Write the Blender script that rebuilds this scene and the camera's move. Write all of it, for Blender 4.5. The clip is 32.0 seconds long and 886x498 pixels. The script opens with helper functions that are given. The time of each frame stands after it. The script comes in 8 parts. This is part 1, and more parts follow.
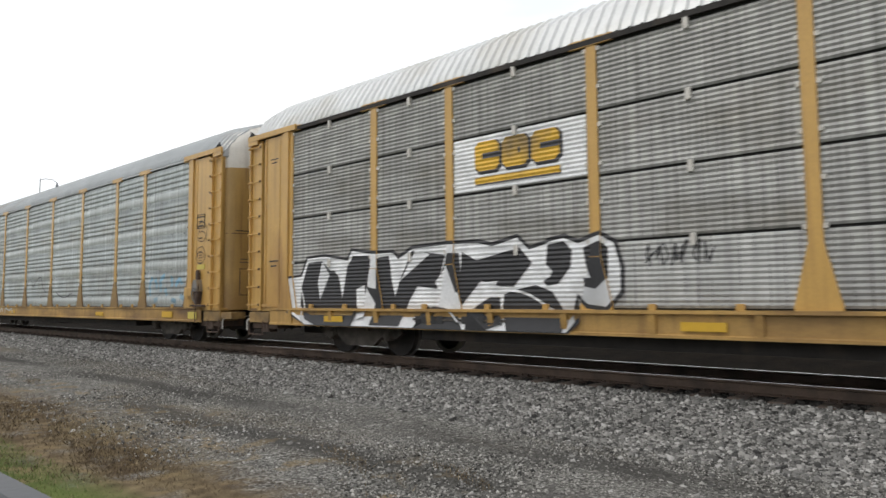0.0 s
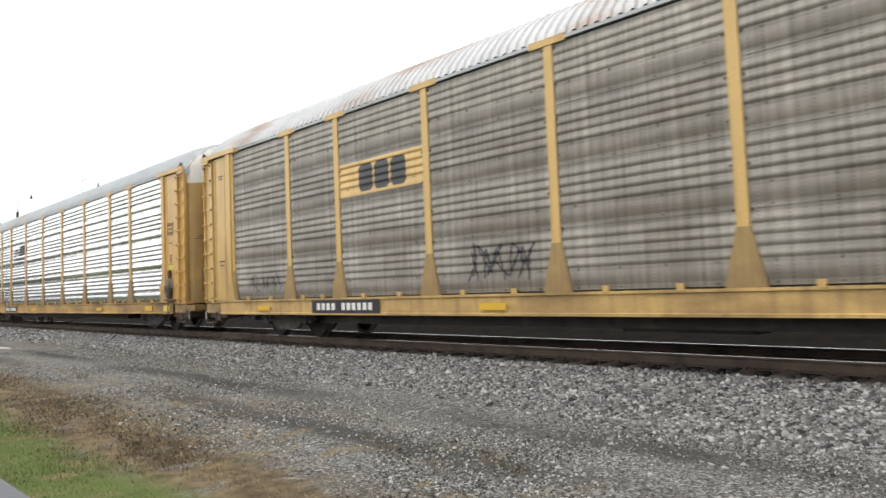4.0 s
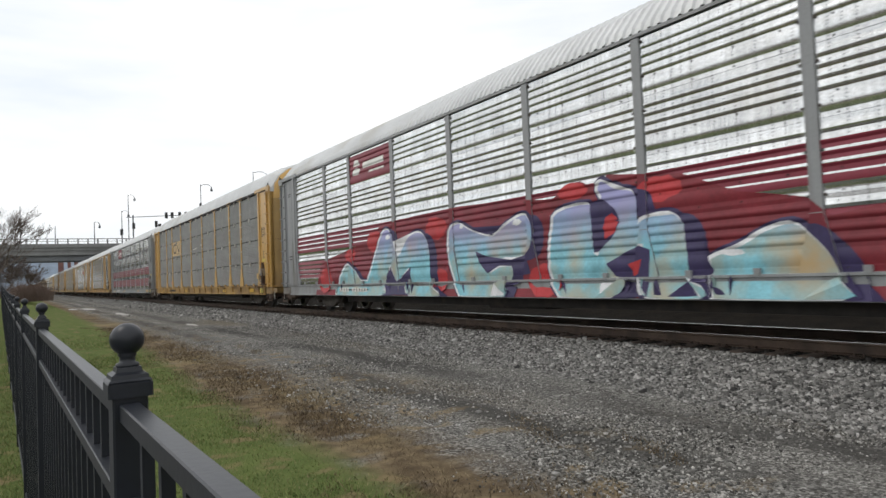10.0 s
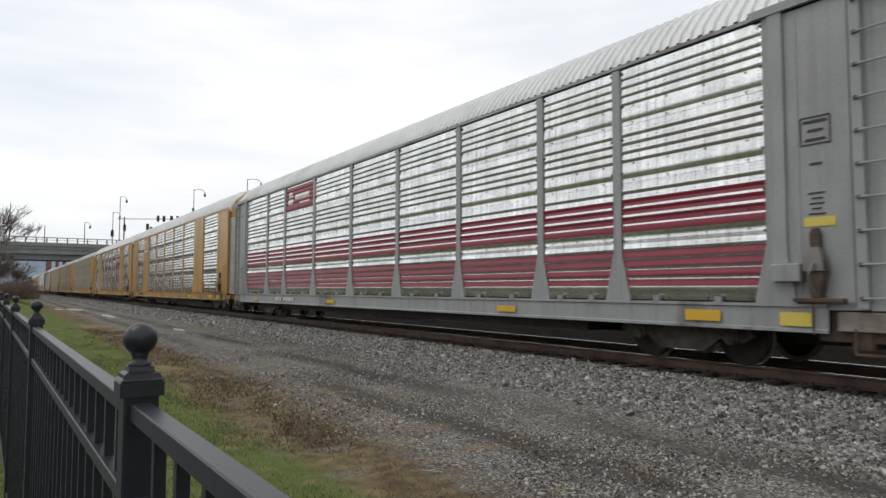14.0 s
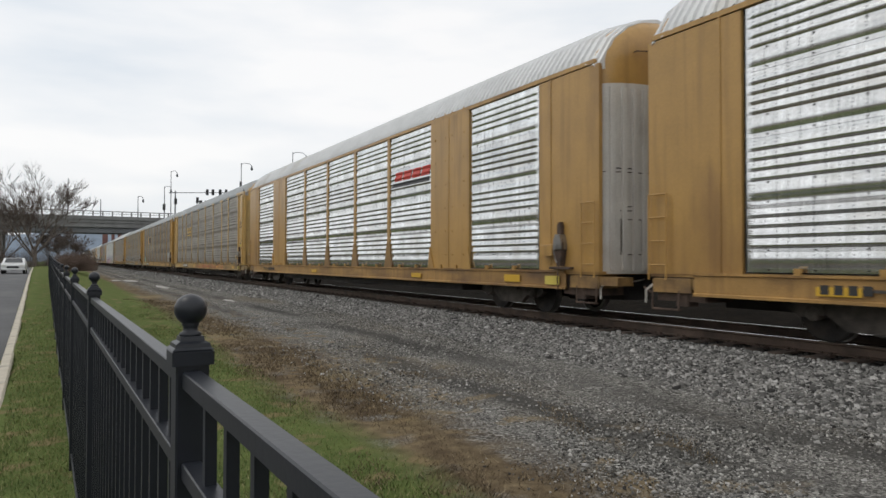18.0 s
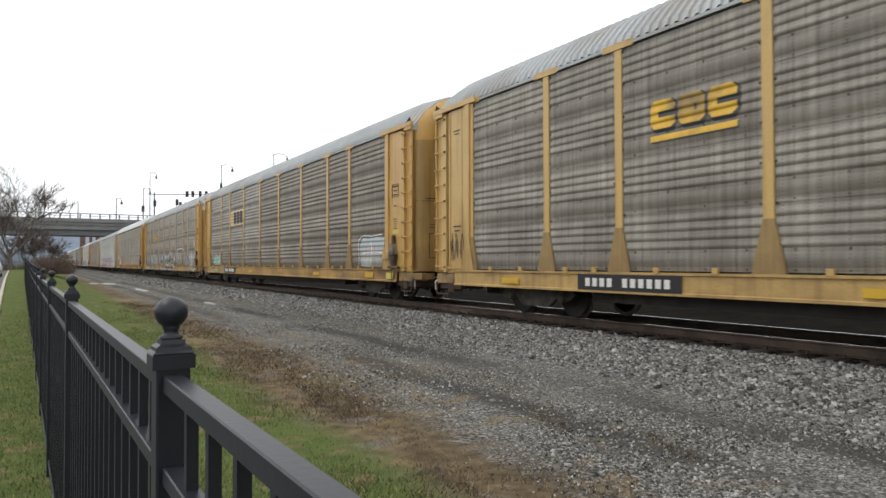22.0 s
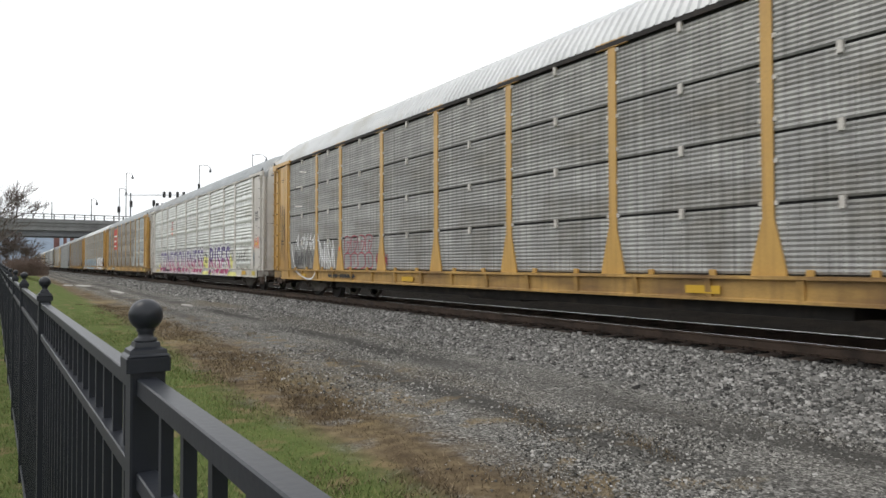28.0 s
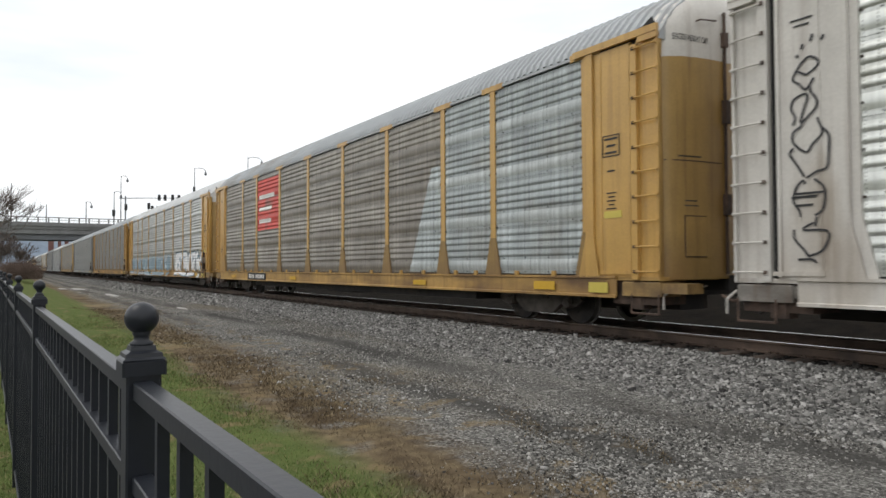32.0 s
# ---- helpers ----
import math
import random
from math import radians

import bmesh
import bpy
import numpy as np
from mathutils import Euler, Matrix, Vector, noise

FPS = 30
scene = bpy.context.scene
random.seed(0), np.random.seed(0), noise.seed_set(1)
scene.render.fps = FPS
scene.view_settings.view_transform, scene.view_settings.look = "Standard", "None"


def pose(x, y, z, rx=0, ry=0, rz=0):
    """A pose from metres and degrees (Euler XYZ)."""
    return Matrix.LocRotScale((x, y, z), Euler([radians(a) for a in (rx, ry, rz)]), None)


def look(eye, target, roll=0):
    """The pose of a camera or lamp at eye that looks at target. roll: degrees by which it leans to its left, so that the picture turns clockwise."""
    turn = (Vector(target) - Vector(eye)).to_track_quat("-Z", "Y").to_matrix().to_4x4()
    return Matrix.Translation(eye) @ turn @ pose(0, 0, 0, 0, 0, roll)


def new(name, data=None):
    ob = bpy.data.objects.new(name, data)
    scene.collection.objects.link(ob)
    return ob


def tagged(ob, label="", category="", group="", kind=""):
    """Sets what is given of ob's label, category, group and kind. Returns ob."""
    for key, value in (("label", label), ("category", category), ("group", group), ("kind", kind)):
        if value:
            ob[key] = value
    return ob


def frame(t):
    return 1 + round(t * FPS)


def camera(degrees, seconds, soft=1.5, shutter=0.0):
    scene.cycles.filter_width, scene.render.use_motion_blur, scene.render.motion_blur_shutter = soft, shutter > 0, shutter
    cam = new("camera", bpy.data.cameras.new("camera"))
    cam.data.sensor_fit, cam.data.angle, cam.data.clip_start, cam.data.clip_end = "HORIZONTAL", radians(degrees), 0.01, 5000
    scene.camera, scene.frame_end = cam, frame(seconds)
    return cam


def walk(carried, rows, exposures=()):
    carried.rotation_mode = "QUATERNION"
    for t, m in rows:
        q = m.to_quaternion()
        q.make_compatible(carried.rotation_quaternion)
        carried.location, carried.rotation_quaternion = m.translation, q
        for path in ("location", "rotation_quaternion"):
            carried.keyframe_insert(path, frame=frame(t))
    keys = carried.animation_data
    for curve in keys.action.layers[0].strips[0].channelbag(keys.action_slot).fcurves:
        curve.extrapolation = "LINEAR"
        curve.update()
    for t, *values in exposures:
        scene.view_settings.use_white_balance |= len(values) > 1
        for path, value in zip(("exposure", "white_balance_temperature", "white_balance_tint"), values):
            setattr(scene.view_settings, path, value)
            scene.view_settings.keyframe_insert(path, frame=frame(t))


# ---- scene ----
cam = camera(66.8, 32.0, soft=1.5, shutter=0.1)
PATH = [
    (0.0, pose(-0.038, 0.003, 1.155, 94.23, 0.46, -47.93)),
    (0.5, pose(-0.025, -0.005, 1.151, 94.09, 0.73, -45.33)),
    (1.0, pose(-0.010, -0.008, 1.146, 93.76, 1.55, -47.82)),
    (1.5, pose(-0.018, -0.003, 1.146, 93.19, 1.94, -48.72)),
    (2.0, pose(0.007, -0.006, 1.152, 92.70, 2.19, -49.55)),
    (2.5, pose(0.016, -0.009, 1.155, 92.10, 2.74, -49.56)),
    (3.0, pose(0.015, -0.007, 1.160, 91.67, 2.80, -49.89)),
    (3.5, pose(0.014, -0.012, 1.162, 91.78, 2.61, -50.71)),
    (4.0, pose(0.007, -0.014, 1.167, 93.05, 2.27, -44.89)),
    (4.2, pose(0.009, -0.003, 1.150, 93.36, 2.13, -40.76)),
    (4.5, pose(0.018, 0.008, 1.153, 92.98, 1.50, -31.10)),
    (6.5, pose(0.048, -0.008, 1.156, 90.35, 2.96, -30.20)),
    (7.0, pose(0.048, -0.010, 1.155, 90.78, 2.86, -31.37)),
    (7.5, pose(0.048, -0.006, 1.155, 91.16, 2.80, -31.50)),
    (8.0, pose(0.048, -0.003, 1.155, 91.37, 2.75, -31.38)),
    (8.5, pose(0.048, -0.007, 1.155, 91.60, 2.65, -31.33)),
    (9.0, pose(0.049, -0.011, 1.155, 91.75, 2.65, -31.40)),
    (9.5, pose(0.039, -0.014, 1.155, 91.87, 2.70, -31.84)),
    (10.0, pose(0.025, -0.006, 1.153, 92.15, 2.31, -32.29)),
    (10.5, pose(0.019, -0.005, 1.154, 92.45, 1.77, -32.51)),
    (11.0, pose(0.016, -0.005, 1.152, 92.76, 1.37, -32.47)),
    (11.5, pose(0.006, -0.009, 1.152, 93.09, 1.18, -32.59)),
    (12.0, pose(-0.014, -0.003, 1.151, 93.35, 0.37, -32.69)),
    (12.5, pose(-0.021, -0.000, 1.150, 93.50, -0.32, -32.82)),
    (13.0, pose(-0.021, -0.005, 1.150, 93.53, -0.37, -32.77)),
    (13.5, pose(-0.018, -0.003, 1.150, 93.50, -0.31, -32.89)),
    (15.5, pose(-0.011, -0.000, 1.150, 93.36, 0.45, -33.77)),
    (16.0, pose(-0.009, 0.007, 1.150, 93.14, 0.57, -33.24)),
    (16.5, pose(-0.010, 0.005, 1.149, 92.30, 0.31, -30.51)),
    (17.0, pose(-0.012, 0.003, 1.151, 91.76, 0.17, -29.76)),
    (17.5, pose(-0.011, -0.000, 1.150, 91.43, 0.01, -29.50)),
    (18.0, pose(-0.011, 0.004, 1.150, 91.06, -0.12, -29.43)),
    (18.5, pose(-0.010, 0.005, 1.150, 90.87, -0.04, -29.37)),
    (19.0, pose(-0.011, 0.008, 1.151, 90.77, -0.03, -29.54)),
    (19.5, pose(-0.011, 0.004, 1.150, 90.79, 0.02, -29.67)),
    (20.0, pose(-0.011, 0.006, 1.151, 90.84, 0.08, -29.85)),
    (20.5, pose(-0.012, 0.003, 1.151, 90.91, 0.08, -30.15)),
    (21.0, pose(-0.011, 0.004, 1.151, 90.99, 0.09, -30.44)),
    (21.5, pose(-0.011, 0.007, 1.150, 91.03, 0.08, -30.66)),
    (22.0, pose(-0.012, 0.004, 1.150, 91.17, 0.14, -30.93)),
    (22.5, pose(-0.011, 0.000, 1.151, 91.21, -0.05, -31.18)),
    (23.0, pose(-0.010, 0.010, 1.150, 91.28, 0.10, -31.58)),
    (23.5, pose(-0.013, 0.009, 1.151, 91.38, 0.18, -32.08)),
    (24.0, pose(-0.011, 0.003, 1.151, 91.35, 0.19, -32.44)),
    (24.5, pose(-0.010, 0.006, 1.150, 91.33, 0.14, -32.57)),
    (25.0, pose(-0.009, 0.004, 1.150, 91.29, 0.22, -32.55)),
    (25.5, pose(-0.009, 0.005, 1.150, 91.23, 0.20, -32.45)),
    (26.0, pose(-0.009, 0.002, 1.151, 91.21, 0.20, -32.41)),
    (26.5, pose(-0.009, 0.005, 1.150, 91.29, 0.23, -32.54)),
    (28.5, pose(-0.009, 0.006, 1.150, 91.28, 0.15, -32.63)),
    (29.0, pose(-0.009, 0.006, 1.150, 91.31, 0.18, -32.62)),
    (29.5, pose(-0.009, 0.006, 1.150, 91.33, 0.21, -32.60)),
    (30.0, pose(-0.010, 0.002, 1.150, 91.37, 0.27, -32.64)),
    (30.5, pose(-0.008, 0.008, 1.150, 91.38, 0.27, -32.80)),
    (31.0, pose(-0.008, 0.006, 1.149, 91.42, 0.33, -32.86)),
    (31.5, pose(-0.009, 0.004, 1.150, 91.48, 0.30, -32.94)),
    (32.0, pose(-0.010, 0.007, 1.150, 91.50, 0.28, -32.98)),
]
EXPOSE = [(0, 0.16), (2.0, 0.2), (2.5, 0.32), (3.2, 0.5), (4, 0.68), (4.6, 0.4), (6.5, 0.0), (13, -0.08), (17, -0.22), (19.2, -0.2), (20, -0.04), (22, 0.2), (29.5, 0.2), (32, 0.04)]
walk(cam, PATH, EXPOSE)

# ---- world and sun ----
world = bpy.data.worlds.new("overcast_sky")
scene.world = world
world.use_nodes = True
wn, wl = world.node_tree.nodes, world.node_tree.links
wn.clear()
w_out = wn.new("ShaderNodeOutputWorld")
w_bg = wn.new("ShaderNodeBackground")
w_sky = wn.new("ShaderNodeTexSky")
w_sky.sky_type = "NISHITA"
w_sky.sun_disc = False
w_sky.sun_elevation, w_sky.sun_rotation = radians(60), radians(302)
w_sky.dust_density = 3.0
w_mul = wn.new("ShaderNodeVectorMath")
w_mul.operation = "SCALE"
w_mul.inputs["Scale"].default_value = 0.12
w_co = wn.new("ShaderNodeTexCoord")
w_map = wn.new("ShaderNodeMapping")
w_map.inputs["Scale"].default_value = (1.2, 1.2, 5.0)
w_noise = wn.new("ShaderNodeTexNoise")
w_noise.inputs["Scale"].default_value = 2.2
w_noise.inputs["Detail"].default_value = 5.0
w_ramp = wn.new("ShaderNodeValToRGB")
w_ramp.color_ramp.elements[0].position, w_ramp.color_ramp.elements[0].color = 0.28, (0.95, 1.01, 1.07, 1)
w_ramp.color_ramp.elements[1].position, w_ramp.color_ramp.elements[1].color = 0.57, (1.23, 1.22, 1.21, 1)
w_mix = wn.new("ShaderNodeMixRGB")
w_mix.inputs["Fac"].default_value = 0.88
wl.new(w_sky.outputs[0], w_mul.inputs[0])
wl.new(w_co.outputs["Generated"], w_map.inputs["Vector"])
wl.new(w_map.outputs[0], w_noise.inputs["Vector"])
wl.new(w_noise.outputs["Fac"], w_ramp.inputs["Fac"])
wl.new(w_mul.outputs[0], w_mix.inputs["Color1"])
wl.new(w_ramp.outputs[0], w_mix.inputs["Color2"])
wl.new(w_mix.outputs[0], w_bg.inputs["Color"])
w_bg.inputs["Strength"].default_value = 1.0
wl.new(w_bg.outputs[0], w_out.inputs["Surface"])
sun = new("sun", bpy.data.lights.new("sun", "SUN"))
sun.data.energy, sun.data.angle, sun.data.color = 0.7, radians(25), (1.0, 0.96, 0.9)
sun.matrix_world = look((-22, 14, 45), (0, 0, 0))


# ---- materials ----
def mat(name, base, rough=0.6, metal=0.0, vary=0.15, scale=3.0, fine=40.0, dirt=None, dirt_amount=0.0, dirt_scale=(0.6, 0.6, 0.6),
        bump=0.0, bump_scale=60.0, piece=0.0, streak=None, streak_amount=0.0, spec=0.5):
    """A painted, stony or metal surface with two scales of variation, patches of dirt, runs and a fine relief."""
    m = bpy.data.materials.new(name)
    m.use_nodes = True
    n, l = m.node_tree.nodes, m.node_tree.links
    b = n["Principled BSDF"]
    b.inputs["Roughness"].default_value, b.inputs["Metallic"].default_value = rough, metal
    b.inputs["Specular IOR Level"].default_value = spec
    co = n.new("ShaderNodeTexCoord")

    def noise_of(size, detail=4.0, stretch=None):
        t = n.new("ShaderNodeTexNoise")
        t.inputs["Scale"].default_value, t.inputs["Detail"].default_value = size, detail
        if stretch:
            mp = n.new("ShaderNodeMapping")
            mp.inputs["Scale"].default_value = stretch
            l.new(co.outputs["Object"], mp.inputs["Vector"])
            l.new(mp.outputs[0], t.inputs["Vector"])
        else:
            l.new(co.outputs["Object"], t.inputs["Vector"])
        return t.outputs["Fac"]

    def mixed(fac, a, c, mode="MIX"):
        x = n.new("ShaderNodeMixRGB")
        x.blend_type = mode
        for sock, v in zip(x.inputs, (fac, a, c)):
            if isinstance(v, bpy.types.NodeSocket):
                l.new(v, sock)
            else:
                sock.default_value = v
        return x.outputs[0]

    def ramp(v, lo, hi, a=0.0, c=1.0):
        r = n.new("ShaderNodeMapRange")
        r.inputs["From Min"].default_value, r.inputs["From Max"].default_value = lo, hi
        r.inputs["To Min"].default_value, r.inputs["To Max"].default_value = a, c
        l.new(v, r.inputs["Value"])
        return r.outputs[0]

    col = (*base, 1)
    big = ramp(noise_of(scale), 0.3, 0.7, 1 - vary, 1 + vary)
    small = ramp(noise_of(fine, 3.0), 0.3, 0.7, 1 - vary * 0.6, 1 + vary * 0.6)
    mul = n.new("ShaderNodeMath")
    mul.operation = "MULTIPLY"
    l.new(big, mul.inputs[0])
    l.new(small, mul.inputs[1])
    val = mul.outputs[0]
    if piece:
        info = n.new("ShaderNodeObjectInfo")
        m2 = n.new("ShaderNodeMath")
        m2.operation = "MULTIPLY"
        l.new(val, m2.inputs[0])
        l.new(ramp(info.outputs["Random"], 0, 1, 1 - piece, 1 + piece), m2.inputs[1])
        val = m2.outputs[0]
    col = mixed(1.0, col, val, "MULTIPLY")
    if dirt_amount:
        col = mixed(ramp(noise_of(1.0, 6.0, dirt_scale), 0.62 - 0.35 * dirt_amount, 0.72), col, (*dirt, 1))
    if streak_amount:
        col = mixed(ramp(noise_of(1.0, 3.0, (7.0, 7.0, 0.35)), 0.5, 0.75, 0.0, streak_amount), col, (*streak, 1))
    l.new(col, b.inputs["Base Color"])
    if bump:
        bp = n.new("ShaderNodeBump")
        bp.inputs["Strength"].default_value, bp.inputs["Distance"].default_value = bump, 0.02
        l.new(noise_of(bump_scale, 5.0), bp.inputs["Height"])
        l.new(bp.outputs[0], b.inputs["Normal"])
    return m


def sheet(name, base, rough, metal, grime, grime_amount, plaid=0.12, vary=0.14, streak_amount=0.25, holes_amount=0.5, soiled=0.0, bead=None):
    """Galvanized side sheeting: spangle, grime in patches and runs, and the faint weave that the rows of small holes give it."""
    m = mat(name, base, rough, metal, vary, 1.7, 25.0, grime, grime_amount, (0.5, 0.5, 0.9), 0.02, 30.0, 0.10, grime, streak_amount)
    n, l = m.node_tree.nodes, m.node_tree.links
    b = n["Principled BSDF"]
    src = b.inputs["Base Color"].links[0].from_socket
    co = n.new("ShaderNodeTexCoord")
    sep = n.new("ShaderNodeSeparateXYZ")
    l.new(co.outputs["Object"], sep.inputs[0])

    def calc(op, a, c):
        x = n.new("ShaderNodeMath")
        x.operation = op
        for sock, v in zip(x.inputs, (a, c)):
            if isinstance(v, bpy.types.NodeSocket):
                l.new(v, sock)
            else:
                sock.default_value = v
        return x.outputs[0]

    def runs(stretch, size, detail, lo, hi):
        """Long soft runs down or along the sheet."""
        mp = n.new("ShaderNodeMapping")
        mp.inputs["Scale"].default_value = stretch
        l.new(co.outputs["Object"], mp.inputs["Vector"])
        t = n.new("ShaderNodeTexNoise")
        t.inputs["Scale"].default_value, t.inputs["Detail"].default_value = size, detail
        l.new(mp.outputs[0], t.inputs["Vector"])
        r = n.new("ShaderNodeMapRange")
        r.inputs["From Min"].default_value, r.inputs["From Max"].default_value = 0.32, 0.68
        r.inputs["To Min"].default_value, r.inputs["To Max"].default_value = lo, hi
        l.new(t.outputs["Fac"], r.inputs["Value"])
        return r.outputs[0]

    # columns of small slots, about three to the metre, each column broken by clean stretches
    column = calc("LESS_THAN", calc("FRACT", calc("MULTIPLY", sep.outputs["Y"], 5.6), 0.0), 0.11)
    slot = calc("LESS_THAN", calc("FRACT", calc("MULTIPLY", sep.outputs["Z"], 20.3), 0.0), 0.55)
    broken = calc("GREATER_THAN", runs((1.0, 5.6, 1.2), 1.0, 1.0, 0.0, 1.0), 0.35)
    holes = calc("SUBTRACT", 1.0, calc("MULTIPLY", calc("MULTIPLY", calc("MULTIPLY", column, slot), broken), holes_amount))
    weave = calc("MULTIPLY", runs((1.0, 11.0, 0.22), 1.6, 2.0, 1 - plaid, 1 + plaid), runs((1.0, 0.5, 7.0), 1.0, 1.0, 1 - 0.6 * plaid, 1 + 0.6 * plaid))
    if bead:
        # the rolled bead along each lap is washed cleaner than the sheet
        up = calc("FRACT", calc("DIVIDE", calc("SUBTRACT", sep.outputs["Z"], 1.0), 0.985), 0.0)
        clean = calc("MULTIPLY", calc("MULTIPLY", calc("GREATER_THAN", up, 0.075), calc("LESS_THAN", up, 0.29)), runs((1.0, 0.9, 2.0), 1.0, 3.0, 0.35, 0.9))
        y = n.new("ShaderNodeMixRGB")
        l.new(clean, y.inputs["Fac"])
        l.new(src, y.inputs["Color1"])
        y.inputs["Color2"].default_value = (*bead, 1)
        src = y.outputs[0]
    if soiled:
        # road dirt sticks to the smooth band at the foot of each sheet
        up = calc("FRACT", calc("DIVIDE", calc("SUBTRACT", calc("ADD", sep.outputs["Z"], runs((1.0, 0.7, 1.0), 1.0, 2.0, -0.04, 0.04)), 1.0), 0.985), 0.0)
        film = n.new("ShaderNodeMapRange")
        film.inputs["From Min"].default_value, film.inputs["From Max"].default_value, film.inputs["To Max"].default_value = 0.38, 0.28, soiled
        l.new(up, film.inputs["Value"])
        y = n.new("ShaderNodeMixRGB")
        l.new(film.outputs[0], y.inputs["Fac"])
        l.new(src, y.inputs["Color1"])
        y.inputs["Color2"].default_value = (*grime, 1)
        src = y.outputs[0]
    x = n.new("ShaderNodeMixRGB")
    x.blend_type = "MULTIPLY"
    x.inputs["Fac"].default_value = 1.0
    l.new(src, x.inputs["Color1"])
    l.new(calc("MULTIPLY", holes, weave), x.inputs["Color2"])
    l.new(x.outputs[0], b.inputs["Base Color"])
    return m


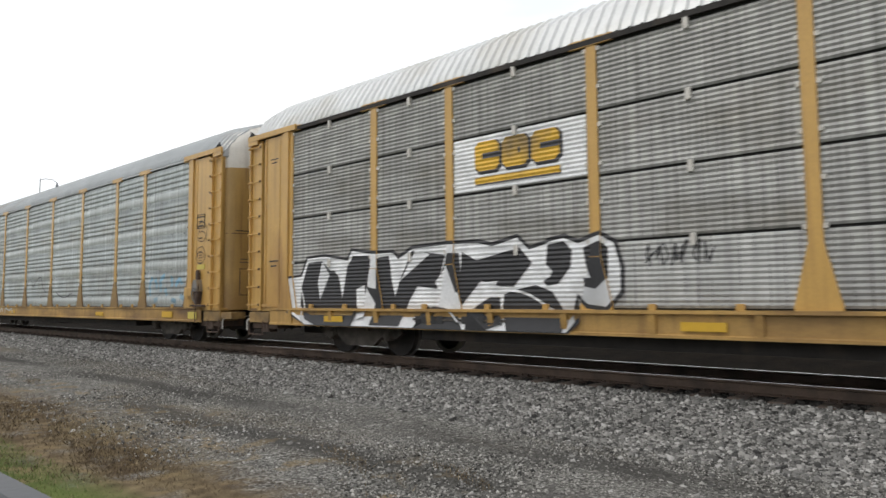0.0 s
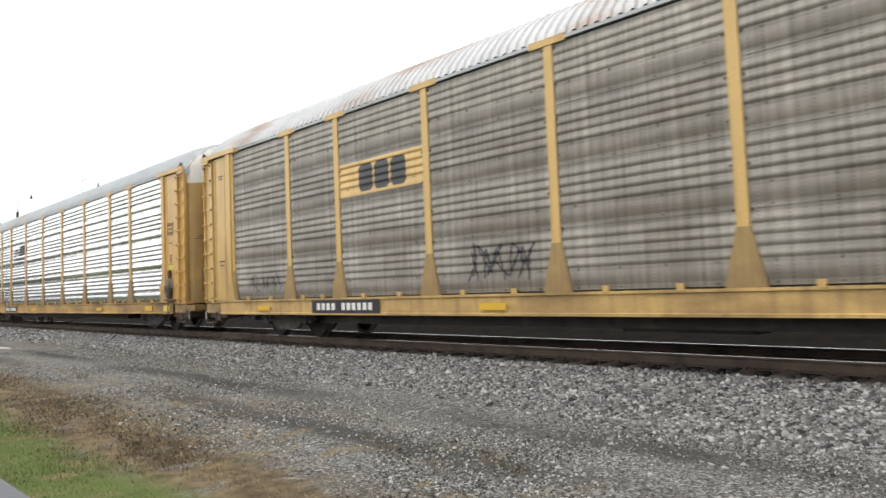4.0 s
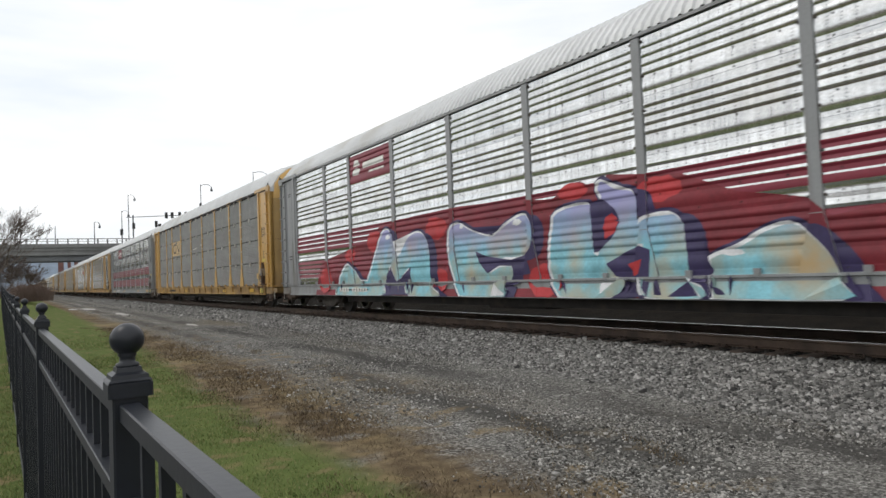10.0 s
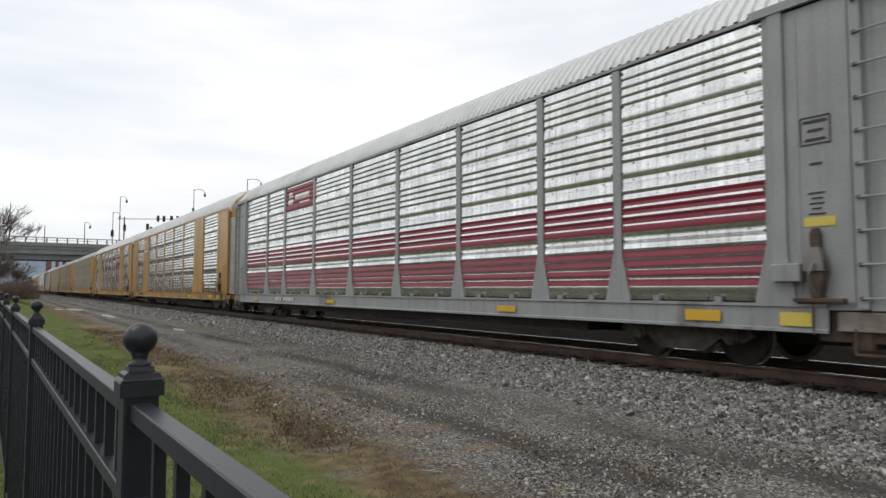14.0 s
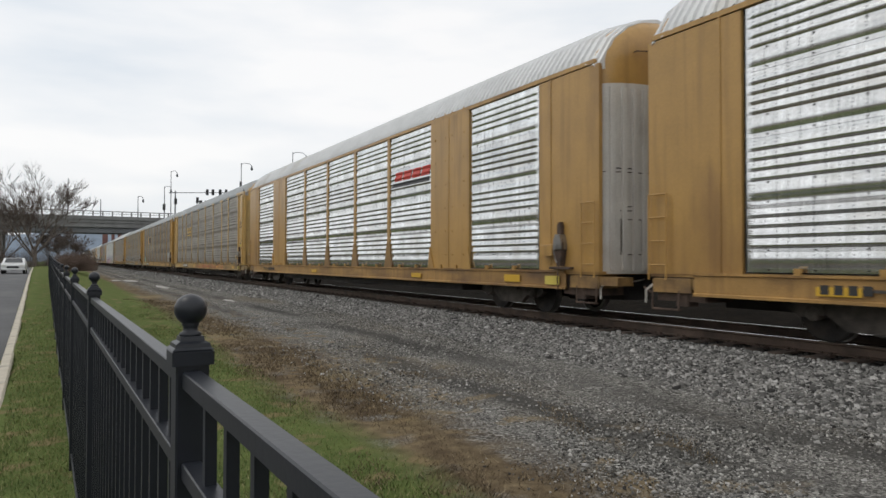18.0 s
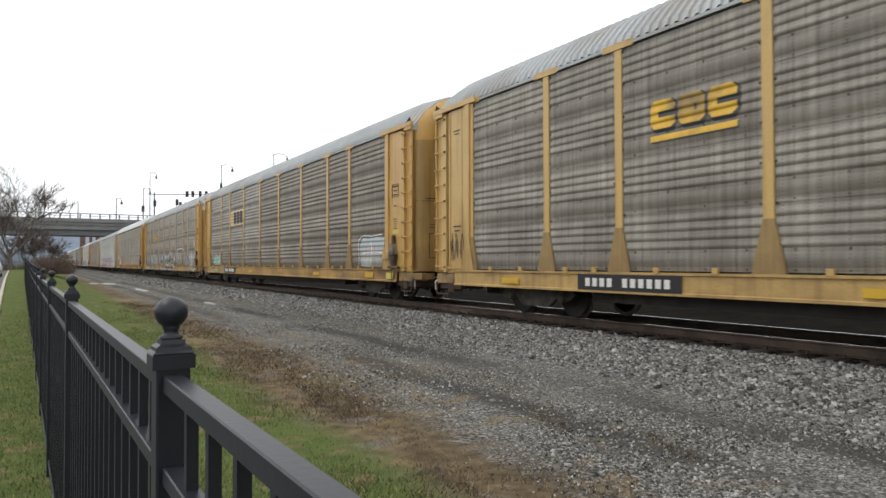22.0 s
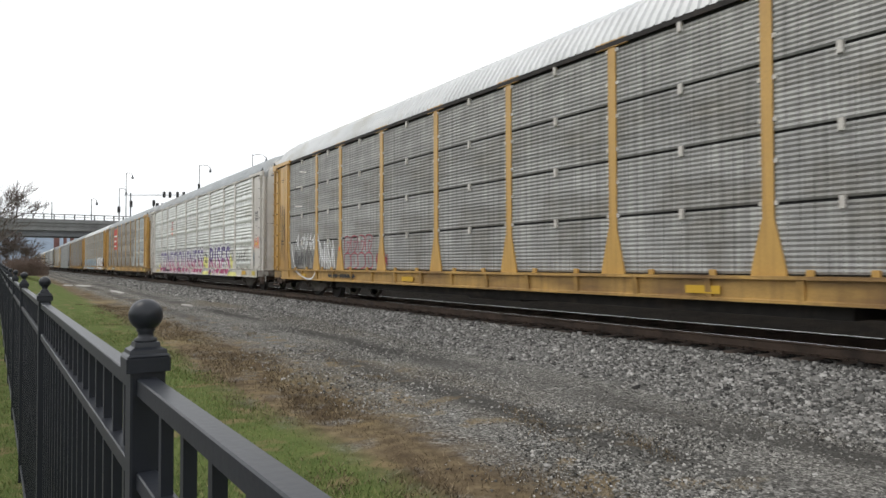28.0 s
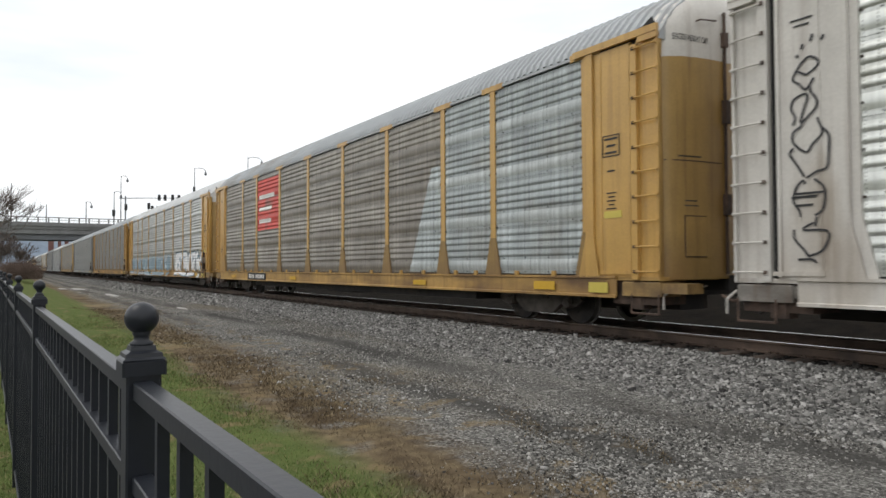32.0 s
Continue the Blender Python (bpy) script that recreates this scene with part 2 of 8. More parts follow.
RUST = (0.12, 0.06, 0.03)
GRIME = (0.10, 0.085, 0.065)
M = {
    "yellow": mat("yellow_car_paint", (0.55, 0.335, 0.10), 0.33, 0, 0.10, 1.2, 30, (0.30, 0.16, 0.06), 0.25, (0.8, 0.8, 0.25), 0.04, 40, 0, RUST, 0.30),
    "yellow_pale": mat("pale_yellow_car_paint", (0.58, 0.385, 0.14), 0.33, 0, 0.10, 1.2, 30, (0.34, 0.20, 0.08), 0.2, (0.8, 0.8, 0.25), 0.04, 40, 0, RUST, 0.25),
    "ochre": mat("ochre_car_paint", (0.44, 0.26, 0.08), 0.33, 0, 0.10, 1.2, 30, (0.22, 0.12, 0.05), 0.25, (0.8, 0.8, 0.25), 0.04, 40, 0, RUST, 0.3),
    "grey_paint": mat("grey_car_paint", (0.29, 0.30, 0.305), 0.45, 0, 0.10, 1.2, 30, GRIME, 0.15, (0.8, 0.8, 0.25), 0.04, 40, 0, GRIME, 0.3),
    "white_paint": mat("soiled_white_car_paint", (0.60, 0.575, 0.53), 0.5, 0, 0.10, 1.2, 30, (0.30, 0.24, 0.17), 0.2, (0.8, 0.8, 0.25), 0.04, 40, 0, RUST, 0.3),
    "silver": sheet("bright_galvanized_sheet", (0.69, 0.705, 0.705), 0.17, 0.97, (0.50, 0.49, 0.455), 0.14, 0.08),
    "silver_dull": sheet("dull_galvanized_sheet", (0.42, 0.435, 0.425), 0.32, 0.6, (0.31, 0.30, 0.26), 0.3, 0.18, bead=(0.55, 0.56, 0.54)),
    "blue_grey": sheet("blue_grey_galvanized_sheet", (0.36, 0.395, 0.395), 0.45, 0.25, (0.27, 0.27, 0.24), 0.25, 0.24, bead=(0.52, 0.55, 0.54)),
    "brown_grey": sheet("grimy_brown_grey_sheet", (0.25, 0.23, 0.195), 0.42, 0.0, (0.14, 0.12, 0.095), 0.3, 0.26, streak_amount=0.12, soiled=0.5),
    "brown_dark": sheet("dark_brown_grimy_sheet", (0.205, 0.178, 0.14), 0.45, 0.0, (0.105, 0.085, 0.062), 0.35, 0.26, streak_amount=0.12, soiled=0.6),
    "mid_grey": sheet("weathered_grey_sheet", (0.30, 0.30, 0.288), 0.42, 0.1, (0.17, 0.16, 0.135), 0.3, 0.24, streak_amount=0.12),
    "clean_grey": sheet("less_soiled_grey_sheet", (0.37, 0.372, 0.36), 0.42, 0.1, (0.24, 0.23, 0.20), 0.2, 0.16, streak_amount=0.12),
    "dark_grey": sheet("dark_grey_sheet", (0.20, 0.203, 0.195), 0.42, 0.1, (0.12, 0.112, 0.10), 0.25, 0.12),
    "pale_sheet": sheet("pale_soiled_sheet", (0.63, 0.65, 0.615), 0.34, 0.5, (0.30, 0.29, 0.24), 0.2, 0.13, bead=(0.72, 0.74, 0.70)),
    "roof": mat("white_roof_sheet", (0.64, 0.65, 0.65), 0.45, 0.2, 0.08, 1.0, 20, (0.45, 0.43, 0.38), 0.2, (0.5, 0.5, 0.5)),
    "roof_grey": mat("grey_roof_sheet", (0.40, 0.42, 0.43), 0.5, 0.25, 0.10, 1.0, 20, (0.28, 0.26, 0.23), 0.3, (0.5, 0.5, 0.5)),
    "roof_rust": mat("rust_spotted_roof_sheet", (0.52, 0.52, 0.52), 0.55, 0.2, 0.12, 1.0, 20, (0.34, 0.22, 0.15), 0.25, (0.9, 0.3, 0.9)),
    # Shade inside the cars and in their gaps, as a near-black colour.
    "void_shade": mat("interior_shade_black", (0.03, 0.03, 0.03), 0.9, 0, 0.2),
    "under": mat("grimy_underframe_steel", (0.026, 0.023, 0.021), 0.8, 0, 0.3, 4, 40, (0.055, 0.04, 0.03), 0.25, (2, 2, 2), 0.2, 60),
    "truck": mat("dusty_truck_steel", (0.085, 0.073, 0.062), 0.8, 0, 0.3, 5, 50, (0.025, 0.022, 0.02), 0.4, (3, 3, 3), 0.2, 60),
    "rust": mat("rusty_brown_fitting", (0.085, 0.055, 0.04), 0.8, 0, 0.3, 6, 60, (0.04, 0.03, 0.025), 0.4, (4, 4, 4), 0.2, 60),
    "tread": mat("worn_wheel_tread", (0.30, 0.29, 0.28), 0.35, 0.9, 0.1),
    "black_plate": mat("black_stencil_plate", (0.02, 0.02, 0.022), 0.5, 0, 0.15),
    "white_mark": mat("white_stencil_paint", (0.72, 0.70, 0.66), 0.6, 0, 0.10),
    "black_mark": mat("black_stencil_paint", (0.03, 0.03, 0.03), 0.6, 0, 0.10),
    "reflector": mat("yellow_reflector_strip", (0.62, 0.38, 0.04), 0.35, 0, 0.05),
    "tag_yellow": mat("bright_yellow_label", (0.60, 0.49, 0.10), 0.4, 0, 0.06),
    "decal_yellow": mat("golden_yellow_lettering_paint", (0.68, 0.41, 0.04), 0.5, 0, 0.12, 2, 20, GRIME, 0.1),
    "decal_black": mat("dark_lettering_paint", (0.05, 0.05, 0.055), 0.6, 0, 0.15, 2, 20),
    "decal_red": mat("red_lettering_paint", (0.55, 0.05, 0.035), 0.5, 0, 0.12, 2, 20, GRIME, 0.1),
    "maroon": mat("maroon_stripe_paint", (0.22, 0.025, 0.045), 0.45, 0, 0.1, 2, 20),
    "decal_white": mat("white_lettering_paint", (0.78, 0.77, 0.74), 0.5, 0, 0.08, 2, 20),
    "spray_black": mat("black_spray_paint", (0.025, 0.025, 0.028), 0.5, 0, 0.2, 4, 20),
    "spray_white": mat("white_spray_paint", (0.74, 0.75, 0.76), 0.55, 0, 0.14, 3, 20, (0.45, 0.46, 0.47), 0.2),
    "spray_red": mat("red_spray_paint", (0.20, 0.018, 0.028), 0.55, 0, 0.2, 2, 20, (0.13, 0.016, 0.028), 0.4),
    "spray_lilac": mat("lilac_spray_paint", (0.42, 0.38, 0.60), 0.5, 0, 0.2, 2, 20, (0.30, 0.45, 0.55), 0.3),
    "spray_purple": mat("deep_purple_spray_paint", (0.04, 0.03, 0.095), 0.5, 0, 0.2, 2, 20),
    "spray_yellow": mat("lime_yellow_spray_paint", (0.68, 0.66, 0.20), 0.5, 0, 0.2, 2, 20),
    "spray_blue": mat("blue_spray_paint", (0.19, 0.28, 0.34), 0.5, 0, 0.2, 2, 20),
    "spray_grey": mat("blue_grey_spray_paint", (0.42, 0.50, 0.55), 0.6, 0, 0.2, 2, 20, (0.60, 0.66, 0.70), 0.4),
    "spray_green": mat("sea_green_spray_paint", (0.22, 0.42, 0.38), 0.6, 0, 0.2, 2, 20),
    "orange": mat("orange_dot_paint", (0.75, 0.16, 0.03), 0.5, 0, 0.1),
    "rail_steel": mat("rusty_rail_web", (0.10, 0.068, 0.050), 0.75, 0.1, 0.2, 3, 50, (0.045, 0.033, 0.027), 0.4, (2, 2, 2), 0.1, 60),
    "rail_head": mat("polished_rail_head", (0.60, 0.59, 0.57), 0.25, 1.0, 0.06),
    "tie": mat("weathered_timber_tie", (0.068, 0.05, 0.039), 0.9, 0, 0.3, 6, 60, (0.09, 0.072, 0.058), 0.4, (1, 6, 3), 0.4, 40),
    "fence": mat("charcoal_fence_enamel", (0.013, 0.0155, 0.021), 0.38, 0, 0.10, 4, 60, (0.016, 0.018, 0.022), 0.15, (3, 3, 3), 0.03, 90, spec=0.4),
    "concrete": mat("weathered_bridge_concrete", (0.215, 0.218, 0.215), 0.85, 0, 0.14, 0.3, 4, (0.17, 0.17, 0.165), 0.3, (0.2, 0.2, 0.08)),
    "girder": mat("grey_bridge_girder_paint", (0.15, 0.16, 0.17), 0.6, 0, 0.12, 0.3, 4, (0.10, 0.10, 0.10), 0.3, (0.1, 0.1, 0.4)),
    "pillar": mat("red_brown_pillar_masonry", (0.17, 0.085, 0.075), 0.85, 0, 0.2, 0.5, 6),
    "pole": mat("grey_pole_steel", (0.13, 0.14, 0.15), 0.5, 0.3, 0.1),
    "signal_black": mat("black_signal_housing", (0.03, 0.03, 0.03), 0.5, 0, 0.1),
    "signal_red": mat("red_signal_lens", (0.55, 0.04, 0.03), 0.3, 0, 0.1),
    "bark": mat("grey_brown_bark", (0.14, 0.115, 0.098), 0.9, 0, 0.25, 2, 20),
    "twig": mat("bare_twig_bark", (0.10, 0.078, 0.066), 0.9, 0, 0.25, 2, 20),
    "shrub": mat("russet_shrub_twigs", (0.11, 0.075, 0.058), 0.9, 0, 0.3, 1, 10),
    # Distance haze is put into the hill's blue-grey colour.
    "hill": mat("haze_tinted_hill", (0.15, 0.19, 0.24), 1.0, 0, 0.18, 0.02, 0.15, (0.20, 0.22, 0.24), 0.3, (0.02, 0.02, 0.02)),
    "asphalt": mat("worn_asphalt", (0.075, 0.077, 0.08), 0.85, 0, 0.15, 0.7, 60, (0.11, 0.11, 0.11), 0.25, (0.5, 0.15, 0.5), 0.2, 120),
    "kerb": mat("pale_kerb_concrete", (0.46, 0.42, 0.34), 0.85, 0, 0.12, 2, 40, (0.28, 0.26, 0.22), 0.2, (2, 2, 2), 0.2, 80),
    "car_body": mat("white_car_paint", (0.62, 0.63, 0.63), 0.3, 0.3, 0.04),
    "car_glass": mat("dark_car_glass", (0.03, 0.035, 0.04), 0.08, 0, 0.05),
    "rubber": mat("tyre_rubber", (0.025, 0.025, 0.025), 0.8, 0, 0.1),
    "lens": mat("clear_lamp_lens", (0.70, 0.70, 0.66), 0.15, 0, 0.05),
}
# the end doors have a darker, browner base, with blotches and runs
for key, base in (("yellow", (0.385, 0.245, 0.082)), ("yellow_pale", (0.44, 0.30, 0.118)), ("ochre", (0.38, 0.225, 0.072))):
    M[key + "_end_sill"] = mat("rust_eaten_" + key + "_end_sill", base, 0.6, 0, 0.2, 3.0, 30, (0.07, 0.046, 0.030), 0.95, (2.0, 1.6, 2.5), 0.1, 40, 0, RUST, 0.6)
    M[key + "_foot"] = mat("rusting_" + key + "_post_foot", [0.74 * v for v in base], 0.5, 0, 0.14, 2.0, 30, (0.16, 0.09, 0.045), 0.5, (1.5, 1.5, 1.0), 0.06, 40, 0, RUST, 0.5)
    M[key + "_end"] = mat("darker_" + key + "_end_paint", base, 0.38, 0, 0.12, 1.4, 30, (0.20, 0.115, 0.05), 0.38, (1.0, 1.0, 0.35), 0.05, 40, 0, RUST, 0.5)
M["white_end_sill"] = mat("grimy_pale_end_sill", (0.26, 0.245, 0.22), 0.6, 0, 0.2, 3.0, 30, (0.07, 0.055, 0.042), 0.9, (2.0, 1.6, 2.5), 0.1, 40, 0, RUST, 0.6)
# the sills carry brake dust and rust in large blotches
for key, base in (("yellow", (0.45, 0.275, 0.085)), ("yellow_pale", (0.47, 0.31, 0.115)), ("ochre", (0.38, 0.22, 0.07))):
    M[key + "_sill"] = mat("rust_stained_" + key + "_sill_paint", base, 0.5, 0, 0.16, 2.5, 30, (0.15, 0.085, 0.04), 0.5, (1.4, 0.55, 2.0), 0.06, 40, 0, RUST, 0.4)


# ---- mesh helpers ----
def mesh_of(name, verts, faces, material=None, materials=None, slots=None, smooth=False):
    me = bpy.data.meshes.new(name)
    me.from_pydata([tuple(v) for v in verts], [], faces)
    for m in materials or ([material] if material else []):
        me.materials.append(m)
    if slots is not None:
        me.polygons.foreach_set("material_index", slots)
    if smooth:
        me.polygons.foreach_set("use_smooth", [True] * len(me.polygons))
    me.update()
    return me


class Build:
    """Collects boxes, prisms, rods and lathed forms into one mesh."""

    def __init__(self):
        self.v, self.f, self.s = [], [], []

    def add(self, verts, faces, slot=0):
        k = len(self.v)
        self.v += [tuple(p) for p in verts]
        self.f += [tuple(i + k for i in f) for f in faces]
        self.s += [slot] * len(faces)
        return self

    def box(self, x0, x1, y0, y1, z0, z1, slot=0, bevel=0.0):
        if bevel:
            b = bevel
            ring = [(x0 + b, y0), (x1 - b, y0), (x1, y0 + b), (x1, y1 - b), (x1 - b, y1), (x0 + b, y1), (x0, y1 - b), (x0, y0 + b)]
            lo = [(x, y, z0) for x, y in ring]
            mid = [(x, y, z1 - b) for x, y in ring]
            cx, cy, kx, ky = (x0 + x1) / 2, (y0 + y1) / 2, 1 - 2 * b / max(x1 - x0, 1e-6), 1 - 2 * b / max(y1 - y0, 1e-6)
            hi = [(cx + (x - cx) * kx, cy + (y - cy) * ky, z1) for x, y in ring]
            f = [tuple(range(7, -1, -1)), tuple(range(16, 24))]
            for r in (0, 8):
                f += [(r + i, r + (i + 1) % 8, r + 8 + (i + 1) % 8, r + 8 + i) for i in range(8)]
            return self.add(lo + mid + hi, f, slot)
        v = [(x, y, z) for z in (z0, z1) for x, y in ((x0, y0), (x1, y0), (x1, y1), (x0, y1))]
        return self.add(v, [(3, 2, 1, 0), (4, 5, 6, 7), (0, 1, 5, 4), (1, 2, 6, 5), (2, 3, 7, 6), (3, 0, 4, 7)], slot)

    def prism(self, poly, axis, a, b, slot=0):
        """A polygon given in the two other axes, in order, pushed from a to b along an axis."""
        def put(p, d):
            q = list(p)
            q.insert(axis, d)
            return q
        n = len(poly)
        v = [put(p, a) for p in poly] + [put(p, b) for p in poly]
        f = [tuple(range(n)), tuple(range(2 * n - 1, n - 1, -1))] + [(i, n + i, n + (i + 1) % n, (i + 1) % n) for i in range(n)]
        return self.add(v, f, slot)

    def rod(self, p, q, r, sides=8, slot=0, r2=None):
        p, q = Vector(p), Vector(q)
        d = (q - p).normalized()
        u = d.orthogonal().normalized()
        w = d.cross(u)
        v = []
        for c, rr in ((p, r), (q, r if r2 is None else r2)):
            v += [c + (u * math.cos(2 * math.pi * i / sides) + w * math.sin(2 * math.pi * i / sides)) * rr for i in range(sides)]
        f = [(i, (i + 1) % sides, sides + (i + 1) % sides, sides + i) for i in range(sides)]
        f += [tuple(range(sides - 1, -1, -1)), tuple(range(sides, 2 * sides))]
        return self.add(v, f, slot)

    def pipe(self, pts, r, sides=6, slot=0):
        for a, b in zip(pts, pts[1:]):
            self.rod(a, b, r, sides, slot)
        return self

    def lathe(self, profile, centre, axis=2, sides=16, slot=0, caps=True):
        """profile: (radius, height) along the axis through centre."""
        v = []
        for r, h in profile:
            for i in range(sides):
                a = 2 * math.pi * i / sides
                p = [r * math.cos(a), r * math.sin(a)]
                p.insert(axis, h)
                v.append([p[k] + centre[k] for k in range(3)])
        f = []
        for k in range(len(profile) - 1):
            f += [(k * sides + i, k * sides + (i + 1) % sides, (k + 1) * sides + (i + 1) % sides, (k + 1) * sides + i) for i in range(sides)]
        if caps:
            f += [tuple(range(sides - 1, -1, -1)), tuple(range((len(profile) - 1) * sides, len(profile) * sides))]
        return self.add(v, f, slot)

    def mesh(self, name, *materials, smooth=False):
        return mesh_of(name, self.v, self.f, materials=materials, slots=self.s, smooth=smooth)


def part(name, me, parent=None, at=(0, 0, 0), label=""):
    ob = new(name, me)
    if parent is not None:
        ob.parent = parent
    ob.location = at
    if label:
        ob["label"] = label
    return ob


def thing(name, label, category, at=(0, 0, 0), group="", kind="", me=None):
    ob = new(name, me)
    ob.location = at
    return tagged(ob, label, category, group, kind)


# ---- the lie of the land ----
TRACK_X = 10.38          # middle of the track
GROUND = -0.48           # lawn and gravel, below the rail head


def fence_x(y):
    return 0.165 - 0.0205 * (y - 1.13)


def kerb_x(y):
    return -0.32 - 0.031 * y


def swell(x, y):
    """The lawn and road climb gently towards the bridge; the gravel beside the line stays level."""
    u = min(max((y - 6) / 62, 0.0), 1.0)
    return 0.6 * u * u * (3 - 2 * u) * min(max((3.2 - x) / 2.4, 0.0), 1.0)


def ground_z(x, y):
    """Height of the open ground: road side, lawn, gravel strip, ballast shoulder and the far side of the line."""
    kx = kerb_x(y)
    if x < kx - 0.05:
        return -0.68 + swell(x, y)
    if x < 7.0:
        return GROUND + swell(x, y)
    if x < 8.75:
        u = (x - 7.0) / 1.75
        return GROUND + 0.20 * u * u * (3 - 2 * u)
    if x < 8.98:
        return -0.28 + 0.075 * (x - 8.75) / 0.23
    if x < 12.4:
        return -0.205
    if x < 13.9:
        return -0.205 - 0.325 * (x - 12.4) / 1.5
    if x < 19:
        return -0.53 + 0.85 * (x - 13.9) / 5.1
    return 0.32


def ground_mesh():
    xs = [-900, -300, -120, -60, -30, -16, -10, -7, -5.5, -4.6] + [-4.2 + 0.2 * i for i in range(24)] + [0.8 + 0.35 * i for i in range(18)]
    xs += [7.1 + 0.12 * i for i in range(13)] + [8.75, 8.98, 9.6, 11.2, 12.2, 12.5, 13.0, 13.9, 15.5, 17, 19, 22, 34, 60, 120, 300, 900]
    ys = [-420, -200, -80, -30] + [-12 + 0.5 * i for i in range(75)] + [26 + 2.0 * i for i in range(30)] + [90 + 10 * i for i in range(14)] + [260, 340, 460, 700, 1100, 2200]
    v, f = [], []
    for y in ys:
        for x in xs:
            z = ground_z(x, y)
            if -3 < y < 60 and 0.5 < x < 8.5:
                z += 0.035 * noise.noise(Vector((x * 0.5, y * 0.4, 0))) + 0.012 * noise.noise(Vector((x * 2.1, y * 1.7, 3)))
            v.append((x, y, z))
    n = len(xs)
    for j in range(len(ys) - 1):
        for i in range(n - 1):
            f.append((j * n + i, j * n + i + 1, (j + 1) * n + i + 1, (j + 1) * n + i))
    return v, f


def ground_material():
    """Lawn, a strip of dead grass, grey gravel with packed wheel tracks, and pale crushed stone, by distance from the fence."""
    m = bpy.data.materials.new("lawn_gravel_and_ballast")
    m.use_nodes = True
    n, l = m.node_tree.nodes, m.node_tree.links
    b = n["Principled BSDF"]
    b.inputs["Roughness"].default_value = 0.95
    b.inputs["Specular IOR Level"].default_value = 0.03
    co = n.new("ShaderNodeTexCoord")
    sep = n.new("ShaderNodeSeparateXYZ")
    l.new(co.outputs["Object"], sep.inputs[0])

    def noise_of(size, detail=4.0, stretch=(1, 1, 1)):
        mp = n.new("ShaderNodeMapping")
        mp.inputs["Scale"].default_value = stretch
        l.new(co.outputs["Object"], mp.inputs["Vector"])
        t = n.new("ShaderNodeTexNoise")
        t.inputs["Scale"].default_value, t.inputs["Detail"].default_value = size, detail
        l.new(mp.outputs[0], t.inputs["Vector"])
        return t.outputs["Fac"]

    def math_of(op, a, c):
        x = n.new("ShaderNodeMath")
        x.operation = op
        for sock, v in zip(x.inputs, (a, c)):
            if isinstance(v, bpy.types.NodeSocket):
                l.new(v, sock)
            else:
                sock.default_value = v
        return x.outputs[0]

    def ramp(v, lo, hi, a=0.0, c=1.0):
        r = n.new("ShaderNodeMapRange")
        r.inputs["From Min"].default_value, r.inputs["From Max"].default_value = lo, hi
        r.inputs["To Min"].default_value, r.inputs["To Max"].default_value = a, c
        l.new(v, r.inputs["Value"])
        return r.outputs[0]

    def mixed(fac, a, c, mode="MIX"):
        x = n.new("ShaderNodeMixRGB")
        x.blend_type = mode
        for sock, v in zip(x.inputs, (fac, a, c)):
            if isinstance(v, bpy.types.NodeSocket):
                l.new(v, sock)
            else:
                sock.default_value = v
        return x.outputs[0]

    wob = math_of("MULTIPLY", math_of("SUBTRACT", noise_of(0.55, 5.0, (1, 0.5, 1)), 0.5), 0.9)
    x = math_of("ADD", sep.outputs["X"], wob)
    grass = mixed(ramp(noise_of(3.0, 6.0), 0.3, 0.7), (0.058, 0.090, 0.026, 1), (0.108, 0.142, 0.044, 1))
    grass = mixed(ramp(noise_of(60.0, 3.0), 0.4, 0.8, 0.0, 0.7), grass, (0.15, 0.15, 0.065, 1))
    dead = mixed(ramp(noise_of(6.0, 7.0), 0.3, 0.7), (0.075, 0.056, 0.037, 1), (0.20, 0.155, 0.095, 1))
    dead = mixed(ramp(noise_of(0.35, 3.0), 0.55, 0.7), dead, (0.21, 0.17, 0.095, 1))

    def pebbles(size, lo, hi):
        """Packed small stones: each cell its own tone, dark in the joints."""
        vo = n.new("ShaderNodeTexVoronoi")
        vo.inputs["Scale"].default_value = size
        l.new(co.outputs["Object"], vo.inputs["Vector"])
        ve = n.new("ShaderNodeTexVoronoi")
        ve.feature = "DISTANCE_TO_EDGE"
        ve.inputs["Scale"].default_value = size
        l.new(co.outputs["Object"], ve.inputs["Vector"])
        sc = n.new("ShaderNodeSeparateColor")
        l.new(vo.outputs["Color"], sc.inputs[0])
        k = math_of("POWER", sc.outputs["Red"], 1.8)
        c = mixed(k, (*lo, 1), (*hi, 1))
        return mixed(ramp(ve.outputs["Distance"], 0.0, 0.09, 0.35, 1.0), (0.02, 0.019, 0.018, 1), c), ve.outputs["Distance"]

    grit, grit_h = pebbles(34.0, (0.045, 0.043, 0.039), (0.46, 0.45, 0.42))
    fine, fine_h = pebbles(62.0, (0.055, 0.053, 0.048), (0.37, 0.36, 0.335))
    grit = mixed(ramp(noise_of(2.2, 5.0), 0.42, 0.58), grit, fine)
    grit = mixed(ramp(noise_of(0.45, 4.0, (1, 0.35, 1)), 0.52, 0.68, 0.0, 0.5), grit, (0.13, 0.105, 0.07, 1))
    stone, stone_h = pebbles(24.0, (0.06, 0.058, 0.054), (0.34, 0.335, 0.32))
    # two packed tracks where cars have driven along the line
    track = None
    for mid, half in ((4.65, 0.42), (5.98, 0.50)):
        d = math_of("ABSOLUTE", math_of("SUBTRACT", math_of("ADD", sep.outputs["X"], math_of("MULTIPLY", wob, 0.35)), mid), 0.0)
        t = ramp(d, half, half * 0.3)
        track = t if track is None else math_of("MAXIMUM", track, t)
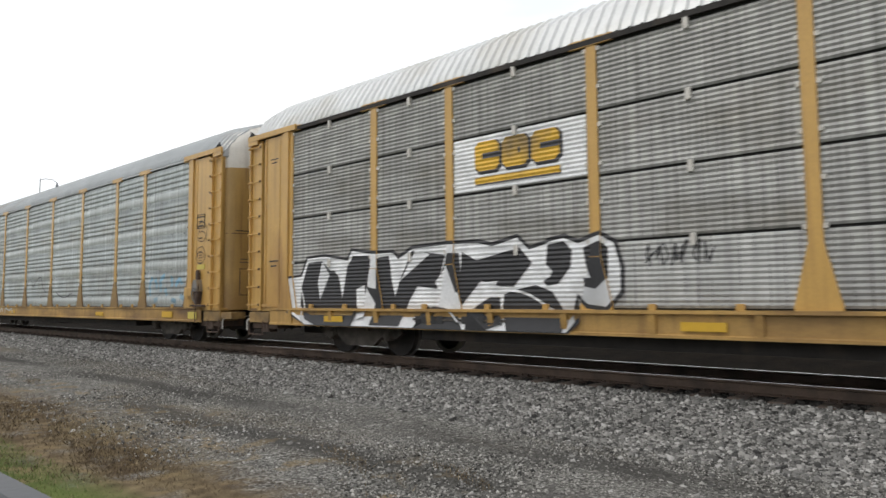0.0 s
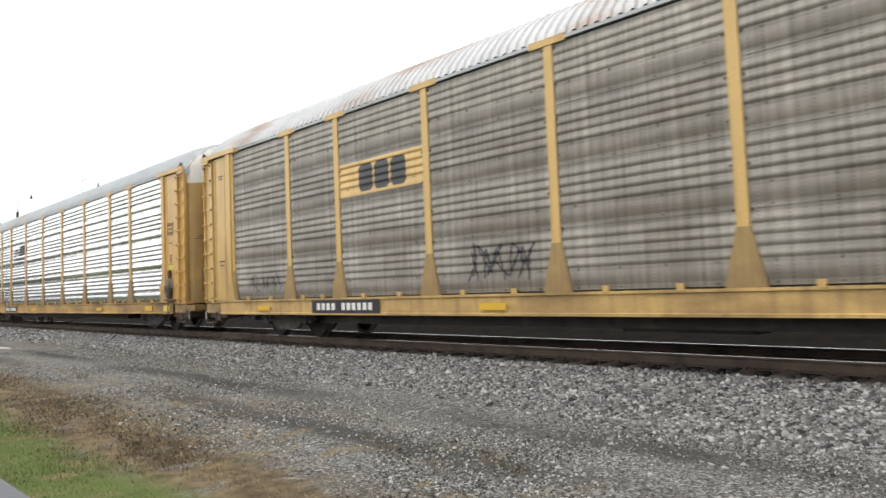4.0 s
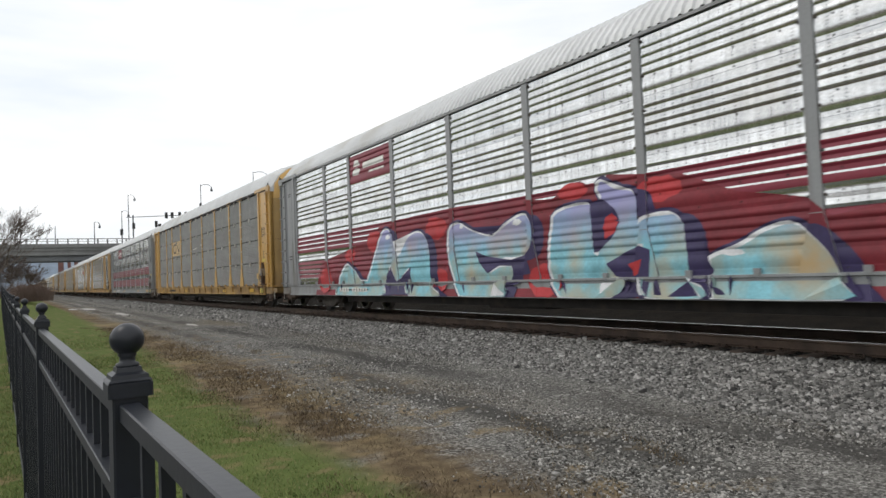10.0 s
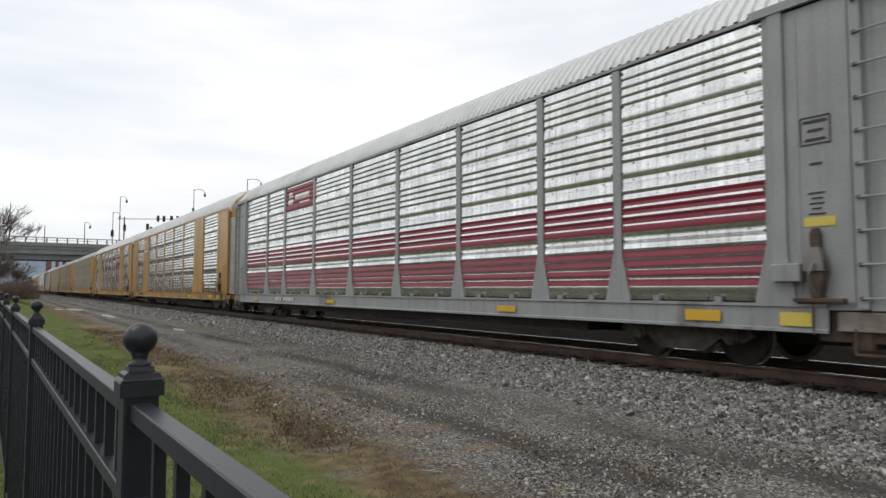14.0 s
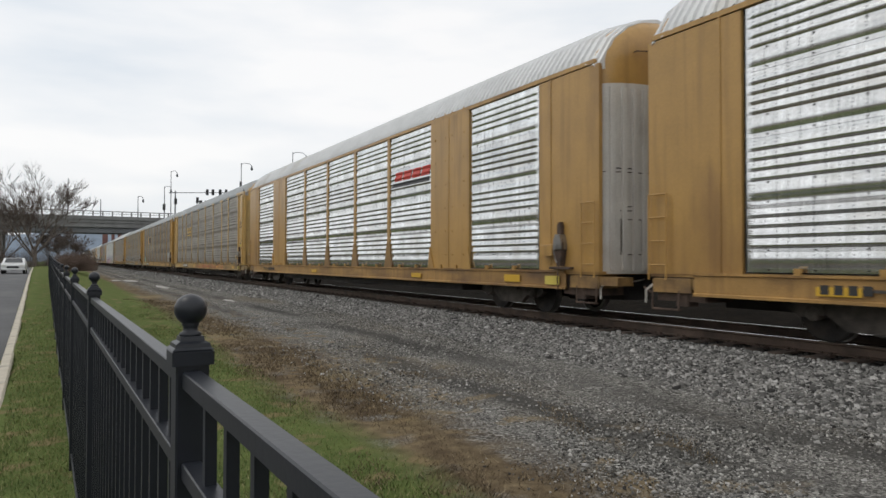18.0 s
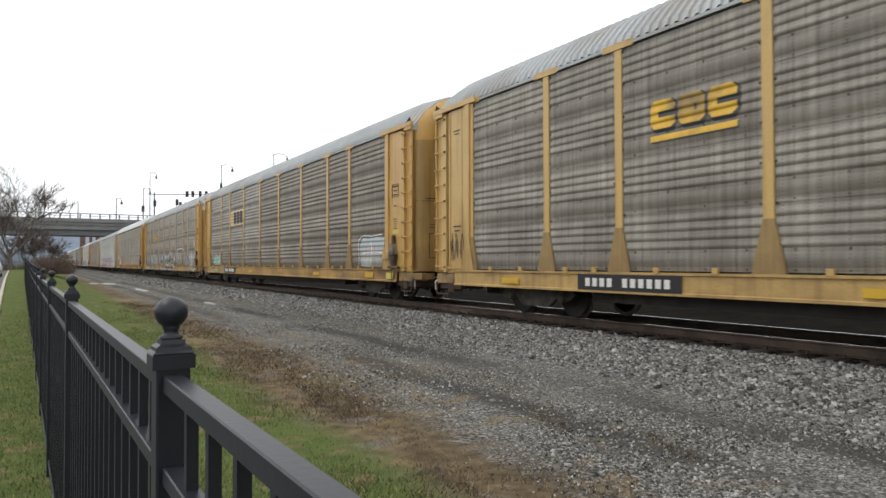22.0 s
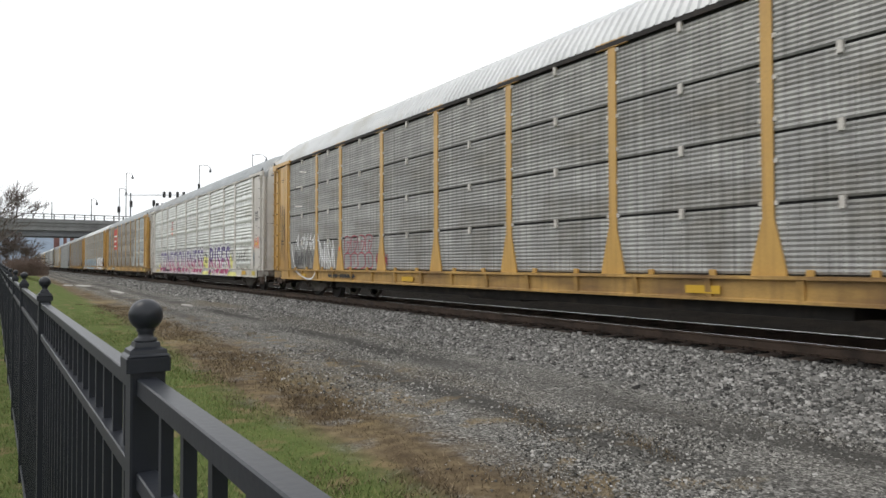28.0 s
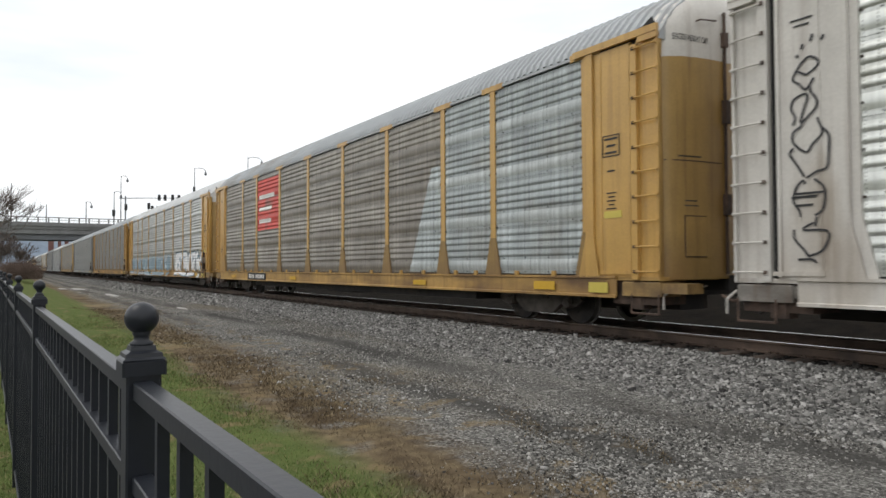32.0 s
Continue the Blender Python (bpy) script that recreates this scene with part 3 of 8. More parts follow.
    track = math_of("MULTIPLY", track, ramp(noise_of(0.5, 4.0, (1, 0.4, 1)), 0.35, 0.6))
    grit = mixed(math_of("MULTIPLY", track, 0.9), grit, (0.060, 0.058, 0.054, 1))
    # the lawn widens farther along, and so does the strip of dead grass and bare soil beside it
    lawn = math_of("SUBTRACT", x, ramp(sep.outputs["Y"], 8.0, 22.0, 0.0, 0.42))
    edge = math_of("SUBTRACT", x, ramp(sep.outputs["Y"], 6.0, 12.0, 0.0, 0.4))
    soil = math_of("MULTIPLY", ramp(noise_of(1.1, 6.0, (1, 0.6, 1)), 0.50, 0.62), 0.6)
    dead = mixed(soil, dead, (0.052, 0.036, 0.024, 1))
    dead = mixed(ramp(noise_of(1.9, 6.0), 0.52, 0.66, 0.0, 0.6), dead, grit)
    col = mixed(ramp(lawn, 2.12, 2.6), grass, dead)
    col = mixed(ramp(edge, 3.1, 3.9), col, grit)
    tan = math_of("MULTIPLY", ramp(edge, 5.4, 4.0), ramp(noise_of(2.6, 5.0), 0.56, 0.66, 0.0, 0.75))
    col = mixed(tan, col, (0.20, 0.15, 0.085, 1))
    foot = math_of("SUBTRACT", sep.outputs["X"], ramp(sep.outputs["Y"], 3.0, 18.0, 0.0, 0.8))
    col = mixed(ramp(foot, 6.4, 7.0), col, stone)
    # Shade beyond the far rail is put into the weeds' near-black colour.
    shaded_weeds = mixed(ramp(noise_of(2.5, 6.0), 0.3, 0.7), (0.006, 0.005, 0.004, 1), (0.014, 0.011, 0.008, 1))
    # Shade under the train is painted over the oily bed in near black.
    oily_shade = ramp(math_of("ABSOLUTE", math_of("SUBTRACT", sep.outputs["X"], 11.6), 0.0), 2.6, 2.3)
    col = mixed(math_of("MULTIPLY", oily_shade, 0.92), col, (0.008, 0.007, 0.007, 1))
    col = mixed(ramp(sep.outputs["X"], 12.9, 13.6), col, shaded_weeds)
    l.new(col, b.inputs["Base Color"])
    bp = n.new("ShaderNodeBump")
    bp.inputs["Strength"].default_value, bp.inputs["Distance"].default_value = 0.7, 0.03
    l.new(math_of("ADD", noise_of(26.0, 6.0), math_of("MULTIPLY", grit_h, 0.6)), bp.inputs["Height"])
    l.new(bp.outputs[0], b.inputs["Normal"])
    return m


v, f = ground_mesh()
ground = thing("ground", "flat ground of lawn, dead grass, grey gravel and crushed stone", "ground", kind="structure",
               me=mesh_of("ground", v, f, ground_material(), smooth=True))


M["pale_patch_tone"] = mat("pale_flat_patch", (0.36, 0.35, 0.325), 0.9, 0, 0.14, 2.0, 30, (0.22, 0.21, 0.19), 0.3, (1.5, 0.6, 1.5), 0.2, 60)


def pale_patches():
    """Flat pale patches along the service strip, each with an uneven edge."""
    r = random.Random(8)
    for x, y, w, d in ((5.25, 44.5, 0.30, 2.6), (5.85, 28.0, 0.16, 1.0), (4.7, 60.0, 0.5, 3.0), (3.7, 61.5, 0.3, 2.0)):
        z = ground_z(x, y) + 0.035 * noise.noise(Vector((x * 0.5, y * 0.4, 0))) + 0.012 * noise.noise(Vector((x * 2.1, y * 1.7, 3))) + 0.022
        ring = [(w * math.cos(k * 0.3142) * r.uniform(0.6, 1.2), d * math.sin(k * 0.3142) * r.uniform(0.75, 1.1)) for k in range(20)]
        thing("mud_patch", "flat pale patch on the grey gravel", "mud patch", (x, y, z), "mud patches on the gravel strip",
              me=Build().prism(ring, 2, -0.05, 0.0).mesh("mud_patch", M["pale_patch_tone"]))


pale_patches()


def road():
    """An asphalt road along the lawn, with a raised concrete kerb in lengths."""
    ys = [-60, 0] + [8 + 5 * i for i in range(14)] + [120, 240, 420]
    v, f = [], []
    for y in ys:
        for x, z in ((kerb_x(y) - 7.5, -0.66), (kerb_x(y) - 3.7, -0.60), (kerb_x(y) - 0.10, -0.64)):
            v.append((x, y, z + swell(0, y)))
    for j in range(len(ys) - 1):
        for i in range(2):
            f.append((j * 3 + i, j * 3 + i + 1, (j + 1) * 3 + i + 1, (j + 1) * 3 + i))
    thing("road", "worn grey asphalt road beside the fenced lawn", "road", kind="structure", me=mesh_of("road", v, f, M["asphalt"]))
    kerb = thing("kerb", "pale concrete kerb along the edge of the lawn", "kerb", kind="structure")
    b = Build().box(-0.15, 0.0, -1.49, 1.49, -0.70, -0.465, bevel=0.025)
    me = b.mesh("kerb_stone", M["kerb"])
    for i in range(46):
        y = -12 + 3.0 * i
        k = part("kerb_stone", me, kerb, (kerb_x(y), y, swell(0, y)))
        k.rotation_euler[0] = (swell(0, y + 1) - swell(0, y - 1)) / 2
        k.rotation_euler[2] = math.atan(0.031)


road()


# ---- the track ----
def track():
    rail_profile = [(-0.075, -0.172), (0.075, -0.172), (0.075, -0.160), (0.012, -0.145), (0.010, -0.045), (0.036, -0.032), (0.036, -0.006),
                    (0.030, -0.002), (-0.030, -0.002), (-0.036, -0.006), (-0.036, -0.032), (-0.010, -0.045), (-0.012, -0.145), (-0.075, -0.160)]
    t = thing("railway_track", "standard-gauge railway track with rusty rails on timber ties", "railway track", kind="structure")
    for side in (-0.7525, 0.7525):
        b = Build().prism(rail_profile, 1, -420, 900)
        ob = part("rail", b.mesh("rail", M["rail_steel"]), t, (TRACK_X + side, 0, 0), "rusty steel rail with a worn bright head")
        h = Build().box(-0.028, 0.028, -420, 900, -0.004, 0.0)
        part("rail_head", h.mesh("rail_head", M["rail_head"]), ob)
    tie = Build().box(-1.3, 1.3, -0.115, 0.115, -0.36, -0.176, bevel=0.012).mesh("tie", M["tie"])
    plate = Build().box(-0.19, 0.19, -0.10, 0.10, -0.177, -0.166)
    for sx in (-0.11, 0.11):
        for sy in (-0.06, 0.06):
            plate.box(sx - 0.016, sx + 0.016, sy - 0.016, sy + 0.016, -0.166, -0.135)
    plate = plate.mesh("tie_plate", M["rail_steel"])
    rng = random.Random(5)
    far = Build()
    for i in range(-14, 330):
        y = 0.52 * i
        if i < 110:
            k = part("tie", tie, t, (TRACK_X + rng.uniform(-0.05, 0.03), y, rng.uniform(-0.012, 0.008)))
            k.rotation_euler[2] = rng.uniform(-0.012, 0.012)
            if i < 70:
                part("tie_plate", plate, t, (TRACK_X - 0.7525, y, 0))
        else:
            far.box(TRACK_X - 1.3, TRACK_X + 1.3, y - 0.115, y + 0.115, -0.36, -0.178)
    tagged(part("far_ties", far.mesh("far_ties", M["tie"]), t), kind="stuff")


track()


# ---- loose stone and grass ----
STONE = np.array([(-1, -1, -1), (1, -1, -1), (1, 1, -1), (-1, 1, -1), (-1, -1, 1), (1, -1, 1), (1, 1, 1), (-1, 1, 1)], float)
STONE_F = np.array([(4, 5, 6, 7), (0, 1, 5, 4), (1, 2, 6, 5), (2, 3, 7, 6), (3, 0, 4, 7)])


def stones(name, label, count, xr, yr, size, material, rng, flat=0.75, power=1.6, thin=None):
    y = yr[0] + (yr[1] - yr[0]) * rng.random(count) ** power
    x = rng.uniform(xr[0], xr[1], count)
    if thin is not None:
        keep = rng.random(count) < thin(x, y)
        x, y = x[keep], y[keep]
        count = len(x)
    z = np.array([ground_z(a, b) for a, b in zip(x, y)])
    s = rng.lognormal(math.log(size), 0.35, count)
    v = STONE[None] * rng.uniform(0.45, 1.0, (count, 8, 1)) * np.stack([np.ones(count), rng.uniform(0.55, 1.0, count), rng.uniform(flat * 0.6, flat, count)], -1)[:, None]
    a = rng.uniform(0, 2 * np.pi, count)
    tilt = rng.uniform(-0.6, 0.6, count)
    ct, st = np.cos(tilt)[:, None], np.sin(tilt)[:, None]
    vx, vz = v[:, :, 0] * ct - v[:, :, 2] * st, v[:, :, 0] * st + v[:, :, 2] * ct
    ca, sa = np.cos(a)[:, None], np.sin(a)[:, None]
    px, py = vx * ca - v[:, :, 1] * sa, vx * sa + v[:, :, 1] * ca
    p = np.stack([px, py, vz], -1) * s[:, None, None] + np.stack([x, y, z + s * 0.15], -1)[:, None]
    f = (STONE_F[None] + 8 * np.arange(count)[:, None, None]).reshape(-1, 4)
    me = bpy.data.meshes.new(name)
    me.vertices.add(count * 8)
    me.vertices.foreach_set("co", p.ravel())
    me.loops.add(count * 20)
    me.loops.foreach_set("vertex_index", f.ravel().astype(np.int32))
    me.polygons.add(count * 5)
    me.polygons.foreach_set("loop_start", np.arange(0, count * 20, 4, dtype=np.int32))
    me.update(calc_edges=True)
    me.materials.append(material)
    return thing(name, label, "stones", kind="stuff", me=me)


def island_material(name, cols, rough=0.9):
    """Each loose piece takes one of a run of tones."""
    m = bpy.data.materials.new(name)
    m.use_nodes = True
    n, l = m.node_tree.nodes, m.node_tree.links
    b = n["Principled BSDF"]
    b.inputs["Roughness"].default_value = rough
    b.inputs["Specular IOR Level"].default_value = 0.25
    g = n.new("ShaderNodeNewGeometry")
    r = n.new("ShaderNodeValToRGB")
    r.color_ramp.elements[0].color, r.color_ramp.elements[1].color = (*cols[0], 1), (*cols[-1], 1)
    for i, c in enumerate(cols[1:-1], 1):
        e = r.color_ramp.elements.new(i / (len(cols) - 1))
        e.color = (*c, 1)
    l.new(g.outputs["Random Per Island"], r.inputs["Fac"])
    co = n.new("ShaderNodeTexCoord")
    t = n.new("ShaderNodeTexNoise")
    t.inputs["Scale"].default_value, t.inputs["Detail"].default_value = 45.0, 4.0
    l.new(co.outputs["Object"], t.inputs["Vector"])
    mr = n.new("ShaderNodeMapRange")
    mr.inputs["To Min"].default_value, mr.inputs["To Max"].default_value = 0.7, 1.3
    l.new(t.outputs["Fac"], mr.inputs["Value"])
    x = n.new("ShaderNodeMixRGB")
    x.blend_type = "MULTIPLY"
    x.inputs["Fac"].default_value = 1.0
    l.new(r.outputs[0], x.inputs["Color1"])
    l.new(mr.outputs[0], x.inputs["Color2"])
    l.new(x.outputs[0], b.inputs["Base Color"])
    return m


rng = np.random.default_rng(11)
BALLAST = island_material("crushed_granite", [(0.03, 0.029, 0.028), (0.075, 0.074, 0.07), (0.125, 0.123, 0.116), (0.17, 0.167, 0.158), (0.215, 0.21, 0.198), (0.28, 0.273, 0.257), (0.46, 0.45, 0.43)])
GRAVEL = island_material("grey_gravel", [(0.03, 0.029, 0.027), (0.07, 0.068, 0.063), (0.12, 0.117, 0.108), (0.19, 0.184, 0.17), (0.28, 0.272, 0.25), (0.48, 0.466, 0.435)])
# Stone between the rails holds the train's shade in its dark tones.
OILY_SHADED = island_material("oily_shaded_ballast", [(0.012, 0.011, 0.010), (0.035, 0.032, 0.029), (0.06, 0.055, 0.05)])
stones("track_ballast", "pale grey crushed-stone ballast heaped beside the rails", 118000, (6.5, 9.12), (-2, 34), 0.0180, BALLAST, rng, flat=0.9, power=1.7,
       thin=lambda x, y: np.clip((x - 6.45 - np.clip((y - 3) / 15, 0, 1) * 0.8) / 0.75, 0.0, 1.0))
stones("ballast_between_rails", "crushed stone between the rails and ties, darkened for oil and the train's shade", 9000, (9.12, 12.2), (-2, 30), 0.026, OILY_SHADED, rng)
stones("far_ballast", "pale crushed-stone ballast along the distant track", 14000, (7.2, 9.1), (30, 95), 0.034, BALLAST, rng, flat=0.9, power=1.4)
stones("gravel_strip", "small grey gravel spread over the service strip", 115000, (2.9, 7.4), (0.8, 26), 0.0085, GRAVEL, rng, flat=0.7, power=2.1,
       thin=lambda x, y: np.clip((x - 2.9 - np.clip((y - 6) / 8, 0, 1) * 0.6) / 1.4, 0.05, 1.0) * (1 - 0.6 * np.exp(-((x - 4.65) / 0.30) ** 2)) * (1 - 0.85 * np.exp(-((x - 5.98) / 0.36) ** 2)))
stones("scattered_stones", "larger pale stones strewn over the gravel", 2200, (3.2, 7.0), (0.8, 22), 0.014, BALLAST, rng, flat=0.7, power=1.6)


def blades(name, label, count, xr, yr, height, material, rng, lean=0.5, width=0.006, keep=None, power=1.8):
    y = yr[0] + (yr[1] - yr[0]) * rng.random(count) ** power
    x = rng.uniform(xr[0], xr[1], count)
    if keep is not None:
        k = rng.random(count) < keep(x, y)
        x, y = x[k], y[k]
        count = len(x)
    ok = np.array([a > kerb_x(b) + 0.05 for a, b in zip(x, y)])
    x, y = x[ok], y[ok]
    count = len(x)
    z = np.array([ground_z(a, b) for a, b in zip(x, y)]) - 0.01
    h = height * rng.uniform(0.5, 1.3, count)
    a = rng.uniform(0, 2 * np.pi, count)
    w = width * (1 + y * 0.06)
    d = rng.uniform(0, 2 * np.pi, count)
    base = np.stack([x, y, z], -1)
    side = np.stack([np.cos(a) * w, np.sin(a) * w, np.zeros(count)], -1)
    tip = base + np.stack([np.cos(d) * h * lean * rng.random(count), np.sin(d) * h * lean * rng.random(count), h], -1)
    p = np.stack([base - side, base + side, tip], 1).reshape(-1, 3)
    me = bpy.data.meshes.new(name)
    me.vertices.add(count * 3)
    me.vertices.foreach_set("co", p.ravel())
    me.loops.add(count * 3)
    me.loops.foreach_set("vertex_index", np.arange(count * 3, dtype=np.int32))
    me.polygons.add(count)
    me.polygons.foreach_set("loop_start", np.arange(0, count * 3, 3, dtype=np.int32))
    me.update(calc_edges=True)
    me.materials.append(material)
    return thing(name, label, "grass", kind="stuff", me=me)


GRASS = island_material("mown_grass", [(0.058, 0.092, 0.026), (0.10, 0.142, 0.040), (0.142, 0.178, 0.056), (0.20, 0.215, 0.08), (0.32, 0.285, 0.155)])
DEAD = island_material("dead_grass", [(0.04, 0.028, 0.018), (0.085, 0.062, 0.037), (0.155, 0.115, 0.065), (0.29, 0.235, 0.15)])
blades("lawn_grass", "short mown green grass on both sides of the fence", 230000, (-1.6, 3.8), (0.6, 36), 0.042, GRASS, rng, lean=0.9, width=0.004,
       keep=lambda x, y: np.clip((2.55 + np.clip((y - 8) / 14, 0, 1) * 0.42 - x) / 0.55, 0.0, 1.0) * np.clip((26 - y) / 18, 0.0, 1.0), power=2.0)
blades("dead_grass", "straggling brown dead grass between lawn and gravel", 120000, (1.8, 5.6), (1.0, 30), 0.05, DEAD, rng, lean=1.8, width=0.0035,
       keep=lambda x, y: np.exp(-((x - 2.85 - np.clip((y - 6) / 10, 0, 1) * 0.4) / 0.55) ** 2) * (0.2 + 0.8 * (np.sin(x * 2.7 + 1.3 * np.sin(y * 0.9)) * np.sin(y * 1.15 + 2 * np.sin(x)) > -0.25))
       + 0.5 * (np.sin(x * 4.1 + 2 * np.sin(y * 0.7)) * np.sin(y * 1.9 + 1.5 * np.sin(x * 2.0)) > 0.72) * (x < 5.0), power=2.0)
blades("lawn_grass", "short mown green grass behind the standpoint", 60000, (-0.5, 2.6), (-14, 0.75), 0.042, GRASS, rng, lean=0.9, width=0.005,
       keep=lambda x, y: np.clip((2.5 - x) / 0.6, 0.0, 1.0), power=0.55)
blades("dead_grass", "brown dead grass behind the standpoint", 20000, (1.4, 4.6), (-14, 1.1), 0.05, DEAD, rng, lean=1.8, width=0.004,
       keep=lambda x, y: np.exp(-((x - 2.75) / 0.8) ** 2), power=0.55)


# ---- the fence ----
def fence():
    span = 2.44
    turn = -math.atan(-0.0205)
    f = thing("ornamental_fence", "charcoal enamelled steel fence with square pickets and ball finials", "fence", (0, 0, 0))
    post = Build().box(-0.0248, 0.0248, -0.0248, 0.0248, -0.52, 0.992, bevel=0.003).mesh("post", M["fence"])
    cap = Build().box(-0.0312, 0.0312, -0.0312, 0.0312, 0.988, 1.012, bevel=0.003)
    rings = ((0.0312, 1.012), (0.0265, 1.0155), (0.0255, 1.021), (0.0185, 1.025), (0.017, 1.032))
    for (a, z), (c, q) in zip(rings, rings[1:]):
        cap.add([(-a, -a, z), (a, -a, z), (a, a, z), (-a, a, z), (-c, -c, q), (c, -c, q), (c, c, q), (-c, c, q)], [(0, 1, 5, 4), (1, 2, 6, 5), (2, 3, 7, 6), (3, 0, 4, 7), (4, 5, 6, 7)])
    cap = cap.mesh("cap", M["fence"])
    prof = [(0.0165, 1.030), (0.017, 1.036), (0.0115, 1.039), (0.011, 1.046), (0.014, 1.050)]
    prof += [(max(0.0005, 0.0248 * math.cos(a)), 1.073 + 0.0248 * math.sin(a)) for a in [math.radians(-60 + 15 * i) for i in range(11)]]
    ball = Build().lathe(prof, (0, 0, 0), sides=28).mesh("ball_finial", M["fence"], smooth=True)
    rail = Build().box(-0.0165, 0.0125, 0.026, span - 0.026, -0.0125, 0.0125, bevel=0.002).mesh("fence_rail", M["fence"])
    picket = Build().box(-0.008, 0.008, -0.008, 0.008, -0.44, 0.955).mesh("picket", M["fence"])
    far = Build()
    for i in range(-2, 22):
        y = 1.13 + span * i
        p = part("post", post, f, (fence_x(y), y, swell(0, y)))
        p.rotation_euler[2] = turn
        part("cap", cap, p)
        part("ball_finial", ball, p)
        if i == 21:
            break
        for z in (0.967, 0.828, -0.36):
            part("fence_rail", rail, f, (fence_x(y), y, z + swell(0, y))).rotation_euler = (math.atan((swell(0, y + span) - swell(0, y)) / span), 0, turn)
        for k in range(PICKETS):
            yy = y + 0.026 + (span - 0.052) * (k + 1) / (PICKETS + 1)
            if i < 12:
                part("picket", picket, f, (fence_x(yy), yy, swell(0, yy))).rotation_euler[2] = turn
            else:
                x = fence_x(yy)
                far.box(x - 0.008, x + 0.008, yy - 0.008, yy + 0.008, -0.44 + swell(0, yy), 0.955 + swell(0, yy))
    tagged(part("far_pickets", far.mesh("far_pickets", M["fence"]), f), kind="stuff")


PICKETS = 18
fence()


# ---- the train ----
LENGTH = 28.6            # from coupling to coupling
SIDE = 1.555             # half width to the flat of the side sheets
EAVE, DECK = 4.96, 0.98
RIDGE = 0.0195
CAR_Y = 14.6266          # where the first coupling stands at the start


GAINED = ((0, 0.26), (2.5, 0.1), (4, 0.1), (6.5, 0.17), (9, 0.24), (11, 0.3), (13, 0.27), (15.5, 0.4), (17.7, 0.55), (19, 0.8), (20, 0.79),
          (22.3, 0.85), (23, 0.95), (24.5, 0.88), (26, 1.1), (29, 0.62), (30, 0.52), (31.2, 0.2), (32, 0.15))


def travelled(t):
    """How far the train has come, metres: it slows a little on the way."""
    late = sum(float(np.interp(t + d, [g[0] for g in GAINED], [g[1] for g in GAINED])) for d in (-0.3, -0.15, 0, 0.15, 0.3)) / 5
    return 13.2328822 * t - 0.00361000933 * t * t - 0.000337955208 * t ** 3 - late


# side sheets: four to a bay in height, each with four pressed ribs; or with fine waves and open seams
def ribbed_profile(k):
    """One sheet: a lap seam, a broad rolled bead, and above it four ribs with a soft back and a sharp lower lip."""
    z0 = DECK + 0.02 + k * 0.985
    pts = [(z0, 0.008 if k else 0.0), (z0 + 0.05, 0.004)]
    pts += [(z0 + 0.07 + 0.022 * i, 0.004 + 0.015 * math.sin(math.pi * i / 10)) for i in range(11)]
    for r in range(4):
        c = z0 + 0.395 + r * 0.148
        pts += [(c - 0.050, 0.0), (c - 0.034, RIDGE * 0.36), (c - 0.016, RIDGE * 0.86), (c + 0.004, RIDGE), (c + 0.026, RIDGE * 0.84), (c + 0.056, RIDGE * 0.40), (c + 0.088, RIDGE * 0.06)]
    return pts + [(z0 + 0.985, 0.0)]


def waved_profile(k):
    z0 = DECK + 0.02 + k * 0.985
    h = 0.945
    return [(z0 + h * i / 52, 0.0062 * (1 - math.cos(2 * math.pi * 13 * i / 52))) for i in range(53)]


PROFILES = {"ribbed": [ribbed_profile(k) for k in range(4)], "waved": [waved_profile(k) for k in range(4)]}


def side_offset(style, z):
    for p in PROFILES[style]:
        if p[0][0] - 0.02 <= z <= p[-1][0]:
            return float(np.interp(z, [q[0] for q in p], [q[1] for q in p]))
    return 0.0


SHEETS = {}


def sheet_mesh(style, k, width, material):
    key = (style, k, round(width, 3), material.name)
    if key not in SHEETS:
        b = Build()
        p = PROFILES[style][k]
        w = width / 2
        e = 0.115
        v = []
        for z, d in p:
            v += [(-SIDE, -w, z), (-SIDE - d, -w + e, z), (-SIDE - d, w - e, z), (-SIDE, w, z)]
        b.add(v, [(4 * i + j, 4 * i + 4 + j, 4 * i + 5 + j, 4 * i + 1 + j) for i in range(len(p) - 1) for j in range(3)])
        if style == "ribbed":
            count = max(2, int(width / 0.62))
            for zb in (p[0][0] + 0.035, p[0][0] + 0.32):
                for q in range(count):
                    y = -w + width * (q + 0.5) / count
                    b.box(-SIDE - 0.018, -SIDE + 0.01, y - 0.010, y + 0.010, zb - 0.011, zb + 0.011, 1)
        else:
            zb = p[-1][0]
            b.box(-SIDE - 0.05, -SIDE + 0.01, -0.035, 0.035, zb - 0.10, zb + 0.06, 1)
        SHEETS[key] = b.mesh("side_sheet", material, M["white_paint"] if style == "waved" else M["under"])
    return SHEETS[key]


POSTS_A = [-12.0, -9.22, -7.23, -4.37, -1.45, 1.45, 4.37, 7.23, 9.22, 12.0]
POSTS_B = [-11.8, -9.0, -7.0, -4.2, -1.4, 1.4, 4.2, 7.0, 9.0, 11.8]


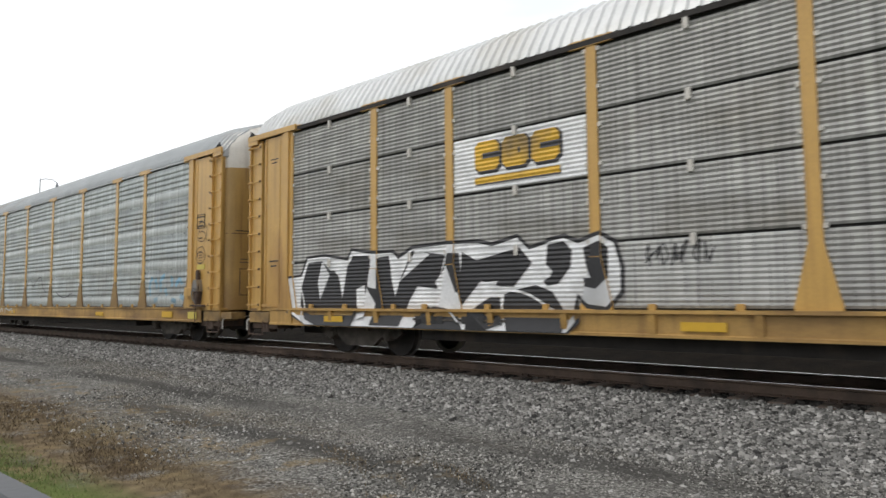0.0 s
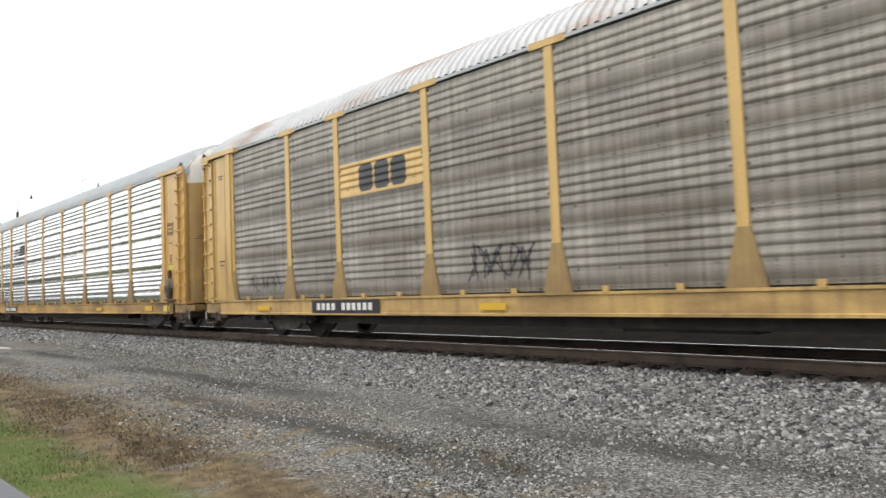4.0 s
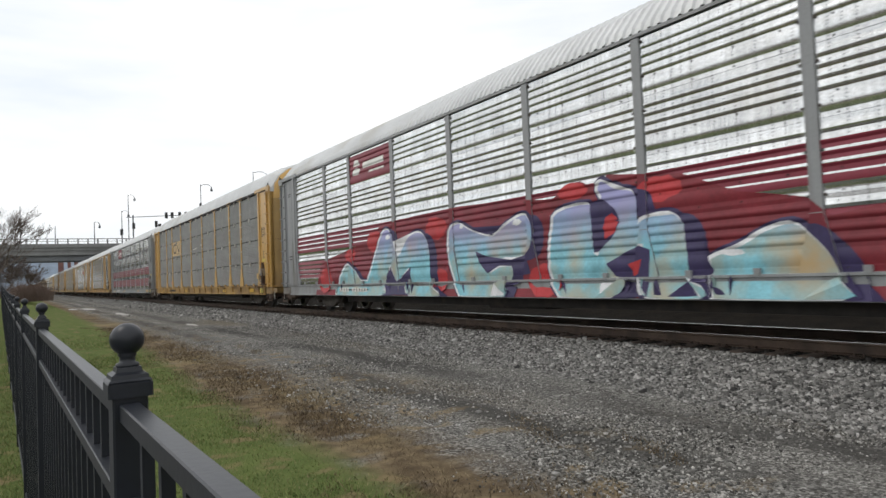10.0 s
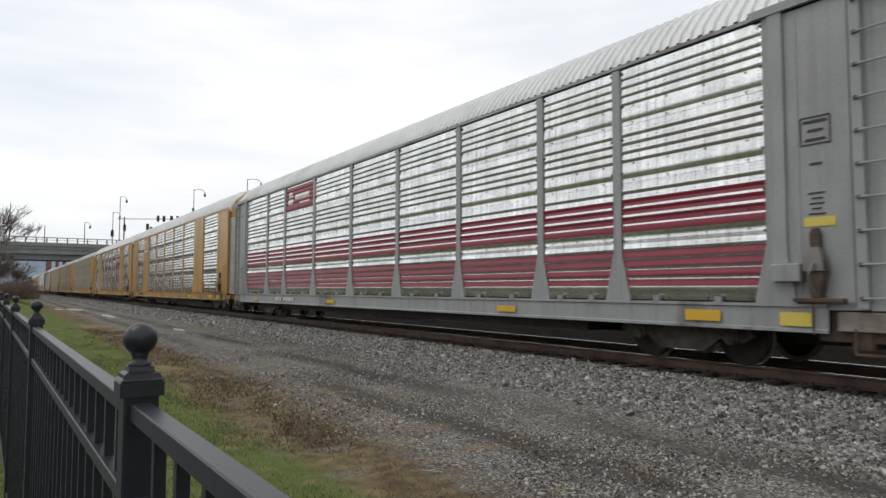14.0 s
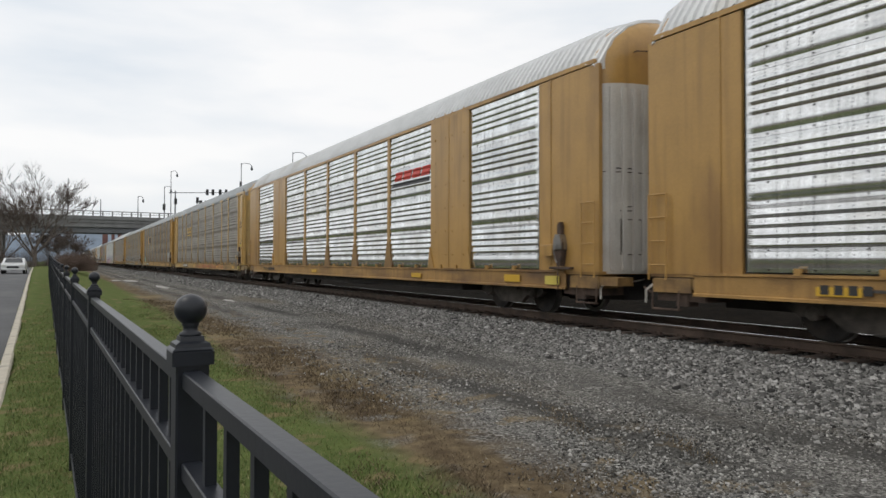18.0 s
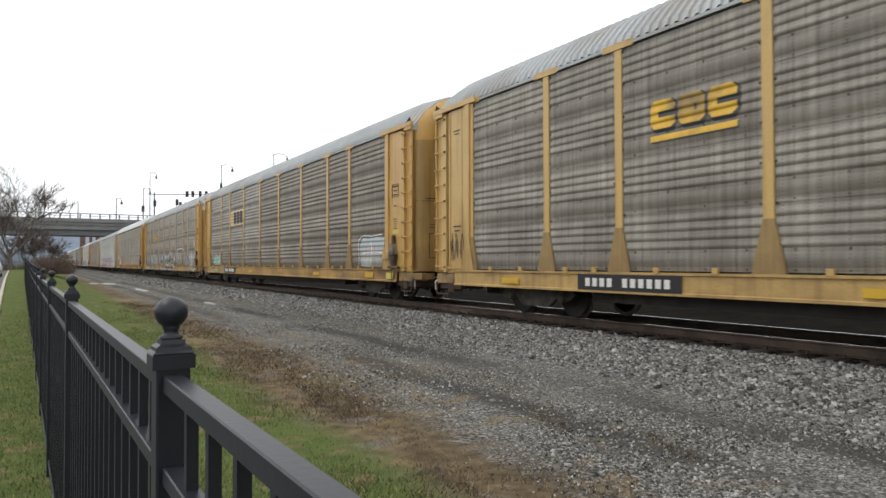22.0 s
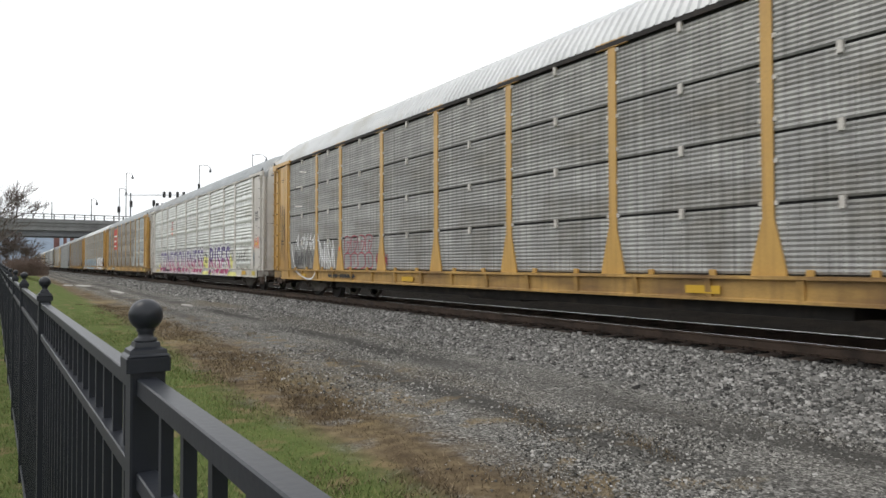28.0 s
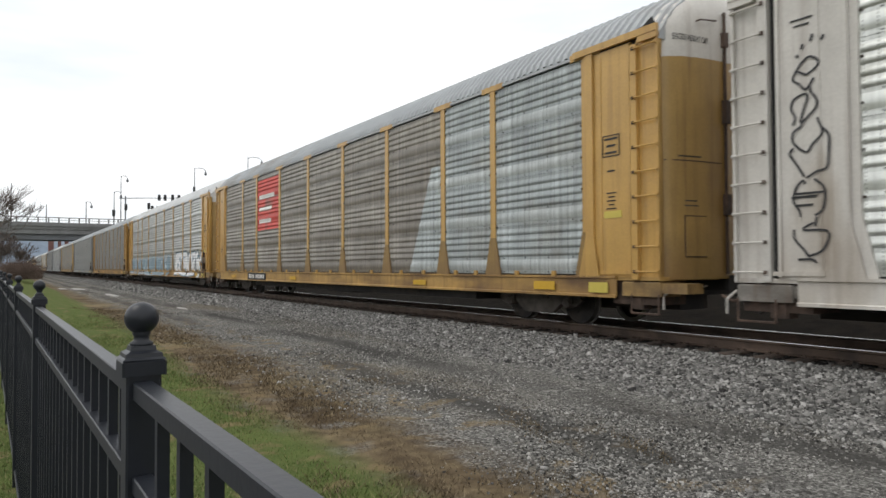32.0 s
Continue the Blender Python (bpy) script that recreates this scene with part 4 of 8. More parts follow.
def post_mesh(paint, flare, bracket, clips, foot):
    """A side post: a folded channel, a flared gusset at its foot and a T-shaped bracket at its head."""
    b = Build()
    d0, d1 = -SIDE - 0.004, -SIDE - 0.034
    b.prism([(-0.085, DECK + 0.7), (0.085, DECK + 0.7), (0.085, EAVE), (-0.085, EAVE)], 0, d1, d0)
    b.prism([(-flare, DECK - 0.03), (flare, DECK - 0.03), (flare, DECK + 0.05), (0.09, DECK + 0.78), (-0.09, DECK + 0.78), (-flare, DECK + 0.05)], 0, d1 - 0.010, d0 - 0.008, 2)
    if bracket:
        b.box(d1 - 0.014, d0, -0.36, 0.36, EAVE - 0.02, EAVE + 0.10)
    bolt = 0.025 if clips else 0.014
    for k in range(6):
        z = DECK + 1.0 + k * 0.58
        for y in (-0.115, 0.115):
            b.box(-SIDE - 0.03, -SIDE + 0.0, y - bolt, y + bolt, z - bolt * 1.2, z + bolt * 1.2, 1)
    return b.mesh("side_post", paint, M["white_paint"] if clips else M["truck"], foot)


def ladder_mesh(paint, e):
    """A corner ladder: a broad flat inner stile, thin bolted rungs and a slim stile at the corner; e tells which end."""
    b = Build()
    for y, w, d in ((0.0, 0.065, 0.07), (0.47, 0.02, 0.05)):
        b.box(-d, 0.06, e * y - w, e * y + w, 0.92, 4.86)
    for k in range(10):
        z = 1.05 + 0.415 * k
        b.rod((-0.085, 0, z), (-0.085, e * 0.47, z), 0.015, 6)
        b.box(-0.098, -0.066, -0.022, 0.022, z - 0.024, z + 0.024, 1)
        b.box(-0.095, -0.046, e * 0.47 - 0.018, e * 0.47 + 0.018, z - 0.02, z + 0.02, 0)
    return b.mesh("ladder", paint, M["rust"])


def roof_mesh(paint, length, rise=0.0):
    """An arched roof of pressed sheets with close transverse ribs; its corners are cut back at both ends."""
    prof = [(-SIDE - 0.02, EAVE + 0.06), (-SIDE + 0.03, EAVE + 0.20), (-1.22, EAVE + 0.60 + rise), (-0.85, EAVE + 0.86 + rise), (-0.42, EAVE + 1.00 + rise), (0, EAVE + 1.05 + rise)]
    prof += [(-x, z) for x, z in reversed(prof[:-1])]
    n = int(length / 0.2)
    v, f = [], []
    m = len(prof)
    ys = []
    for i in range(n):
        y = -length / 2 + length * i / n
        ys += [(y, 0.0), (y + 0.06, 0.0), (y + 0.085, 0.036), (y + 0.135, 0.036), (y + 0.16, 0.0)]
    ys.append((length / 2, 0.0))
    for y, d in ys:
        c = max(0.0, abs(y) - (length / 2 - 0.9)) / 0.9
        for x, z in prof:
            v.append((x * (1 + d / 1.6), y, z + d * 0.8 - 0.18 * c * c * (abs(x) / SIDE)))
    for j in range(len(ys) - 1):
        f += [(j * m + i, j * m + i + 1, (j + 1) * m + i + 1, (j + 1) * m + i) for i in range(m - 1)]
    f += [tuple(range(m)), tuple(range(len(v) - 1, len(v) - m - 1, -1))]
    return mesh_of("roof", v, f, paint)


def roof_height(x, rise=0.0):
    return float(np.interp(abs(x), [0, 0.42, 0.85, 1.22, SIDE - 0.03, SIDE + 0.02], [EAVE + 1.05 + rise, EAVE + 1.00 + rise, EAVE + 0.86 + rise, EAVE + 0.60 + rise, EAVE + 0.20, EAVE + 0.06]))


DOOR_PLAN = ((-1.50, -0.35), (-1.50, -0.06), (-1.46, 0.03), (-1.36, 0.10), (-1.15, 0.17), (-0.80, 0.23), (-0.40, 0.265), (0.0, 0.275))


def door_y(x):
    return float(np.interp(abs(x), [-p[0] for p in reversed(DOOR_PLAN[1:])], [p[1] for p in reversed(DOOR_PLAN[1:])]))


def door_strip(name, x0, x1, z0, z1, proud, material):
    """A thin plate bent to the curve of an end door."""
    xs = [x0 + (x1 - x0) * i / 8 for i in range(9)]
    v = [(x, door_y(x) + d, z) for x in xs for d, z in ((-0.01, z0), (proud, z0), (proud, z1), (-0.01, z1))]
    f = [(4 * i + k, 4 * i + (k + 1) % 4, 4 * i + 4 + (k + 1) % 4, 4 * i + 4 + k) for i in range(8) for k in range(4)] + [(3, 2, 1, 0), (32, 33, 34, 35)]
    return mesh_of(name, v, f, material)


def end_mesh(paint, top, rise):
    """The end door of one end: a leaf wall curved in plan, with a pale band above and a hood rounded back into the roof, at local y = 0, facing +y."""
    b = Build()
    plan = [(x, y) for x, y in DOOR_PLAN] + [(-x, y) for x, y in reversed(DOOR_PLAN[:-1])]
    n = len(plan)
    band = EAVE - 0.40
    rows = [[(x, y, 0.92) for x, y in plan], [(x, y, band + 0.06 * (1 - (x / 1.5) ** 2)) for x, y in plan]]
    for s, back in ((0.0, 0.0), (0.45, 0.02), (0.75, 0.08), (0.92, 0.18), (1.0, 0.34)):
        rows.append([(x * (1 - 0.03 * s), y - back, EAVE + 0.10 + max(0.0, roof_height(x, rise) - EAVE - 0.12) * s) for x, y in plan])
    v = [p for row in rows for p in row]
    quads = lambda k: [(k * n + i, k * n + i + 1, (k + 1) * n + i + 1, (k + 1) * n + i) for i in range(n - 1)]
    b.add(v, quads(0), 0)
    b.add(v, [q for k in range(1, len(rows) - 1) for q in quads(k)], 1)
    return b.mesh("end_door", paint, top, smooth=True)


def side_frame_mesh():
    b = Build()
    o = -1.03
    b.prism([(-1.28, 0.48), (-1.12, 0.66), (-0.45, 0.74), (0.45, 0.74), (1.12, 0.66), (1.28, 0.48), (1.10, 0.36), (0.72, 0.42), (0.42, 0.20), (-0.42, 0.20), (-0.72, 0.42), (-1.10, 0.36)], 0, o - 0.11, o)
    for y in (-0.88, 0.88):
        b.lathe([(0.10, 0.0), (0.10, -0.16), (0.06, -0.18)], (o, y, 0.42), axis=0, sides=12)
        b.box(o - 0.14, o, y - 0.15, y + 0.15, 0.40, 0.56)
    for y in (-0.22, -0.07, 0.08, 0.23):
        b.lathe([(0.055, 0.26), (0.055, 0.52)], (o - 0.05, y, 0), axis=2, sides=10)
    b.box(o - 0.16, o + 0.1, -0.34, 0.34, 0.50, 0.66)
    return b.mesh("side_frame", M["truck"])


def wheelset_mesh():
    b = Build()
    r = 0.42
    for s in (-1, 1):
        x = s * 0.7525
        b.lathe([(0.09, -0.10 * s), (0.11, 0.0), (0.30, 0.02 * s), (0.335, 0.055 * s), (0.39, 0.06 * s), (r - 0.004, 0.055 * s)], (x, 0, 0), axis=0, sides=28)
        b.lathe([(r - 0.004, 0.06 * s), (r, -0.055 * s), (r + 0.027, -0.06 * s), (r + 0.027, -0.085 * s), (0.36, -0.085 * s)], (x, 0, 0), axis=0, sides=28, slot=1, caps=False)
        for k in range(6):
            a = k * math.pi / 3
            b.box(x + s * 0.03, x + s * 0.062, 0.2 * math.cos(a) - 0.03, 0.2 * math.cos(a) + 0.03, 0.2 * math.sin(a) - 0.03, 0.2 * math.sin(a) + 0.03)
    b.rod((-1.05, 0, 0), (1.05, 0, 0), 0.075, 12)
    return b.mesh("wheelset", M["under"], M["tread"])


def coupler_mesh():
    b = Build()
    b.box(-0.09, 0.09, -0.9, 0.28, 0.72, 0.92, bevel=0.02)
    b.prism([(-0.15, 0.20), (-0.16, 0.50), (-0.05, 0.58), (0.02, 0.44), (0.15, 0.40), (0.16, 0.20)], 2, 0.66, 0.98)
    b.pipe([(-0.28, -0.1, 0.72), (-0.30, 0.15, 0.55), (-0.26, 0.38, 0.38), (-0.20, 0.55, 0.42), (-0.18, 0.62, 0.55)], 0.022)
    b.pipe([(-1.15, 0.05, 0.80), (-0.7, 0.28, 0.74), (-0.3, 0.30, 0.86)], 0.016)
    return b.mesh("coupler", M["under"])


def hand_brake(root, at, paint):
    """A hand brake on the end panel: box, shield and arm, with its bracket, lever, chain and step."""
    box = part("hand_brake", shared("brake_box", lambda: Build().prism([(-0.13, 1.40), (0.13, 1.40), (0.12, 1.56), (0.07, 1.70), (-0.07, 1.70), (-0.12, 1.56)], 0, -0.16, 0.0).mesh("hand_brake", M["tread"])), root, at, "grimy hand brake with a lever and chain")
    part("brake_shield", shared("brake_shield", lambda: Build().prism([(-0.06, 1.06), (0.05, 1.06), (0.12, 1.395), (-0.12, 1.395)], 0, -0.13, 0.0).mesh("brake_shield", M["rust"])), box)
    part("brake_arm", shared("brake_arm", lambda: Build().prism([(-0.05, 1.70), (0.06, 1.70), (0.07, 1.88), (0.03, 1.95), (-0.03, 1.95), (-0.05, 1.86)], 0, -0.10, -0.02).mesh("brake_arm", M["rust"])), box)
    part("brake_bracket", shared(("brake_bracket", paint.name), lambda: Build().box(-0.15, 0.0, 0.18, 0.58, 1.27, 1.50, bevel=0.012).mesh("brake_bracket", paint)), root, at)
    part("brake_platform", shared("brake_platform", lambda: Build().box(-0.13, 0.0, -0.34, 0.30, 1.00, 1.05, bevel=0.01).mesh("brake_platform", M["rust"])), root, at)
    part("brake_lever", shared("brake_lever", lambda: Build().pipe([(-0.19, -0.02, 1.50), (-0.22, 0.03, 1.36), (-0.20, 0.02, 1.22), (-0.17, -0.01, 1.12)], 0.016).mesh("brake_lever", M["tread"])), box)
    part("brake_chain", shared("brake_chain", lambda: Build().pipe([(-0.08, 0.02, 1.34), (-0.08, 0.03, 1.1), (-0.11, 0.05, 0.8), (-0.10, 0.04, 0.58)], 0.014)
         .pipe([(-0.10, -0.10, 1.60), (-0.13, -0.16, 1.40), (-0.11, -0.10, 1.2)], 0.011).mesh("brake_chain", M["rust"])), box)


def font_mesh(text, fatten=0.0):
    cu = bpy.data.curves.new("letters", "FONT")
    cu.body, cu.resolution_u, cu.offset = text, 3, fatten
    ob = bpy.data.objects.new("letters", cu)
    scene.collection.objects.link(ob)
    me = bpy.data.meshes.new_from_object(ob.evaluated_get(bpy.context.evaluated_depsgraph_get()))
    pts = [(v.co.x, v.co.y) for v in me.vertices]
    faces = [list(p.vertices) for p in me.polygons]
    bpy.data.objects.remove(ob)
    bpy.data.meshes.remove(me)
    x0, x1 = min(p[0] for p in pts), max(p[0] for p in pts)
    y0, y1 = min(p[1] for p in pts), max(p[1] for p in pts)
    return [((x - x0) / (x1 - x0), (y - y0) / (y1 - y0)) for x, y in pts], faces


def notice_mesh():
    """The height notice on the bevelled leaf of an end door."""
    pts, faces = font_mesh("EXCESS HEIGHT CAR", 0.01)
    return mesh_of("height_notice", [(1.30 - 0.75 * u, door_y(1.30 - 0.75 * u) + 0.012, EAVE - 0.10 + 0.10 * w) for u, w in pts], faces, M["black_mark"])


SHARED = {}


def shared(key, make):
    if key not in SHARED:
        SHARED[key] = make()
    return SHARED[key]


def conform(bm_verts, faces, style, lift):
    """Lays a flat pattern, given in (along, up), on the ribs of the side sheets."""
    bm = bmesh.new()
    vs = [bm.verts.new((0, a, z)) for a, z in bm_verts]
    for f in faces:
        try:
            bm.faces.new([vs[i] for i in f])
        except ValueError:
            pass
    bmesh.ops.triangulate(bm, faces=bm.faces[:])
    lo, hi = min(z for _, z in bm_verts), max(z for _, z in bm_verts)
    cuts = [q[0] for p in PROFILES[style] for q in p if lo < q[0] < hi] + ([DECK, DECK + 0.015] if lo < DECK < hi else [])
    for z in cuts:
        bmesh.ops.bisect_plane(bm, geom=bm.verts[:] + bm.edges[:] + bm.faces[:], dist=1e-5, plane_co=(0, 0, z), plane_no=(0, 0, 1))
    for v in bm.verts:
        v.co.x = -SIDE - lift - ((side_offset(style, v.co.z) if abs(v.co.y) < 12.1 else 0.036) if v.co.z > DECK else 0.082)
    me = bpy.data.meshes.new("pattern")
    bm.to_mesh(me)
    bm.free()
    return me


class Car:
    """One auto carrier. Patterns are placed by metres along the side, from its rear end (far from the way it rolls) and up from the rail."""

    def __init__(self, index, label, frame_paint, sheets, roof, style="ribbed", kind="A", top=None, end_paint=None, detail=True, mixed_sheets=None, bracket=True, door_paint=None, rise=None, brake=True):
        self.i, self.style, self.kind = index, style, kind
        paint = M[frame_paint]
        self.root = r = thing("auto_carrier_wagon", label, "railway wagon", (TRACK_X, CAR_Y + LENGTH * index - LENGTH / 2 - (0.1 if index == 4 else 0.0), 0), "wagons of the freight train")
        posts = POSTS_A if kind == "A" else POSTS_B
        half = 13.68
        if rise is None:
            rise = 0.07 if style == "waved" else 0.04 if kind == "B" else -0.02 if frame_paint == "grey_paint" else -0.05
        # deck and underframe
        b = Build()
        b.prism([(-SIDE - 0.03, 0.60), (-SIDE - 0.075, 0.60), (-SIDE - 0.075, 0.64), (-SIDE - 0.045, 0.655), (-SIDE - 0.045, 0.92), (-SIDE - 0.075, 0.935), (-SIDE - 0.075, 0.975),
                 (SIDE + 0.075, 0.975), (SIDE + 0.075, 0.60), (SIDE + 0.03, 0.60), (SIDE + 0.03, 0.90), (-SIDE - 0.03, 0.90)], 1, -12.72, 12.72)
        for e in (-1, 1):
            b.box(-SIDE - 0.02, SIDE + 0.02, *sorted((e * 12.72, e * (half - 0.02))), 0.90, 0.965)
        if style == "waved":
            for k in range(18):
                y = -11.9 + 1.4 * k
                b.prism([(-SIDE - 0.045, 0.93), (-SIDE - 0.11, 0.93), (-SIDE - 0.07, 0.62), (-SIDE - 0.045, 0.62)], 1, y - 0.05, y + 0.05)
            b.box(-SIDE - 0.12, -SIDE - 0.04, -11.5, 11.5, 0.925, 0.975)
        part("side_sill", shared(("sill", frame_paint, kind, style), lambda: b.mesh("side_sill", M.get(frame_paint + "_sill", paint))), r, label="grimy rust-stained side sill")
        u = Build()
        u.box(-0.38, 0.38, -half + 0.6, half - 0.6, 0.36, 0.88)
        u.box(-1.45, 1.45, -half + 0.4, half - 0.4, 0.62, 0.88)
        # Deep box added to make the space below the sill look black.
        u.box(-1.30, 1.30, -8.2, 8.2, 0.40, 0.66)
        for k in range(13):
            y = -12.3 + 2.05 * k
            u.prism([(-1.5, 0.86), (1.5, 0.86), (1.5, 0.72), (0.4, 0.48), (-0.4, 0.48), (-1.5, 0.72)], 1, y - 0.05, y + 0.05)
        u.box(-1.2, -0.55, -1.4, 0.6, 0.34, 0.74, bevel=0.04)
        u.box(-1.1, -0.5, 3.2, 4.1, 0.38, 0.72, bevel=0.04)
        u.pipe([(-1.25, -half + 1, 0.66), (-1.25, -4, 0.60), (-1.15, 0, 0.58), (-1.25, 5, 0.62), (-1.25, half - 1, 0.66)], 0.022)
        part("underframe", shared("underframe", lambda: u.mesh("underframe", M["under"])), r, label="grimy dark underframe")
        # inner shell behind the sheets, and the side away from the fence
        # The near-black box puts the shade inside the car into its colour.
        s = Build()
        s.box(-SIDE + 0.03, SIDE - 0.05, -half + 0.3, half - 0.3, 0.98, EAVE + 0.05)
        part("inner_shell", shared("shell", lambda: s.mesh("inner_shell", M["void_shade"])), r)

        def away():
            a = Build()
            pr = [q for p in PROFILES[style] for q in p]
            v = [w for z, d in pr for w in ((SIDE - 0.02 + d, -12.5, z), (SIDE - 0.02 + d, 12.5, z))]
            a.add(v, [(2 * i, 2 * i + 1, 2 * i + 3, 2 * i + 2) for i in range(len(pr) - 1)])
            for y in posts:
                a.box(SIDE - 0.02, SIDE + 0.06, y - 0.09, y + 0.09, DECK, EAVE, 1)
            for e in (-1, 1):
                a.box(SIDE - 0.1, SIDE + 0.03, e * 12.4 - (0.1 if e > 0 else 1.28), e * 12.4 + (1.28 if e > 0 else 0.1), DECK - 0.03, EAVE, 1)
            return a.mesh("opposite_side", M[sheets], paint)
        part("opposite_side", shared(("away", style, kind, sheets, frame_paint), away), r)
        part("roof", shared(("roof", roof, rise), lambda: roof_mesh(M[roof], 27.3, rise)), r)
        b = Build().box(-SIDE - 0.05, -SIDE + 0.02, -half + 0.1, half - 0.1, EAVE - 0.01, EAVE + 0.075)
        if kind == "A" and style == "ribbed":
            b = Build().box(-SIDE - 0.045, -SIDE + 0.02, -12.0, 12.0, EAVE + 0.01, EAVE + 0.065)
        eave_paint = paint if kind == "B" or frame_paint in ("grey_paint", "white_paint") else (M["roof_grey"] if style == "ribbed" else M["under"])
        part("eave_rail", shared(("eave", eave_paint.name, style, kind), lambda: b.mesh("eave_rail", eave_paint)), r)
        # side sheets, bay by bay
        rows = range(4)
        bays = list(zip(posts, posts[1:]))
        for q, (y0, y1) in enumerate(bays):
            if kind == "B" and q in (1, len(bays) - 2):
                def wide(y0=y0, y1=y1):
                    p = Build()
                    w = (y1 - y0) / 2
                    p.box(-SIDE - 0.045, -SIDE + 0.02, -w, w, DECK - 0.02, EAVE, bevel=0.004)
                    p.box(-SIDE - 0.056, -SIDE - 0.04, -0.012, 0.012, DECK, EAVE)
                    for z in [DECK + 0.35 + 0.62 * k for k in range(7)]:
                        for y in (-w + 0.25, -0.18, 0.18, w - 0.25):
                            p.box(-SIDE - 0.06, -SIDE - 0.04, y - 0.02, y + 0.02, z - 0.022, z + 0.022)
                    for e in (-1, 1):
                        p.prism([(e * w - 0.25 * e, DECK - 0.02), (e * w + 0.10 * e, DECK - 0.02), (e * w, DECK + 0.55)], 0, -SIDE - 0.085, -SIDE - 0.045)
                    return p.mesh("wide_side_panel", paint)
                part("wide_side_panel", shared(("wide", frame_paint), wide), r, (0, (y0 + y1) / 2, 0))
                continue
            for k in rows:
                name = sheets
                if mixed_sheets:
                    name = mixed_sheets(q, k) or sheets
                w = y1 - y0 - 0.02
                if detail:
                    part("side_sheet", sheet_mesh(style, k, w, M[name]), r, (0, (y0 + y1) / 2, 0))
        if not detail:
            def near_side():
                a = Build()
                pr = [q for p in PROFILES[style] for q in p]
                v = [w for z, d in pr for w in ((-SIDE - d, -12.5, z), (-SIDE - d, 12.5, z))]
                a.add(v, [(2 * i + 1, 2 * i, 2 * i + 2, 2 * i + 3) for i in range(len(pr) - 1)])
                return a.mesh("side_cladding", M[sheets])
            part("side_cladding", shared(("near", style, sheets), near_side), r)
        for q, y in enumerate(posts):
            if kind == "B" and q in (1, 2, len(posts) - 3, len(posts) - 2):
                continue
            if kind == "B" and q in (0, len(posts) - 1):
                continue
            big = 0.26 if 2 <= q <= len(posts) - 3 or kind == "A" else 0.2
            part("side_post", shared(("post", frame_paint, bracket and kind == "A", big, style), lambda: post_mesh(paint, big, bracket and kind == "A", style == "waved", M.get(frame_paint + "_foot", paint) if style == "ribbed" else paint)), r, (0, y, 0))
        # both ends
        ep = M.get((end_paint or frame_paint) + "_end", M[end_paint or frame_paint])
        tp = M[top or "white_paint"]
        dp = M[door_paint or frame_paint]
        inner = 12.05 if kind == "A" else 11.85
        for e in (-1, 1):
            def piece(name, boxes, material=None, poly=None):
                def make():
                    p = Build()
                    for x0, x1, y0, y1, z0, z1 in boxes:
                        p.box(-SIDE + x0, -SIDE + x1, y0, y1, z0, z1)
                    if poly:
                        p.prism(poly, 0, -SIDE - 0.075, -SIDE - 0.055)
                    if e < 0:
                        p.v = [(x, -y, z) for x, y, z in p.v]
                        p.f = [tuple(reversed(q)) for q in p.f]
                    return p.mesh(name, material or dp)
                part(name, shared((name, (material or dp).name, kind, e), make), r)
            if kind == "A":
                outer = half - (0.62 if e < 0 else 0.70)
                piece("end_side_panel", [(-0.030, 0.05, inner, outer, DECK - 0.03, EAVE - 0.03)])
                piece("panel_seam", [(-0.040, -0.028, inner + 0.34, inner + 0.352, DECK + 0.1, EAVE - 0.10)])
                piece("panel_edge", [(-0.052, -0.028, outer - 0.05, outer, DECK, EAVE - 0.05)])
                # A near-black plate draws the shade in the slot.
                if e > 0:
                    piece("panel_slot", [(0.03, 0.06, outer, half - 0.58, DECK + 0.0, EAVE - 0.04)], M["void_shade"])
                piece("corner_post", [(-0.075, -0.028, inner - 0.02, inner + 0.17, DECK, EAVE + 0.02)])
                # A near-black solid plate draws the shaded gap under the roof end.
                piece("roof_gap", [], M["void_shade"], [(half - 0.04, EAVE + 0.11), (half - 0.62, EAVE + 0.11), (half - 0.30, EAVE + 0.14), (half - 0.12, EAVE + 0.25)])
                piece("head_plate", [(-0.095, -0.03, inner - 0.30, half - 0.02, EAVE + 0.0, EAVE + 0.12), (-0.085, -0.03, half - 0.42, half - 0.02, EAVE - 0.10, EAVE + 0.0)])
                piece("panel_kick", [(-0.055, 0.0, inner + 0.3, half - 0.62, DECK + 0.02, DECK + 0.08)])
                piece("foot_gusset", [], None, [(inner - 0.2, DECK - 0.03), (inner + 0.3, DECK - 0.03), (inner + 0.16, DECK + 0.72), (inner - 0.02, DECK + 0.72)])
            else:
                piece("end_side_panel", [(-0.035, 0.05, inner, half, DECK - 0.03, EAVE - 0.03)])
                piece("panel_seam", [(-0.05, -0.03, inner + 0.36, inner + 0.40, DECK, EAVE)])
